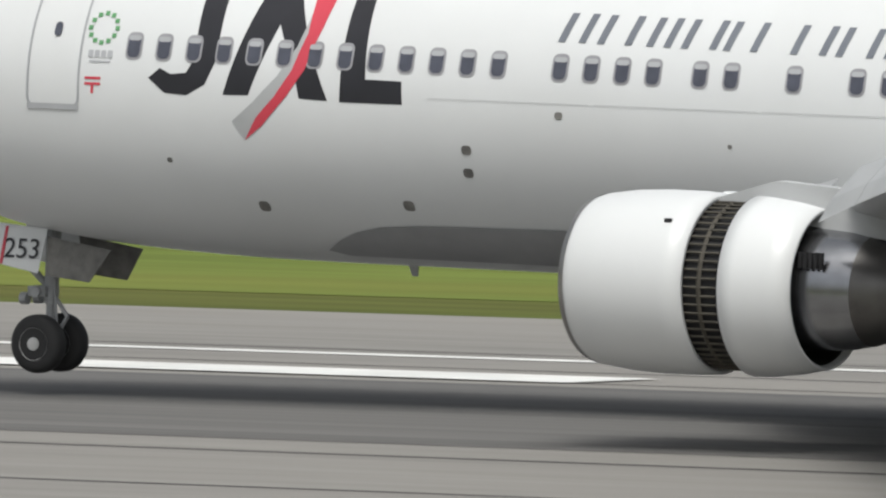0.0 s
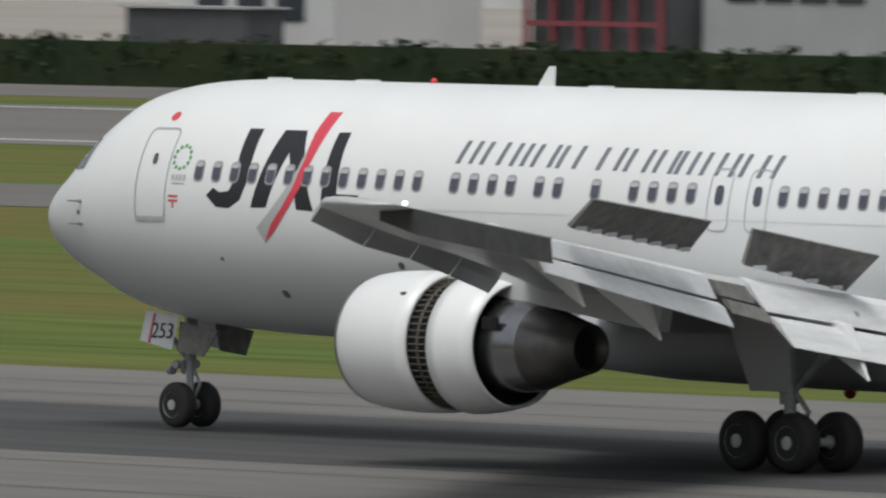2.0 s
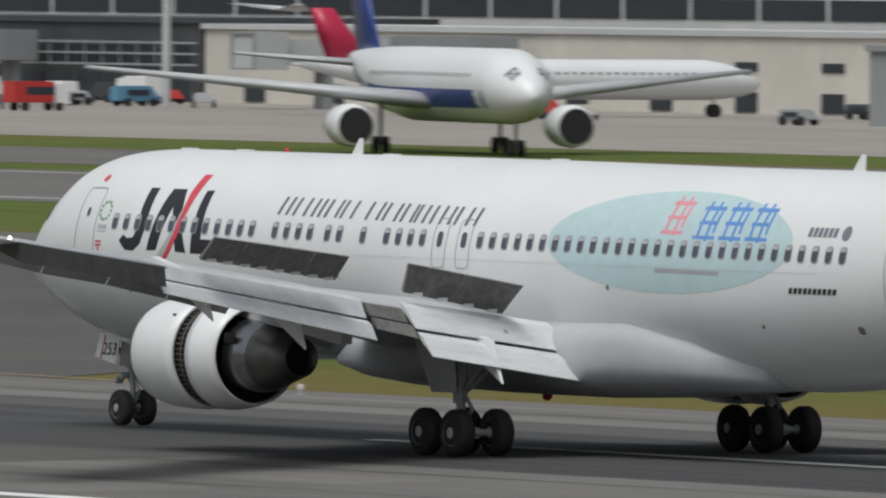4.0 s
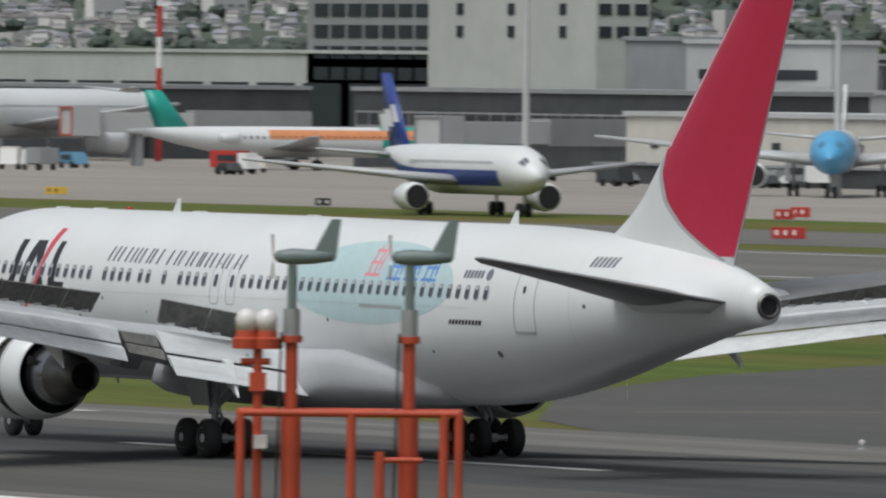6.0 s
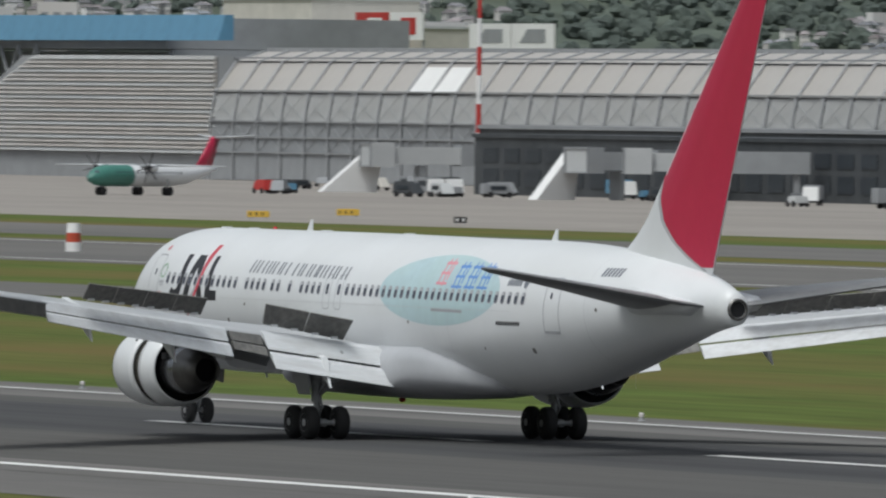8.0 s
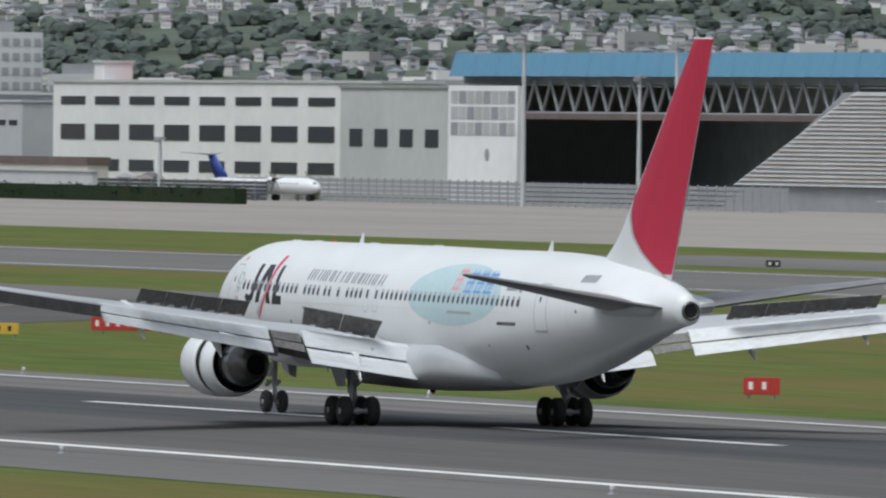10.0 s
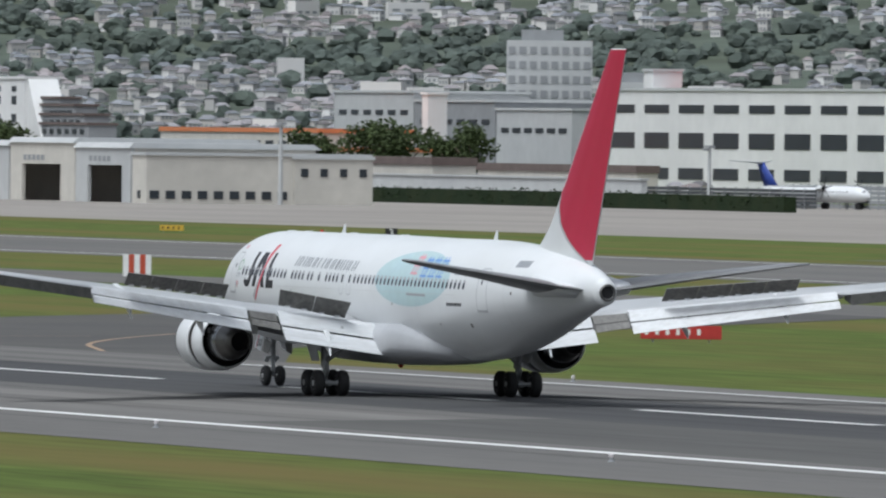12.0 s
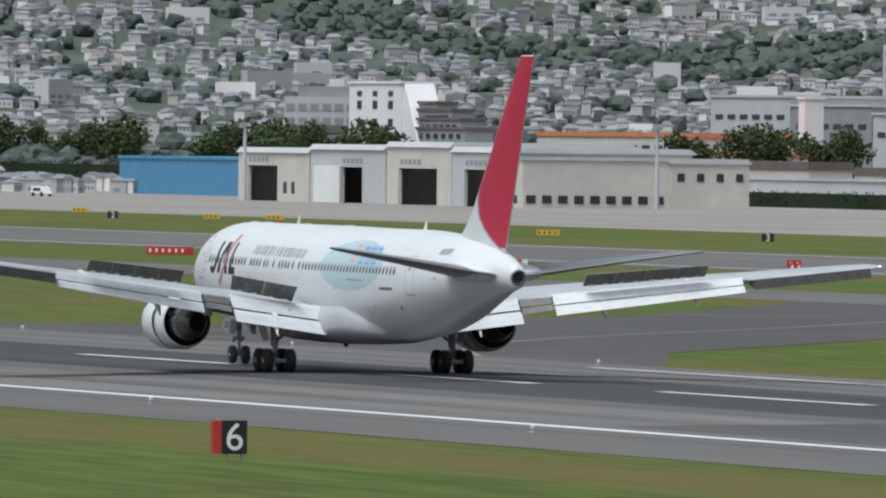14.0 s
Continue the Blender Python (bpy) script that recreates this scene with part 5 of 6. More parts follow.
building("cream upper storey behind the apron building", -1421, -1388, 566, 580, 8.6, M_CREAM, M_LIGHT)
building("dark open loading bays below the apron building", -1455, -1345, 541, 544.6, 1.9, M_DARKB, M_MID, parapet=.25)
building("dark pier building with open ground floor", -1330, -1234.5, 545, 570, 7.2, M_DARKB, M_DARKB, [(.3, 2.2), (3.6, 1.5)], 18, 4.2)
building("low white annex with dark openings", -1234, -1110, 545, 565, 6.7, M_CREAM, M_LIGHT, [(3.7, .8), (.2, 1.7)], 9, 3.4)
building("main terminal with long white band over dark glazing", -1541, -1080, 690, 730, 12.2, M_LIGHT, M_WHITEB, [(7.3, 2.1), (2.5, 3.0)], 36, 11.9, parapet=.8)
building("grey terminal tower with a few small windows", -1925, -1876, 760, 768, 32, M_LIGHT, M_MID, [(15.6, 1.5), (18.6, 1.5), (24, 1.5)], 3, 1.9, side_cols=3)
building("grey terminal tower with dense window rows", -2042, -1985, 800, 812, 30, M_MID, M_MID, [(9.5, 1.8), (12.5, 1.8), (15.5, 1.8), (18.5, 1.8), (21.5, 1.8)], 10, 4.4)
building("dark long terminal concourse", -2060, -1760, 640, 660, 8.6, M_DARKB, M_MID, [(3.8, 2.6)], 34, 6.5)
building("elevated roadway with pale parapet", -2210, -1760, 800, 812, 13.2, M_LIGHT, M_LIGHT, [(2, 7.0)], 30, 12.0, category="viaduct")
building("pale office block with flat roof", -2840, -2725, 905, 930, 25.6, M_CREAM, M_LIGHT, [(22.5, .7)], 3, 24.0)
building("pale block on top of an office", -2827, -2782, 906, 928, 31.0, M_CREAM, M_LIGHT)
building("dark low service building by the apron", -1060, -950, 500, 520, 6.0, M_MID, M_MID, [(1, 2.6)], 12, 5.0)
building("dark pier with a grey roof deck", -1652, -1564, 612, 632, 8.8, M_DARKB, M_MID, [(4.2, 1.6)], 16, 4.4)
mullions(-1651, -1565, 611.8, 3.0, 6.6, 3.4)
building("grey cabin beside the hedge", -737, -722, 424, 436, 6.5, M_LIGHT, M_MID, [(2.0, 1.5)], 3, 2.5)
building("dark storage container on the apron", -733, -722, 417, 420, 2.7, M_DARKB, M_MID, parapet=.15)
building("pale grey apron shed with doors", -1000, -880, 620, 650, 8.0, M_LIGHT, M_MID, [(2, 3.0)], 12, 6.0)
building("pale hall behind the apron", -660, -560, 560, 590, 7.0, M_LIGHT, M_MID, [(2, 2.0)], 14, 4.0)


for x0, x1, h, wall, lab in ((-3180, -3125, 20.0, M_LIGHT, "pale grey factory hall behind the hangars"), (-3124, -3070, 18.2, M_MID, "grey factory hall with a flat roof"), (-3069, -3020, 16.6, M_LIGHT, "low pale factory wing"), (-2985, -2955, 18.0, M_WHITEB, "white works building with a pale roof")):
    building(lab, x0, x1, 765, 790, h, wall, M_LIGHT, [(h - 4.5, 1.0)], 6, 5.0)
building("slim white chimney block of the works", -3046, -3042, 742, 746, 19.5, M_WHITEB, M_WHITEB)
building("white sign block with a red top", -2990, -2984, 770, 776, 24.5, M_WHITEB, M_LIGHT)
building("red-roofed white works hall", -2983, -2962, 774, 790, 18.6, M_WHITEB, M_SIGNRED, parapet=.9)
building("brown-roofed sheds beyond the blue warehouse", -3330, -3190, 700, 712, 11.6, M_MID, M_BROWN, [(7.0, 1.4)], 14, 4.0, parapet=1.6)
building("low brown-roofed cottage row", -2790, -2715, 640, 648, 6.2, M_CREAM, M_BROWN, [(3.2, 1.2)], 8, 3.0, parapet=1.4)
building("long pale boundary wall of the works", -2830, -2560, 628, 629, 4.4, M_LIGHT, M_LIGHT, parapet=.3)


mullions(-1701.5, -1588.5, 699.9, 4.5, 12.6, 1.9)
mullions(-1329, -1235, 544.8, 3.2, 5.6, 3.1)

def steel_rack(x, y, w, h):
    """Dark service bay with red steel frames before it."""
    root = new("service_rack")
    tagged(root, "dark service bay with red steel frames by the hedge", "service bay")
    root.location = (x, y, -.4)
    b = bmesh.new()
    box(b, 0, w, .5, 8, 0, h)
    part("bay", b, M_DARKB, root)
    for i in range(6):
        b = bmesh.new()
        box(b, w * i / 5 - .15, w * i / 5 + .15, -.15, .15, 0, h * .9)
        part("post", b, M_MAROON, root, "dark red steel post")
    for z in (.3, .58, .86):
        b = bmesh.new()
        box(b, 0, w, -.12, .12, h * z - .15, h * z + .15)
        part("beam", b, M_MAROON, root, "dark red steel beam")


steel_rack(-719, 437, 12, 6.4)
building("grey service building beside the red frames", -706.5, -690, 440, 452, 6.8, M_MID, M_MID, [(3.4, 1.4)], 4, 2.6)

def billboard(x, y, w, z0, z1, mats, label):
    root = new("billboard")
    tagged(root, label, "billboard")
    root.location = (x, y, -.4)
    n = len(mats)
    for i, (bg, fg) in enumerate(mats):
        b = bmesh.new()
        box(b, i * w / n + .3, (i + 1) * w / n - .3, -.2, .2, z0, z1)
        p = part("board", b, bg, root)
        b = bmesh.new()
        c = (i + .5) * w / n
        hull(b, [(c - w / n * .3, -.26, z0 + 1), (c + w / n * .3, -.26, z0 + 1), (c + w / n * .3, -.205, z0 + 1), (c - w / n * .3, -.205, z0 + 1)], [(c - w / n * .12, -.26, z1 - 1), (c + w / n * .3, -.26, z1 - 1), (c + w / n * .3, -.205, z1 - 1), (c - w / n * .12, -.205, z1 - 1)])
        part("plain_mark", b, fg, p)
    for dx in (1, w - 1):
        b = bmesh.new()
        tube(b, (dx, .4, 0), (dx, .4, z1), .2, n=8)
        part("post", b, M_STEEL, root)


billboard(-2745, 900, 33, 23.5, 28.6, [(M_SIGNRED, M_WHITEB), (M_WHITEB, M_SIGNRED)], "red and white roof billboards with plain marks")
billboard(-2690, 900, 40, 22.0, 26.5, [(M_WHITEB, M_MID), (M_WHITEB, M_MID)], "white roof billboard with grey bars")


def control_tower():
    root = new("control_tower")
    tagged(root, "grey control tower with a wide cab", "tower")
    root.location = (-2390, 900, -.4)
    b = bmesh.new()
    box(b, -9, 3, -6, 6, 0, 24)
    part("shaft", b, M_MID, root)
    b = bmesh.new()
    box(b, 4, 10, -5, 5, 0, 24)
    part("shaft", b, M_LIGHT, root)
    b = bmesh.new()
    lathe(b, [(24, 10), (26, 14), (31, 14), (33, 11)], (0, 0, 0), 8, "z")
    part("cab", capped(b), M_LIGHT, root)


control_tower()


def mast(x, y, h, striped=False, lamps=True):
    root = new("light_mast")
    tagged(root, "red and white striped mast" if striped else "tall grey floodlight mast on the apron", "mast", "apron masts")
    root.location = (x, y, -.4)
    if striped:
        n = 7
        for i in range(n):
            b = bmesh.new()
            tube(b, (0, 0, h * i / n), (0, 0, h * (i + 1) / n - .01), .42 - .02 * i, n=8)
            part("section", b, M_SIGNRED if i % 2 == 0 else M_WHITEB, root)
    else:
        b = bmesh.new()
        tube(b, (0, 0, 0), (0, 0, h), .42, .26, 10)
        part("pole", b, M_LIGHT, root)
    if lamps:
        b = bmesh.new()
        box(b, -1.6, 1.6, -.5, .5, h, h + .4)
        for i in range(5):
            box(b, -1.5 + i * .65, -1.1 + i * .65, -.7, -.505, h - .5, h - .05)
        part("lamp_frame", b, M_STEEL, root)


for x, y, h in ((-1314, 493, 17), (-1911, 657, 27), (-2334, 649, 25.5), (-2407, 650, 26), (-1700, 560, 24), (-2640, 515, 13), (-2480, 540, 13), (-2560, 640, 10), (-1430, 520, 24), (-1200, 520, 22), (-2462, 690, 21)):
    mast(x, y, h)
for x, y, h in ((-1420, 600, 26), (-1720, 620, 26), (-2060, 640, 28)):
    mast(x, y, h, True, False)


def apartment(x, y, w, d, h, n, label):
    root = new("apartment_block")
    tagged(root, label, "apartment building")
    root.location = (x, y, 0)
    root.rotation_euler = (0, 0, radians(turn_to_eye(x, y)))
    b = bmesh.new()
    box(b, -w / 2, w / 2, 0, d, -5, h)
    part("wall", b, M_LIGHT, root)
    b = bmesh.new()
    box(b, -w / 2 + 3, w / 2 - 6, 2, d - 2, h + .01, h + 2.2)
    part("roof", b, M_MID, root)
    fl = int(h / 3)
    b = bmesh.new()
    box(b, 0, w / n - .8, -.15, -.01, 0, 1.5)
    me = None
    for r in range(fl):
        for c in range(n):
            pos = (-w / 2 + c * w / n + .4, 0, r * 3 + 1)
            if me is None:
                me = part("window", b, M_MID, root, "", False, pos).data
            else:
                o = new("window", me)
                o.parent, o.location = root, pos
    return root


apartment(-3140, 799, 17.7, 10, 30.8, 8, "pale grey high apartment block before the hill")
apartment(-3330, 880, 16, 10, 23, 8, "brownish grey apartment block among houses")
apartment(-3160, 905, 22, 10, 20, 8, "grey apartment block among houses")
apartment(-3300, 720, 26, 10, 19, 10, "low wide apartment block among houses")
building("long low shed with a brown roof", -3186, -3042, 780, 786, 9.5, M_BROWN, M_BROWN, parapet=.8)
building("low house row with a brown roof", -2877, -2781, 700, 704, 5.0, M_CREAM, M_BROWN, [(1.5, 1.4)], 10, 3.0, parapet=1.4)

# ---- parked and taxiing aircraft ----
M_ANABLUE = material("dark_blue_paint", (0.03, 0.06, 0.28), 0.35, grain=0.05)
M_SKYBLUE = material("sky_blue_paint", (0.10, 0.36, 0.62), 0.35, grain=0.05)
M_TEAL = material("teal_paint", (0.03, 0.36, 0.30), 0.35, grain=0.05)
M_DKGREEN = material("dark_green_paint", (0.06, 0.2, 0.16), 0.4, grain=0.1)
M_RAINBOW = material("orange_band_paint", (0.66, 0.27, 0.12), 0.4, grain=0.1)


def airplane(label, x, y, head, length, dia, span, fin_mat, nose_mat=None, rear=False, fin_h=None, prop=False, band=None, band_mat=None, low=None, name="parked_airplane", roundel=False, fin_part_white=False, chord=1.0):
    """A jet or propliner in parts; nose towards the heading (degrees from +x)."""
    root = new(name)
    tagged(root, label, "airplane", "airplanes on the apron")
    root.matrix_basis = pose(x, y, -.38, 0, 0, head)
    r = dia / 2
    zc = low or (r + dia * .42)
    L = length
    n = 28
    st = [(0, .03, -.25), (.012, .35, -.22), (.04, .66, -.14), (.08, .9, -.05), (.12, 1, 0), (.62, 1, 0), (.75, .88, .1), (.87, .55, .38), (.96, .22, .62), (1, .05, .7)]
    b = bmesh.new()
    loft(b, [[(-L * u, r * k * math.cos(2 * math.pi * i / n), zc + r * o + r * k * math.sin(2 * math.pi * i / n)) for i in range(n)] for u, k, o in st])
    part("fuselage", b, M_WHITE, root, "", True)
    if nose_mat:
        b = bmesh.new()
        loft(b, [[(-L * u - .001, (r * k + .02) * math.cos(2 * math.pi * i / n), zc + r * o + (r * k + .02) * math.sin(2 * math.pi * i / n)) for i in range(n)] for u, k, o in st[:5] + [(.3, 1, 0)]], close=False)
        part("painted_nose", b, nose_mat, root, "", True)
    if band:
        b = bmesh.new()
        a0, a1, u0, u1 = band
        for s in (0, 1):
            rows = []
            for u in np.linspace(u0, u1, 14):
                k, o = np.interp(u, [q[0] for q in st], [q[1] for q in st]), np.interp(u, [q[0] for q in st], [q[2] for q in st])
                row = []
                for a in np.linspace(a0, a1, 6):
                    ang = radians(a if s else 180 - a)
                    row.append(b.verts.new((-L * u, (r * k + .03) * math.cos(ang), zc + r * o + (r * k + .03) * math.sin(ang))))
                rows.append(row)
            for p, q in zip(rows, rows[1:]):
                for i in range(5):
                    b.faces.new((p[i], p[i + 1], q[i + 1], q[i]))
        part("painted_band", b, band_mat, root, "", True)
    b = bmesh.new()
    for s in (0, 1):
        for a0, a1, u in ((52, 66, .035), (35, 50, .036)):
            pts = []
            for uu, a in ((u - .006, a0), (u + .012, a0), (u + .012, a1), (u - .003, a1)):
                k, o = np.interp(uu, [q[0] for q in st], [q[1] for q in st]), np.interp(uu, [q[0] for q in st], [q[2] for q in st])
                ang = radians(a if s else 180 - a)
                pts.append(b.verts.new((-L * uu - .02, (r * k + .06) * math.cos(ang), zc + r * o + (r * k + .06) * math.sin(ang))))
            b.faces.new(pts)
    part("windscreen", b, M_GLASS, root)
    b = bmesh.new()
    for s in (-1, 1):
        for i in range(int(L * .55 / .8)):
            xx = -L * .16 - i * .8
            yy = s * (r * math.cos(.28) + .02)
            zz = zc + r * math.sin(.28)
            v = [b.verts.new(p) for p in ((xx, yy, zz - .17), (xx - .28, yy, zz - .17), (xx - .28, yy, zz + .17), (xx, yy, zz + .17))]
            b.faces.new(v)
    part("window_row", b, M_GLASS, root)
    wz = zc - r * .55 if not prop else zc + r * .95
    for s in (-1, 1):
        b = bmesh.new()
        sec = [(0, 0), (.1, .5), (.4, .6), (1, 0), (.5, -.35), (.1, -.35)]
        sw = .5 if not prop else .05
        lead = -L * (.36 if not rear else .46)
        loft(b, [[(lead - sw * yy - u * c, s * yy, wz + yy * .1 * (0 if prop else 1) + v * c * .14) for u, v in sec] for yy, c in ((r * .5, span * .2 if not prop else span * .09), (span * .19, span * .13 if not prop else span * .09), (span * .5, span * .045))])
        part("wing", b, M_WING, root, "", True)
        ez = zc + r * .25 if rear else wz - dia * .27
        ex, ey, er = (-L * .72, s * (r + dia * .3), dia * .2) if rear else (lead - sw * span * .17 + dia * .75, s * span * .165, dia * .29)
        if prop:
            ex, ey, er, ez = lead + dia * .9, s * span * .16, dia * .17, wz - dia * .1
        b = bmesh.new()
        lathe(b, [(.0, er * .8), (-.05, er * .86), (-.1, er * .93), (-er * .8, er), (-er * 2.0, er * .95), (-er * 3.2, er * .7)], (ex, ey, ez), 24)
        e = part("engine", capped(b), M_WHITE, root, "", True)
        b = bmesh.new()
        # disc coloured as the shade in the engine's mouth
        tube(b, (ex - .04, ey, ez), (ex + .015, ey, ez), er * .82, n=22)
        part("intake", b, M_DARK, e)
        if prop:
            b = bmesh.new()
            for k in range(6):
                a = k * math.pi / 3 + .2
                box(b, ex + .1, ex + .16, ey - .08, ey + .08, ez, ez + .01)
                tube(b, (ex + .15, ey, ez), (ex + .15, ey + dia * .75 * math.cos(a), ez + dia * .75 * math.sin(a)), .09, .05, 6)
            part("propeller", b, M_DARK, e)
        fh = fin_h or dia * 1.7
        tz = zc + r * .62
        b = bmesh.new()
        hx = -L * .86 if not (rear or prop) else -L * .96
        hz = tz - r * .15 if not (rear or prop) else tz + fh - .2
        c0, c1 = dia * .95, dia * .4
        loft(b, [[(hx - .6 * yy - u * c, s * yy, hz + yy * .08 + v * c * .12) for u, v in sec] for yy, c in ((.2, c0), (span * .18, c1))])
        part("stabilizer", b, M_WING, root, "", True)
    b = bmesh.new()
    fx = -L * .82
    fin = [(0, 0), (.1, .5), (.5, .5), (1, 0), (.5, -.5), (.1, -.5)]
    loft(b, [[(fx - (zz - tz) * .85 - u * c, v * .35, zz) for u, v in fin] for zz, c in ((tz - .3, dia * 1.35 * chord), (tz + fh * .5, dia * chord), (tz + fh, dia * .62 * chord))])
    f = part("fin", b, fin_mat, root, "", True)
    if roundel:
        b = bmesh.new()
        lathe(b, [(-.24, dia * .22), (.24, dia * .22)], (fx - fh * .62 - dia * .45, 0, tz + fh * .6), 24, "y")
        part("roundel", capped(b), M_SLASHRED, f, "plain red disc")
    if fin_part_white:
        b = bmesh.new()
        for k in range(3):
            hull(b, [(fx - fh * .35 - dia * .15 - k * 1.35, -.3, tz + fh * (.38 - k * .06)), (fx - fh * .35 - dia * .15 - k * 1.35 - 1.0, -.3, tz + fh * (.38 - k * .06)), (fx - fh * .35 - dia * .15 - k * 1.35 - 1.0, .3, tz + fh * (.38 - k * .06)), (fx - fh * .35 - dia * .15 - k * 1.35, .3, tz + fh * (.38 - k * .06))],
                 [(fx - fh * .5 - dia * .15 - k * 1.35, -.26, tz + fh * (.6 - k * .06)), (fx - fh * .5 - dia * .15 - k * 1.35 - 1.0, -.26, tz + fh * (.6 - k * .06)), (fx - fh * .5 - dia * .15 - k * 1.35 - 1.0, .26, tz + fh * (.6 - k * .06)), (fx - fh * .5 - dia * .15 - k * 1.35, .26, tz + fh * (.6 - k * .06))])
        part("plain_mark", b, M_WHITE, f, "plain white slanted marks")
    for gx, gy_ in ((-L * .1, 0), (-L * .5, span * .09), (-L * .5, -span * .09)):
        b = bmesh.new()
        tube(b, (gx, gy_, .5), (gx, gy_, zc - r * .3), .14, n=8)
        g = part("gear_leg", b, M_GEAR, root)
        for dy in (-.35, .35):
            b = bmesh.new()
            tube(b, (gx, gy_ + dy - .17, .55), (gx, gy_ + dy + .17, .55), .55, n=18)
            part("tyre", b, M_RUBBER, g)
    return root


def heading(dx, dy):
    return math.degrees(math.atan2(dy, dx))


def from_tail(x, y, h, L):
    return x + L * .93 * math.cos(radians(h)), y + L * .93 * math.sin(radians(h))


h = heading(-.45, .89)
airplane("white wide-body airplane with red disc on its tail", *from_tail(-1727, 586, h, 62), h, 62, 6.0, 60, M_WHITE, fin_h=9.5, roundel=True, chord=1.2)
airplane("airplane with pale blue nose facing the runway", -1297, 483, heading(.86, -.5), 48, 4.1, 46, M_WHITE, nose_mat=M_SKYBLUE, fin_h=5.0, low=4.2)
h = heading(-.2, .98)
airplane("airplane with dark blue tail at its gate", *from_tail(-1418, 590, h, 48), h, 48, 6.0, 46, M_ANABLUE, fin_h=8.3, low=3.6, fin_part_white=True, chord=1.6)
h = heading(0, 1)
airplane("white twinjet with teal tail and orange side band", *from_tail(-1598, 560, h, 44), h, 44, 3.4, 32, M_TEAL, nose_mat=M_TEAL, rear=True, fin_h=4.6, band=(10, 50, .2, .62), band_mat=M_RAINBOW)
h = heading(.1, 1)
airplane("white twinjet with dark red tail fin", *from_tail(-1126, 490, h, 44), h, 44, 3.4, 32, M_RED, rear=True, fin_h=4.8)
airplane("white airplane with blue tail on the apron taxiway", -880, 352, heading(.95, -.3), 48, 5.0, 46, M_ANABLUE, band=(-35, -5, .1, .9), band_mat=M_ANABLUE, fin_h=8.5)
airplane("small green and white propeller airplane", -1880, 512, heading(.5, -.87), 26, 2.7, 27, M_RED, nose_mat=M_DKGREEN, prop=True, fin_h=4.2)
airplane("small white propeller airplane with blue tail", -2520, 655, heading(.9, .45), 26, 2.7, 27, M_ANABLUE, prop=True, fin_h=4.4)
taxiing = airplane("white airplane with blue tail and blue band taxiing", -1128, 360, heading(.986, -.13), 37.5, 4.0, 34, M_ANABLUE, band=(-38, 0, .12, .95), band_mat=M_ANABLUE, fin_h=6.4, name="taxiing_airplane", fin_part_white=True)


# ---- boarding bridges, vehicles ----
def boarding_bridge(x, y, L, head, stairs=False, rim=False):
    root = new("boarding_bridge")
    tagged(root, "grey boarding bridge on a wheeled column", "boarding bridge", "boarding bridges")
    root.matrix_basis = pose(x, y, -.38, 0, 0, head)
    z0 = 3.6
    b = bmesh.new()
    box(b, 0, L * .55, -1.5, 1.5, z0, z0 + 2.8)
    part("tunnel", b, M_MID, root)
    b = bmesh.new()
    box(b, L * .5, L, -1.2, 1.2, z0 + .2, z0 + 2.5)
    part("tunnel", b, M_LIGHT, root)
    b = bmesh.new()
    box(b, L, L + 3.4, -1.9, 1.9, z0 - .2, z0 + 3.1)
    c = part("cab", b, M_LIGHT, root)
    b = bmesh.new()
    for p, q in (((-1.9, z0 - .2), (1.9, z0)), ((-1.9, z0 + 2.9), (1.9, z0 + 3.1)), ((-1.9, z0), (-1.7, z0 + 2.9)), ((1.7, z0), (1.9, z0 + 2.9))):
        box(b, L + 3.41, L + 3.6, p[0], q[0], p[1], q[1])
    part("bumper", b, M_ORANGE if rim else M_MID, c, "orange bellows rim" if rim else "grey bellows rim")
    for u in (.08, .8):
        b = bmesh.new()
        box(b, L * u - .4, L * u + .4, -.9, .9, .0, z0)
        part("column", b, M_MID, root)
    b = bmesh.new()
    box(b, 0, L * .05, -1.56, -1.505, z0 + 1.2, z0 + 2.2)
    me = None
    for i in range(7):
        if me is None:
            me = part("window", b, M_PANEL, root, "", False, (L * .06, 0, 0)).data
        else:
            o = new("window", me)
            o.parent, o.location = root, (L * (.06 + i * .065), 0, 0)
    if stairs:
        b = bmesh.new()
        hull(b, [(L + 1, -3.4, 0), (L + 9, -3.4, 0), (L + 9, -2, 0), (L + 1, -2, 0)], [(L, -3.4, z0 + 2.6), (L + 1.5, -3.4, z0 + 2.6), (L + 1.5, -2, z0 + 2.6), (L, -2, z0 + 2.6)])
        part("stair", b, M_WHITEB, root, "white covered stair")


for x, y, L, hd, st in ((-1300, 543, 26, -100, False), (-1262, 543, 24, -80, False), (-1372, 538, 26, -12, False), (-1880, 598, 26, -60, True), (-1850, 598, 20, -110, False), (-1765, 640, 30, -75, False), (-1640, 600, 26, -95, False), (-1480, 560, 30, -70, False), (-1990, 620, 22, -90, True), (-1180, 543, 24, -90, False)):
    boarding_bridge(x, y, L, hd, st, x in (-1300, -1262, -1640))


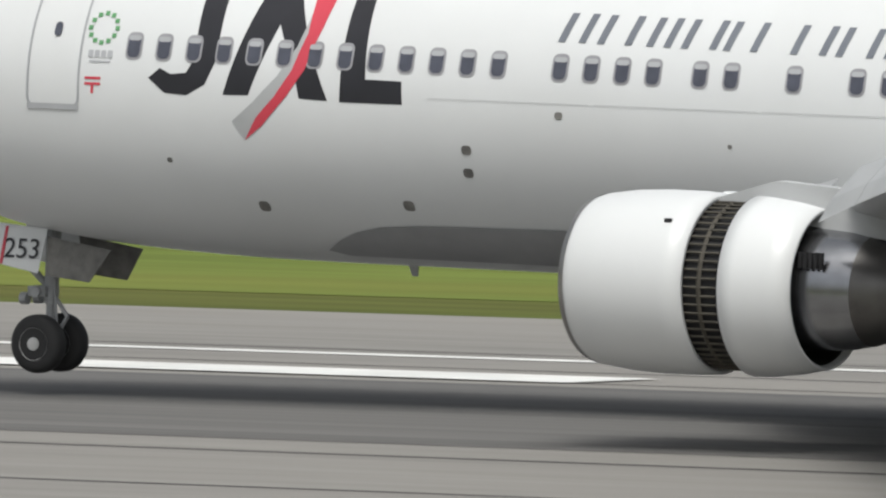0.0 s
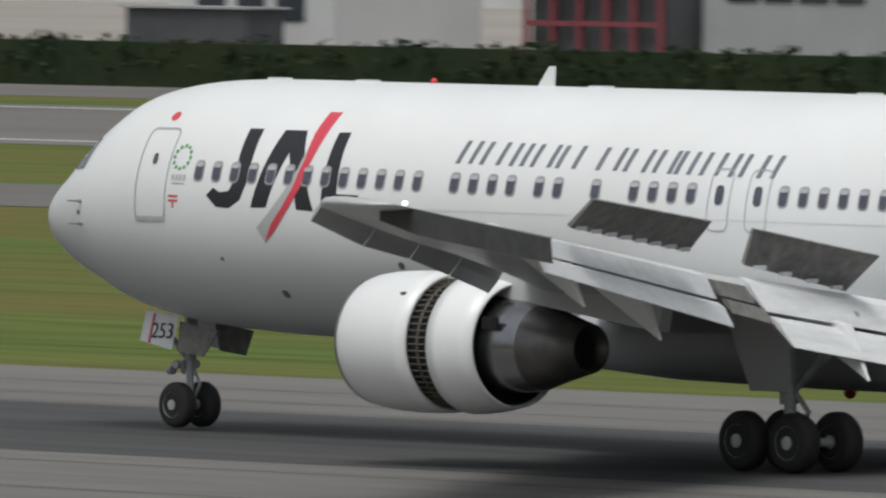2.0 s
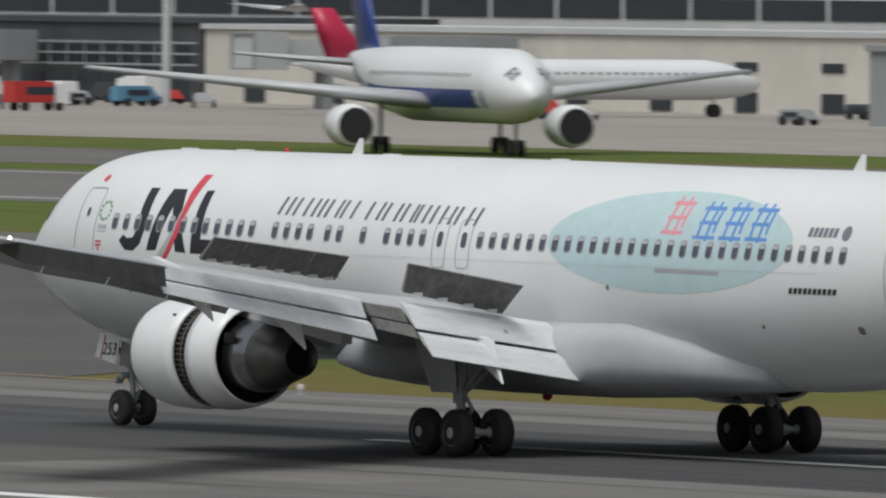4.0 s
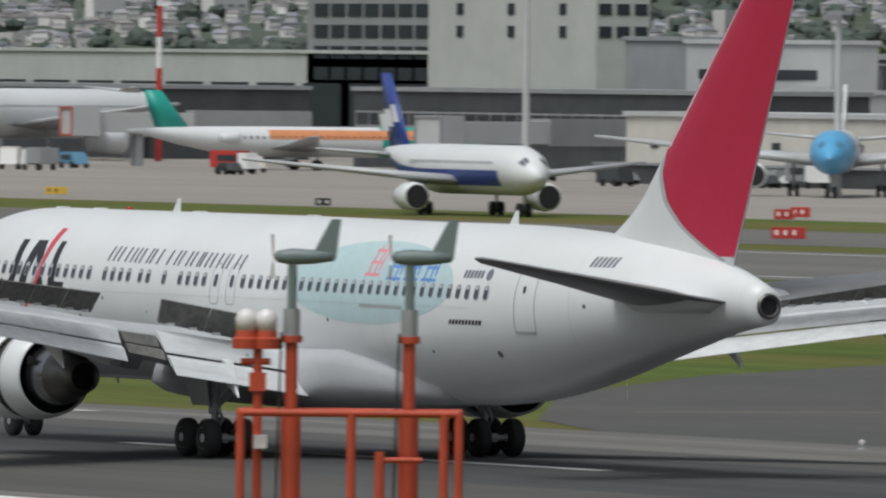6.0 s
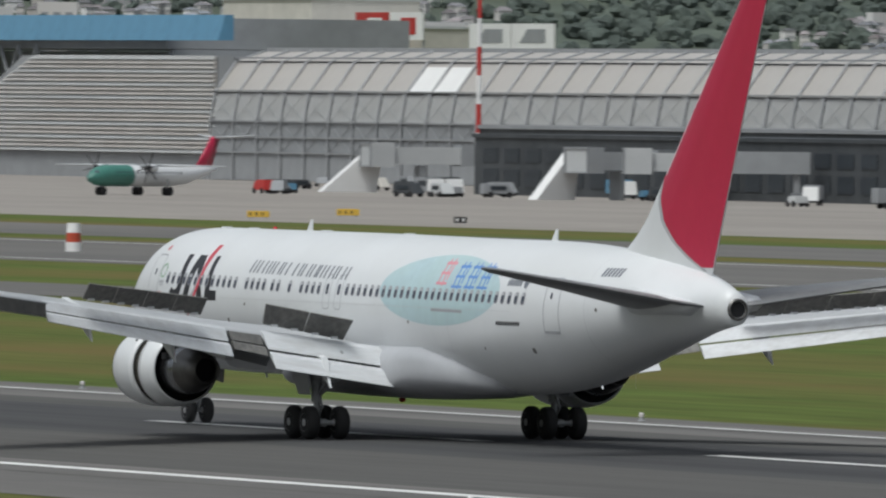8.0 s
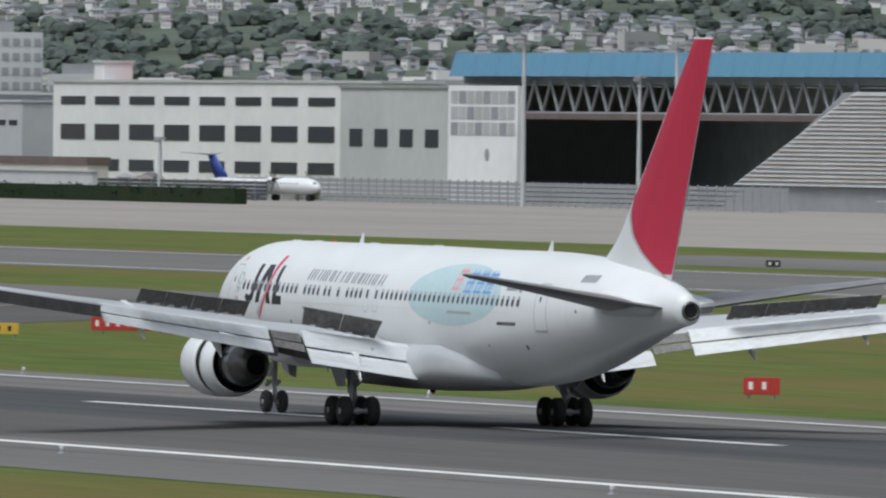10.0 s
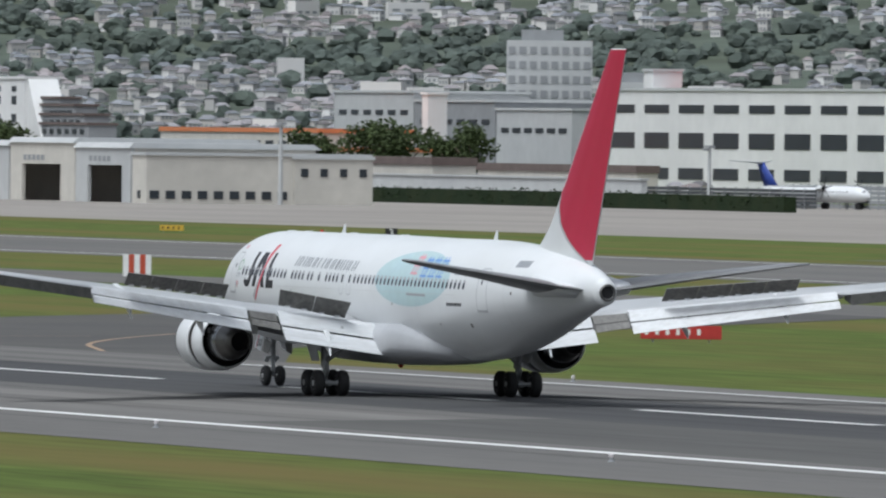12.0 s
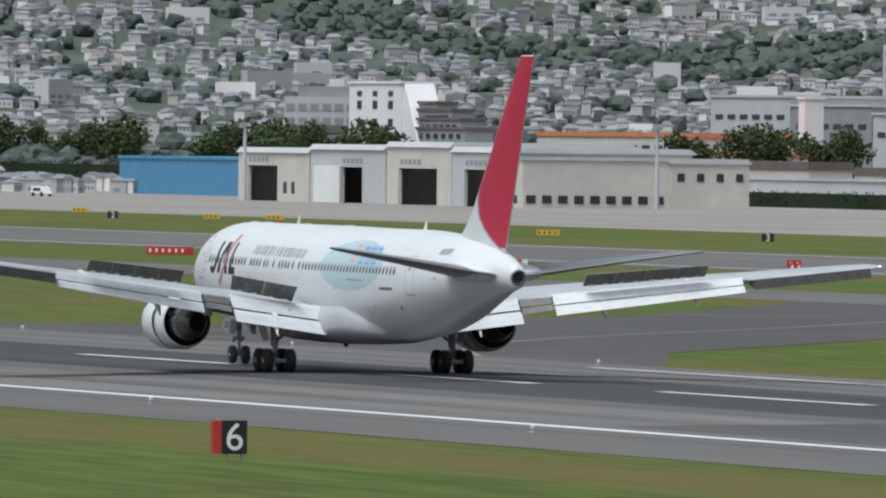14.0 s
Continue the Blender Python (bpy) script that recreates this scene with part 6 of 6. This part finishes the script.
def service_truck(x, y, head, mat, kind):
    root = new("service_vehicle")
    tagged(root, {0: "white airport van parked on the apron", 1: "small apron truck with a box body", 2: "low baggage tug with carts on the apron"}[kind], "vehicle", "apron vehicles")
    root.matrix_basis = pose(x, y, -.38, 0, 0, head)
    L, H = ((4.4, 1.8), (5.6, 2.5), (3.0, 1.3))[kind]
    b = bmesh.new()
    if kind == 1:
        box(b, -L / 2, L * .2, -1.1, 1.1, .7, H)
    else:
        hull(b, [(-L / 2, -.9, .45), (L / 2, -.9, .45), (L / 2, .9, .45), (-L / 2, .9, .45)], [(-L / 2 + .1, -.8, H), (L * .28, -.8, H), (L * .28, .8, H), (-L / 2 + .1, .8, H)])
    bmesh.ops.bevel(b, geom=b.edges[:], offset=.08, segments=2, affect="EDGES")
    part("body", b, mat, root)
    if kind == 1:
        b = bmesh.new()
        hull(b, [(L * .22, -1, .6), (L / 2, -1, .6), (L / 2, 1, .6), (L * .22, 1, .6)], [(L * .22, -.95, 2.3), (L * .42, -.95, 2.3), (L * .42, .95, 2.3), (L * .22, .95, 2.3)])
        part("cab", b, M_WHITEB, root)
    b = bmesh.new()
    box(b, -L * .3, L * .2, -.96 if kind != 1 else -1.12, -.92 if kind != 1 else -1.105, H * .55, H * .82)
    part("window", b, M_WINB, root)
    for sx in (-L * .3, L * .3):
        for sy in (-.9, .9):
            b = bmesh.new()
            tube(b, (sx, sy - .12, .38), (sx, sy + .12, .38), .38, n=14)
            part("wheel", b, M_RUBBER, root)


rng = random.Random(4)
PAINTS = [M_WHITEB, M_LIGHT, M_MID, M_MID, M_MID, M_CREAM, M_MID, M_DARKB, M_DARKB, M_SIGNRED, M_BLUEROOF]
for x0, x1, y0, y1, n in ((-1960, -1700, 560, 592, 26), (-1420, -1190, 515, 540, 24), (-1700, -1430, 530, 560, 22), (-1180, -1060, 480, 530, 8), (-760, -640, 440, 460, 6), (-2110, -1960, 600, 640, 10)):
    for i in range(n):
        service_truck(rng.uniform(x0, x1), rng.uniform(y0, y1), rng.choice((0, 180, 90, 20, -30)), rng.choice(PAINTS), rng.choice((0, 0, 1, 2, 2)))
for i in range(4):
    service_truck(-2600 + i * 9, 611, 80, M_WHITEB, 0)
service_truck(-2723, 501, 20, M_WHITEB, 0)

# ---- planting ----
M_LEAF = material("tree_leaves", (0.085, 0.115, 0.05), 0.8, grain=0.3, scale=.6, wear=(0.075, 0.10, 0.03), wear_scale=.12, spec=.15, per_piece=.45)
M_BARK = material("bark", (0.09, 0.07, 0.05), 0.9, grain=0.2)
M_HEDGE = material("hedge_leaves", (0.028, 0.045, 0.022), 0.85, grain=0.3, scale=2, wear=(0.05, 0.06, 0.028), wear_scale=.15, spec=.1, per_piece=.5)


def leaf_cloud(bm, centre, radius, n, size, r):
    """Many small tilted leaf clumps through an uneven crown."""
    for _ in range(n):
        d = Vector((r.gauss(0, 1), r.gauss(0, 1), r.gauss(0, 1))).normalized() * (r.random() ** .45)
        p = Vector(centre) + Vector((d.x * radius[0], d.y * radius[1], d.z * radius[2]))
        a, b_ = Vector((r.gauss(0, 1), r.gauss(0, 1), r.gauss(0, .7))).normalized(), Vector((r.gauss(0, 1), r.gauss(0, 1), r.gauss(0, 1))).normalized()
        k = size * r.uniform(.6, 1.3)
        c = a.cross(b_).normalized()
        v = [bm.verts.new(p + q) for q in (a * k, c * k * .8, -a * k * .9, -c * k * .8, a.cross(c) * k * .5)]
        bm.faces.new((v[0], v[1], v[4])), bm.faces.new((v[1], v[2], v[4])), bm.faces.new((v[2], v[3], v[4])), bm.faces.new((v[3], v[0], v[4]))


def tree(seed, h, w):
    r = random.Random(seed)
    root = new("tree")
    tagged(root, "broad dark green tree with an uneven crown", "tree", "trees beside the apron")
    b = bmesh.new()
    tube(b, (0, 0, -.2), (0, 0, h * .5), w * .05, w * .028, 8)
    for k in range(4):
        a = k * 1.6 + r.random()
        tube(b, (0, 0, h * (.25 + .06 * k)), (w * .3 * math.cos(a), w * .3 * math.sin(a), h * (.55 + .05 * k)), w * .022, w * .01, 6)
    part("trunk", b, M_BARK, root)
    b = bmesh.new()
    for _ in range(9):
        a, q = r.uniform(0, 6.28), r.uniform(.05, .36) * w
        leaf_cloud(b, (q * math.cos(a), q * math.sin(a), h * r.uniform(.45, .86)), (w * .22, w * .22, h * .17), 130, w * .035, r)
    part("crown", b, M_LEAF, root)
    return root


TREES = [tree(1, 15, 15), tree(2, 13, 14), tree(3, 14, 12)]
spots = [(x + rng.uniform(-3, 3), 625 + rng.uniform(-3, 8), 1) for x in (-3221, -3196, -3164, -3130, -3083, -3061, -3038, -3009, -2985, -2969)] + [(x, 715 + rng.uniform(-6, 6), 1) for x in (-3010, -2991, -2976, -2960, -2944)] + [(-1800 + 9 * i, 745 + rng.uniform(-4, 4), 1) for i in range(22)]
for i, (x, y, k) in enumerate(spots):
    src = TREES[i % 3]
    if i < 3:
        src.matrix_basis = pose(x, y, -.4, 0, 0, i * 50)
    else:
        copy_thing(src, pose(x, y, -.4, 0, 0, rng.uniform(0, 360)) @ Matrix.Scale(1, 4))


def hedge(x0, x1, y, h, w, n, label):
    b = bmesh.new()
    r = random.Random(int(-x0))
    box(b, x0, x1, y - w * .35, y + w * .35, -.4, h * .9 - .4)
    for _ in range(n):
        x = r.uniform(x0, x1)
        leaf_cloud(b, (x, y + r.uniform(-.4, .4) * w, r.uniform(.3, .85) * h - .4), (.9, w * .3, h * .28), 7, .24, r)
    tagged(link("hedge", b, M_HEDGE), label, "hedge", "", "stuff")


hedge(-650, -440, 326, 2.6, 2.6, 1500, "long dark clipped hedge beside the apron")
hedge(-560, -430, 372, 3.0, 3.0, 700, "taller dark hedge behind the apron")
hedge(-3330, -2900, 590, 5.6, 4.0, 1500, "tall green hedge beside the blue warehouse")
hedge(-2880, -2400, 600, 2.8, 3.0, 900, "rough hedge along the boundary fence")

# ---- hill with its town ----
# Slope, roof and tree colours carry the blue-grey of distance haze.
M_HILL = material("hazed_wooded_hillside", (0.092, 0.11, 0.09), 0.95, grain=0.3, scale=.03, wear=(0.085, 0.095, 0.06), wear_scale=.006, spec=.1)
M_HOUSEWALL = material("house_walls", (0.78, 0.77, 0.76), 0.85, grain=0.1, scale=.02, wear=(0.6, 0.53, 0.47), wear_scale=.03, per_piece=.5)
M_HOUSEROOF = material("hazed_house_roofs", (0.3, 0.318, 0.35), 0.8, grain=0.2, scale=.02, wear=(0.30, 0.19, 0.14), wear_scale=.02, per_piece=.65)
M_WOODS = material("hazed_hill_trees", (0.098, 0.118, 0.106), 0.9, grain=0.25, scale=.2, wear=(0.1, 0.12, 0.098), wear_scale=.02, spec=.1, per_piece=.35)


def hill_z(r, az):
    """Ground height on the slope by range and bearing."""
    u = max(0, (r - 3150) / 1700)
    top = 1.05 + .25 * noise.noise((az * .35, 0, 3.1))
    return -.4 + r * math.tan(radians(top * u ** 1.15)) + 14 * u + 8 * u * noise.noise((az * .9, r * .002, 1))


def polar(r, az):
    return -r * math.sin(radians(az)), EYE[1] + r * math.cos(radians(az))


bm = bmesh.new()
rows = []
for i in range(34):
    r = 3150 + (4930 - 3150) * i / 33
    rows.append([bm.verts.new((*polar(r, 56 + .25 * j), hill_z(r, 56 + .25 * j) - (.3 if i == 0 else 0))) for j in range(105)])
for a, b in zip(rows, rows[1:]):
    for j in range(104):
        bm.faces.new((a[j], b[j], b[j + 1], a[j + 1])).smooth = True
bmesh.ops.recalc_face_normals(bm, faces=bm.faces)
tagged(link("hillside", bm, M_HILL), "wooded hillside rising behind the town, haze in its colour", "hill", "", "structure")

rng = random.Random(11)
walls, roofs, panes = bmesh.new(), bmesh.new(), bmesh.new()


def house(x, y, z, w, d, h, turn, pitch):
    m = pose(x, y, z, 0, 0, turn)
    def put(bmx, pts, faces):
        v = [bmx.verts.new(m @ Vector(p)) for p in pts]
        for f in faces:
            bmx.faces.new([v[i] for i in f])
    quad = [(0, 1, 5, 4), (1, 2, 6, 5), (2, 3, 7, 6), (3, 0, 4, 7), (4, 5, 6, 7)]
    put(walls, [(-w, -d, -3), (w, -d, -3), (w, d, -3), (-w, d, -3), (-w, -d, h), (w, -d, h), (w, d, h), (-w, d, h)], quad)
    e = .22
    if pitch:
        put(roofs, [(-w - e, -d - e, h), (w + e, -d - e, h), (w + e, d + e, h), (-w - e, d + e, h), (-w * .55, 0, h + pitch), (w * .55, 0, h + pitch)], [(0, 1, 5, 4), (2, 3, 4, 5), (1, 2, 5), (3, 0, 4)])
    for zz in ([.4, 1.8] if h > 2.6 else [.4]):
        for k in range(3):
            c = -w * .62 + k * w * .6
            put(panes, [(c - w * .18, -d - .06, zz), (c + w * .18, -d - .06, zz), (c + w * .18, -d - .06, zz + .7), (c - w * .18, -d - .06, zz + .7)], [(0, 1, 2, 3)])
        put(panes, [(w + .06, -d * .5, zz), (w + .06, d * .3, zz), (w + .06, d * .3, zz + .7), (w + .06, -d * .5, zz + .7)], [(0, 1, 2, 3)])


count = 0
while count < 14500:
    az, r = rng.uniform(57, 80.5), 2950 + 1850 * rng.random() ** .85
    wood = noise.noise((az * .8, r * .0045, 7.7)) + .35 * noise.noise((az * 2.6, r * .012, 2.2))
    if wood > .12 + .12 * rng.random():
        continue
    x, y = polar(r, az)
    if r < 3150 and az < 71:
        continue
    big = rng.random() < .025
    w = rng.uniform(3, 6) if big else rng.uniform(.9, 1.9)
    house(x, y, hill_z(r, az), w, rng.uniform(1.1, 2.0), rng.uniform(3.5, 6) if big else rng.uniform(1.5, 2.8), turn_to_eye(x, y) + rng.gauss(0, 35), 0 if big else rng.uniform(.5, 1.0))
    count += 1
# the panes take mid grey, lifted as haze would lift them
for nm, bmx, mat, lab, cat in (("town_houses", walls, M_HOUSEWALL, "crowded pale house walls on the hillside", "houses"), ("town_roofs", roofs, M_HOUSEROOF, "grey and brown pitched roofs of the hillside town, tinted for haze", "roofs"), ("town_windows", panes, M_MID, "small windows of the hillside houses, lightened for haze", "windows")):
    bmesh.ops.recalc_face_normals(bmx, faces=bmx.faces)
    tagged(link(nm, bmx, mat), lab, cat, "", "stuff")

# woods: uneven clumps, thick where the slope has no houses
verts, faces = [], []
ico = bmesh.new()
bmesh.ops.create_icosphere(ico, subdivisions=2, radius=1)
base_v = np.array([v.co[:] for v in ico.verts])
base_f = [[v.index for v in f.verts] for f in ico.faces]
ico.free()
nrng = np.random.default_rng(5)
count = 0
while count < 13500:
    az, r = rng.uniform(57, 80.5), 3120 + 1720 * rng.random()
    wood = noise.noise((az * .8, r * .0045, 7.7)) + .35 * noise.noise((az * 2.6, r * .012, 2.2))
    if wood < .1 and rng.random() > .26:
        continue
    x, y = polar(r, az)
    k = rng.uniform(1.0, 2.7)
    v = base_v * (k * nrng.uniform(.72, 1.25, (len(base_v), 1))) * np.array([1.1, 1.1, .85]) + np.array([x, y, hill_z(r, az) + k * .55])
    o = len(verts)
    verts.extend(map(tuple, v))
    faces.extend([[i + o for i in f] for f in base_f])
    count += 1
me = bpy.data.meshes.new("hazed_hill_trees")
me.from_pydata(verts, [], faces)
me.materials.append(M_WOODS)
tagged(new("hazed_hill_trees", me), "tree crowns covering the hillside, green greyed and blued for haze", "trees", "", "stuff")


# ---- tyre smoke where the wheels met the runway ----
def smoke():
    m = bpy.data.materials.new("tyre_smoke")
    m.use_nodes = True
    n, l = m.node_tree.nodes, m.node_tree.links
    b = n["Principled BSDF"]
    b.inputs["Base Color"].default_value, b.inputs["Roughness"].default_value, b.inputs["Specular IOR Level"].default_value = (.84, .89, .95, 1), 1, 0
    tc, gr, nz, mul, mp = n.new("ShaderNodeTexCoord"), n.new("ShaderNodeTexGradient"), n.new("ShaderNodeTexNoise"), n.new("ShaderNodeMath"), n.new("ShaderNodeMath")
    gr.gradient_type = "SPHERICAL"
    nz.inputs["Scale"].default_value, nz.inputs["Detail"].default_value = 1.6, 4
    l.new(tc.outputs["Object"], gr.inputs[0])
    l.new(tc.outputs["Object"], nz.inputs[0])
    mul.operation = mp.operation = "MULTIPLY"
    mp.inputs[1].default_value = 1.5
    l.new(gr.outputs[1], mul.inputs[0])
    l.new(nz.outputs[0], mul.inputs[1])
    l.new(mul.outputs[0], mp.inputs[0])
    l.new(mp.outputs[0], b.inputs["Alpha"])
    root = new("tyre_smoke")
    tagged(root, "thin bluish white tyre smoke low over the runway", "smoke")
    root.location = (-202.5, .5, 0)
    r = random.Random(2)
    for i in range(6):
        bb = bmesh.new()
        v = [bb.verts.new(p) for p in ((-1, 0, -1), (1, 0, -1), (1, 0, 1), (-1, 0, 1))]
        bb.faces.new(v)
        o = part("wisp", bb, m, root)
        x = -5 + 2.1 * i
        o.matrix_basis = pose(x, r.uniform(-3.5, -.5), .55 + .03 * abs(x), -52, 0, r.uniform(25, 55)) @ Matrix.Diagonal((r.uniform(2.4, 3.6), 1, r.uniform(.6, .9), 1))
    return root


tyre_smoke = smoke()


def motions():
    walk(plane, [(t, pose(x, 0, .02, 0, pitch, 0.11)) for t, x, _, _, _, pitch in ROWS])
    h = heading(.986, -.13)
    walk(taxiing, [(t, pose(-1125.5 + 2.8 * (t - 6), 364.5 - .37 * (t - 6), -.38, 0, 0, h)) for t in (0, 3.5, 7, 10.5, 14)])
    # the smoke billows up from the runway as the tyres touch, then thins upward
    walk(tyre_smoke, [(t, pose(x, .5, z)) for t, x, z in ((0, -202.5, -1.9), (1.1, -202.5, -1.9), (1.45, -202.5, 0), (2.2, -202.2, .1), (14, -200, .8))])


motions()
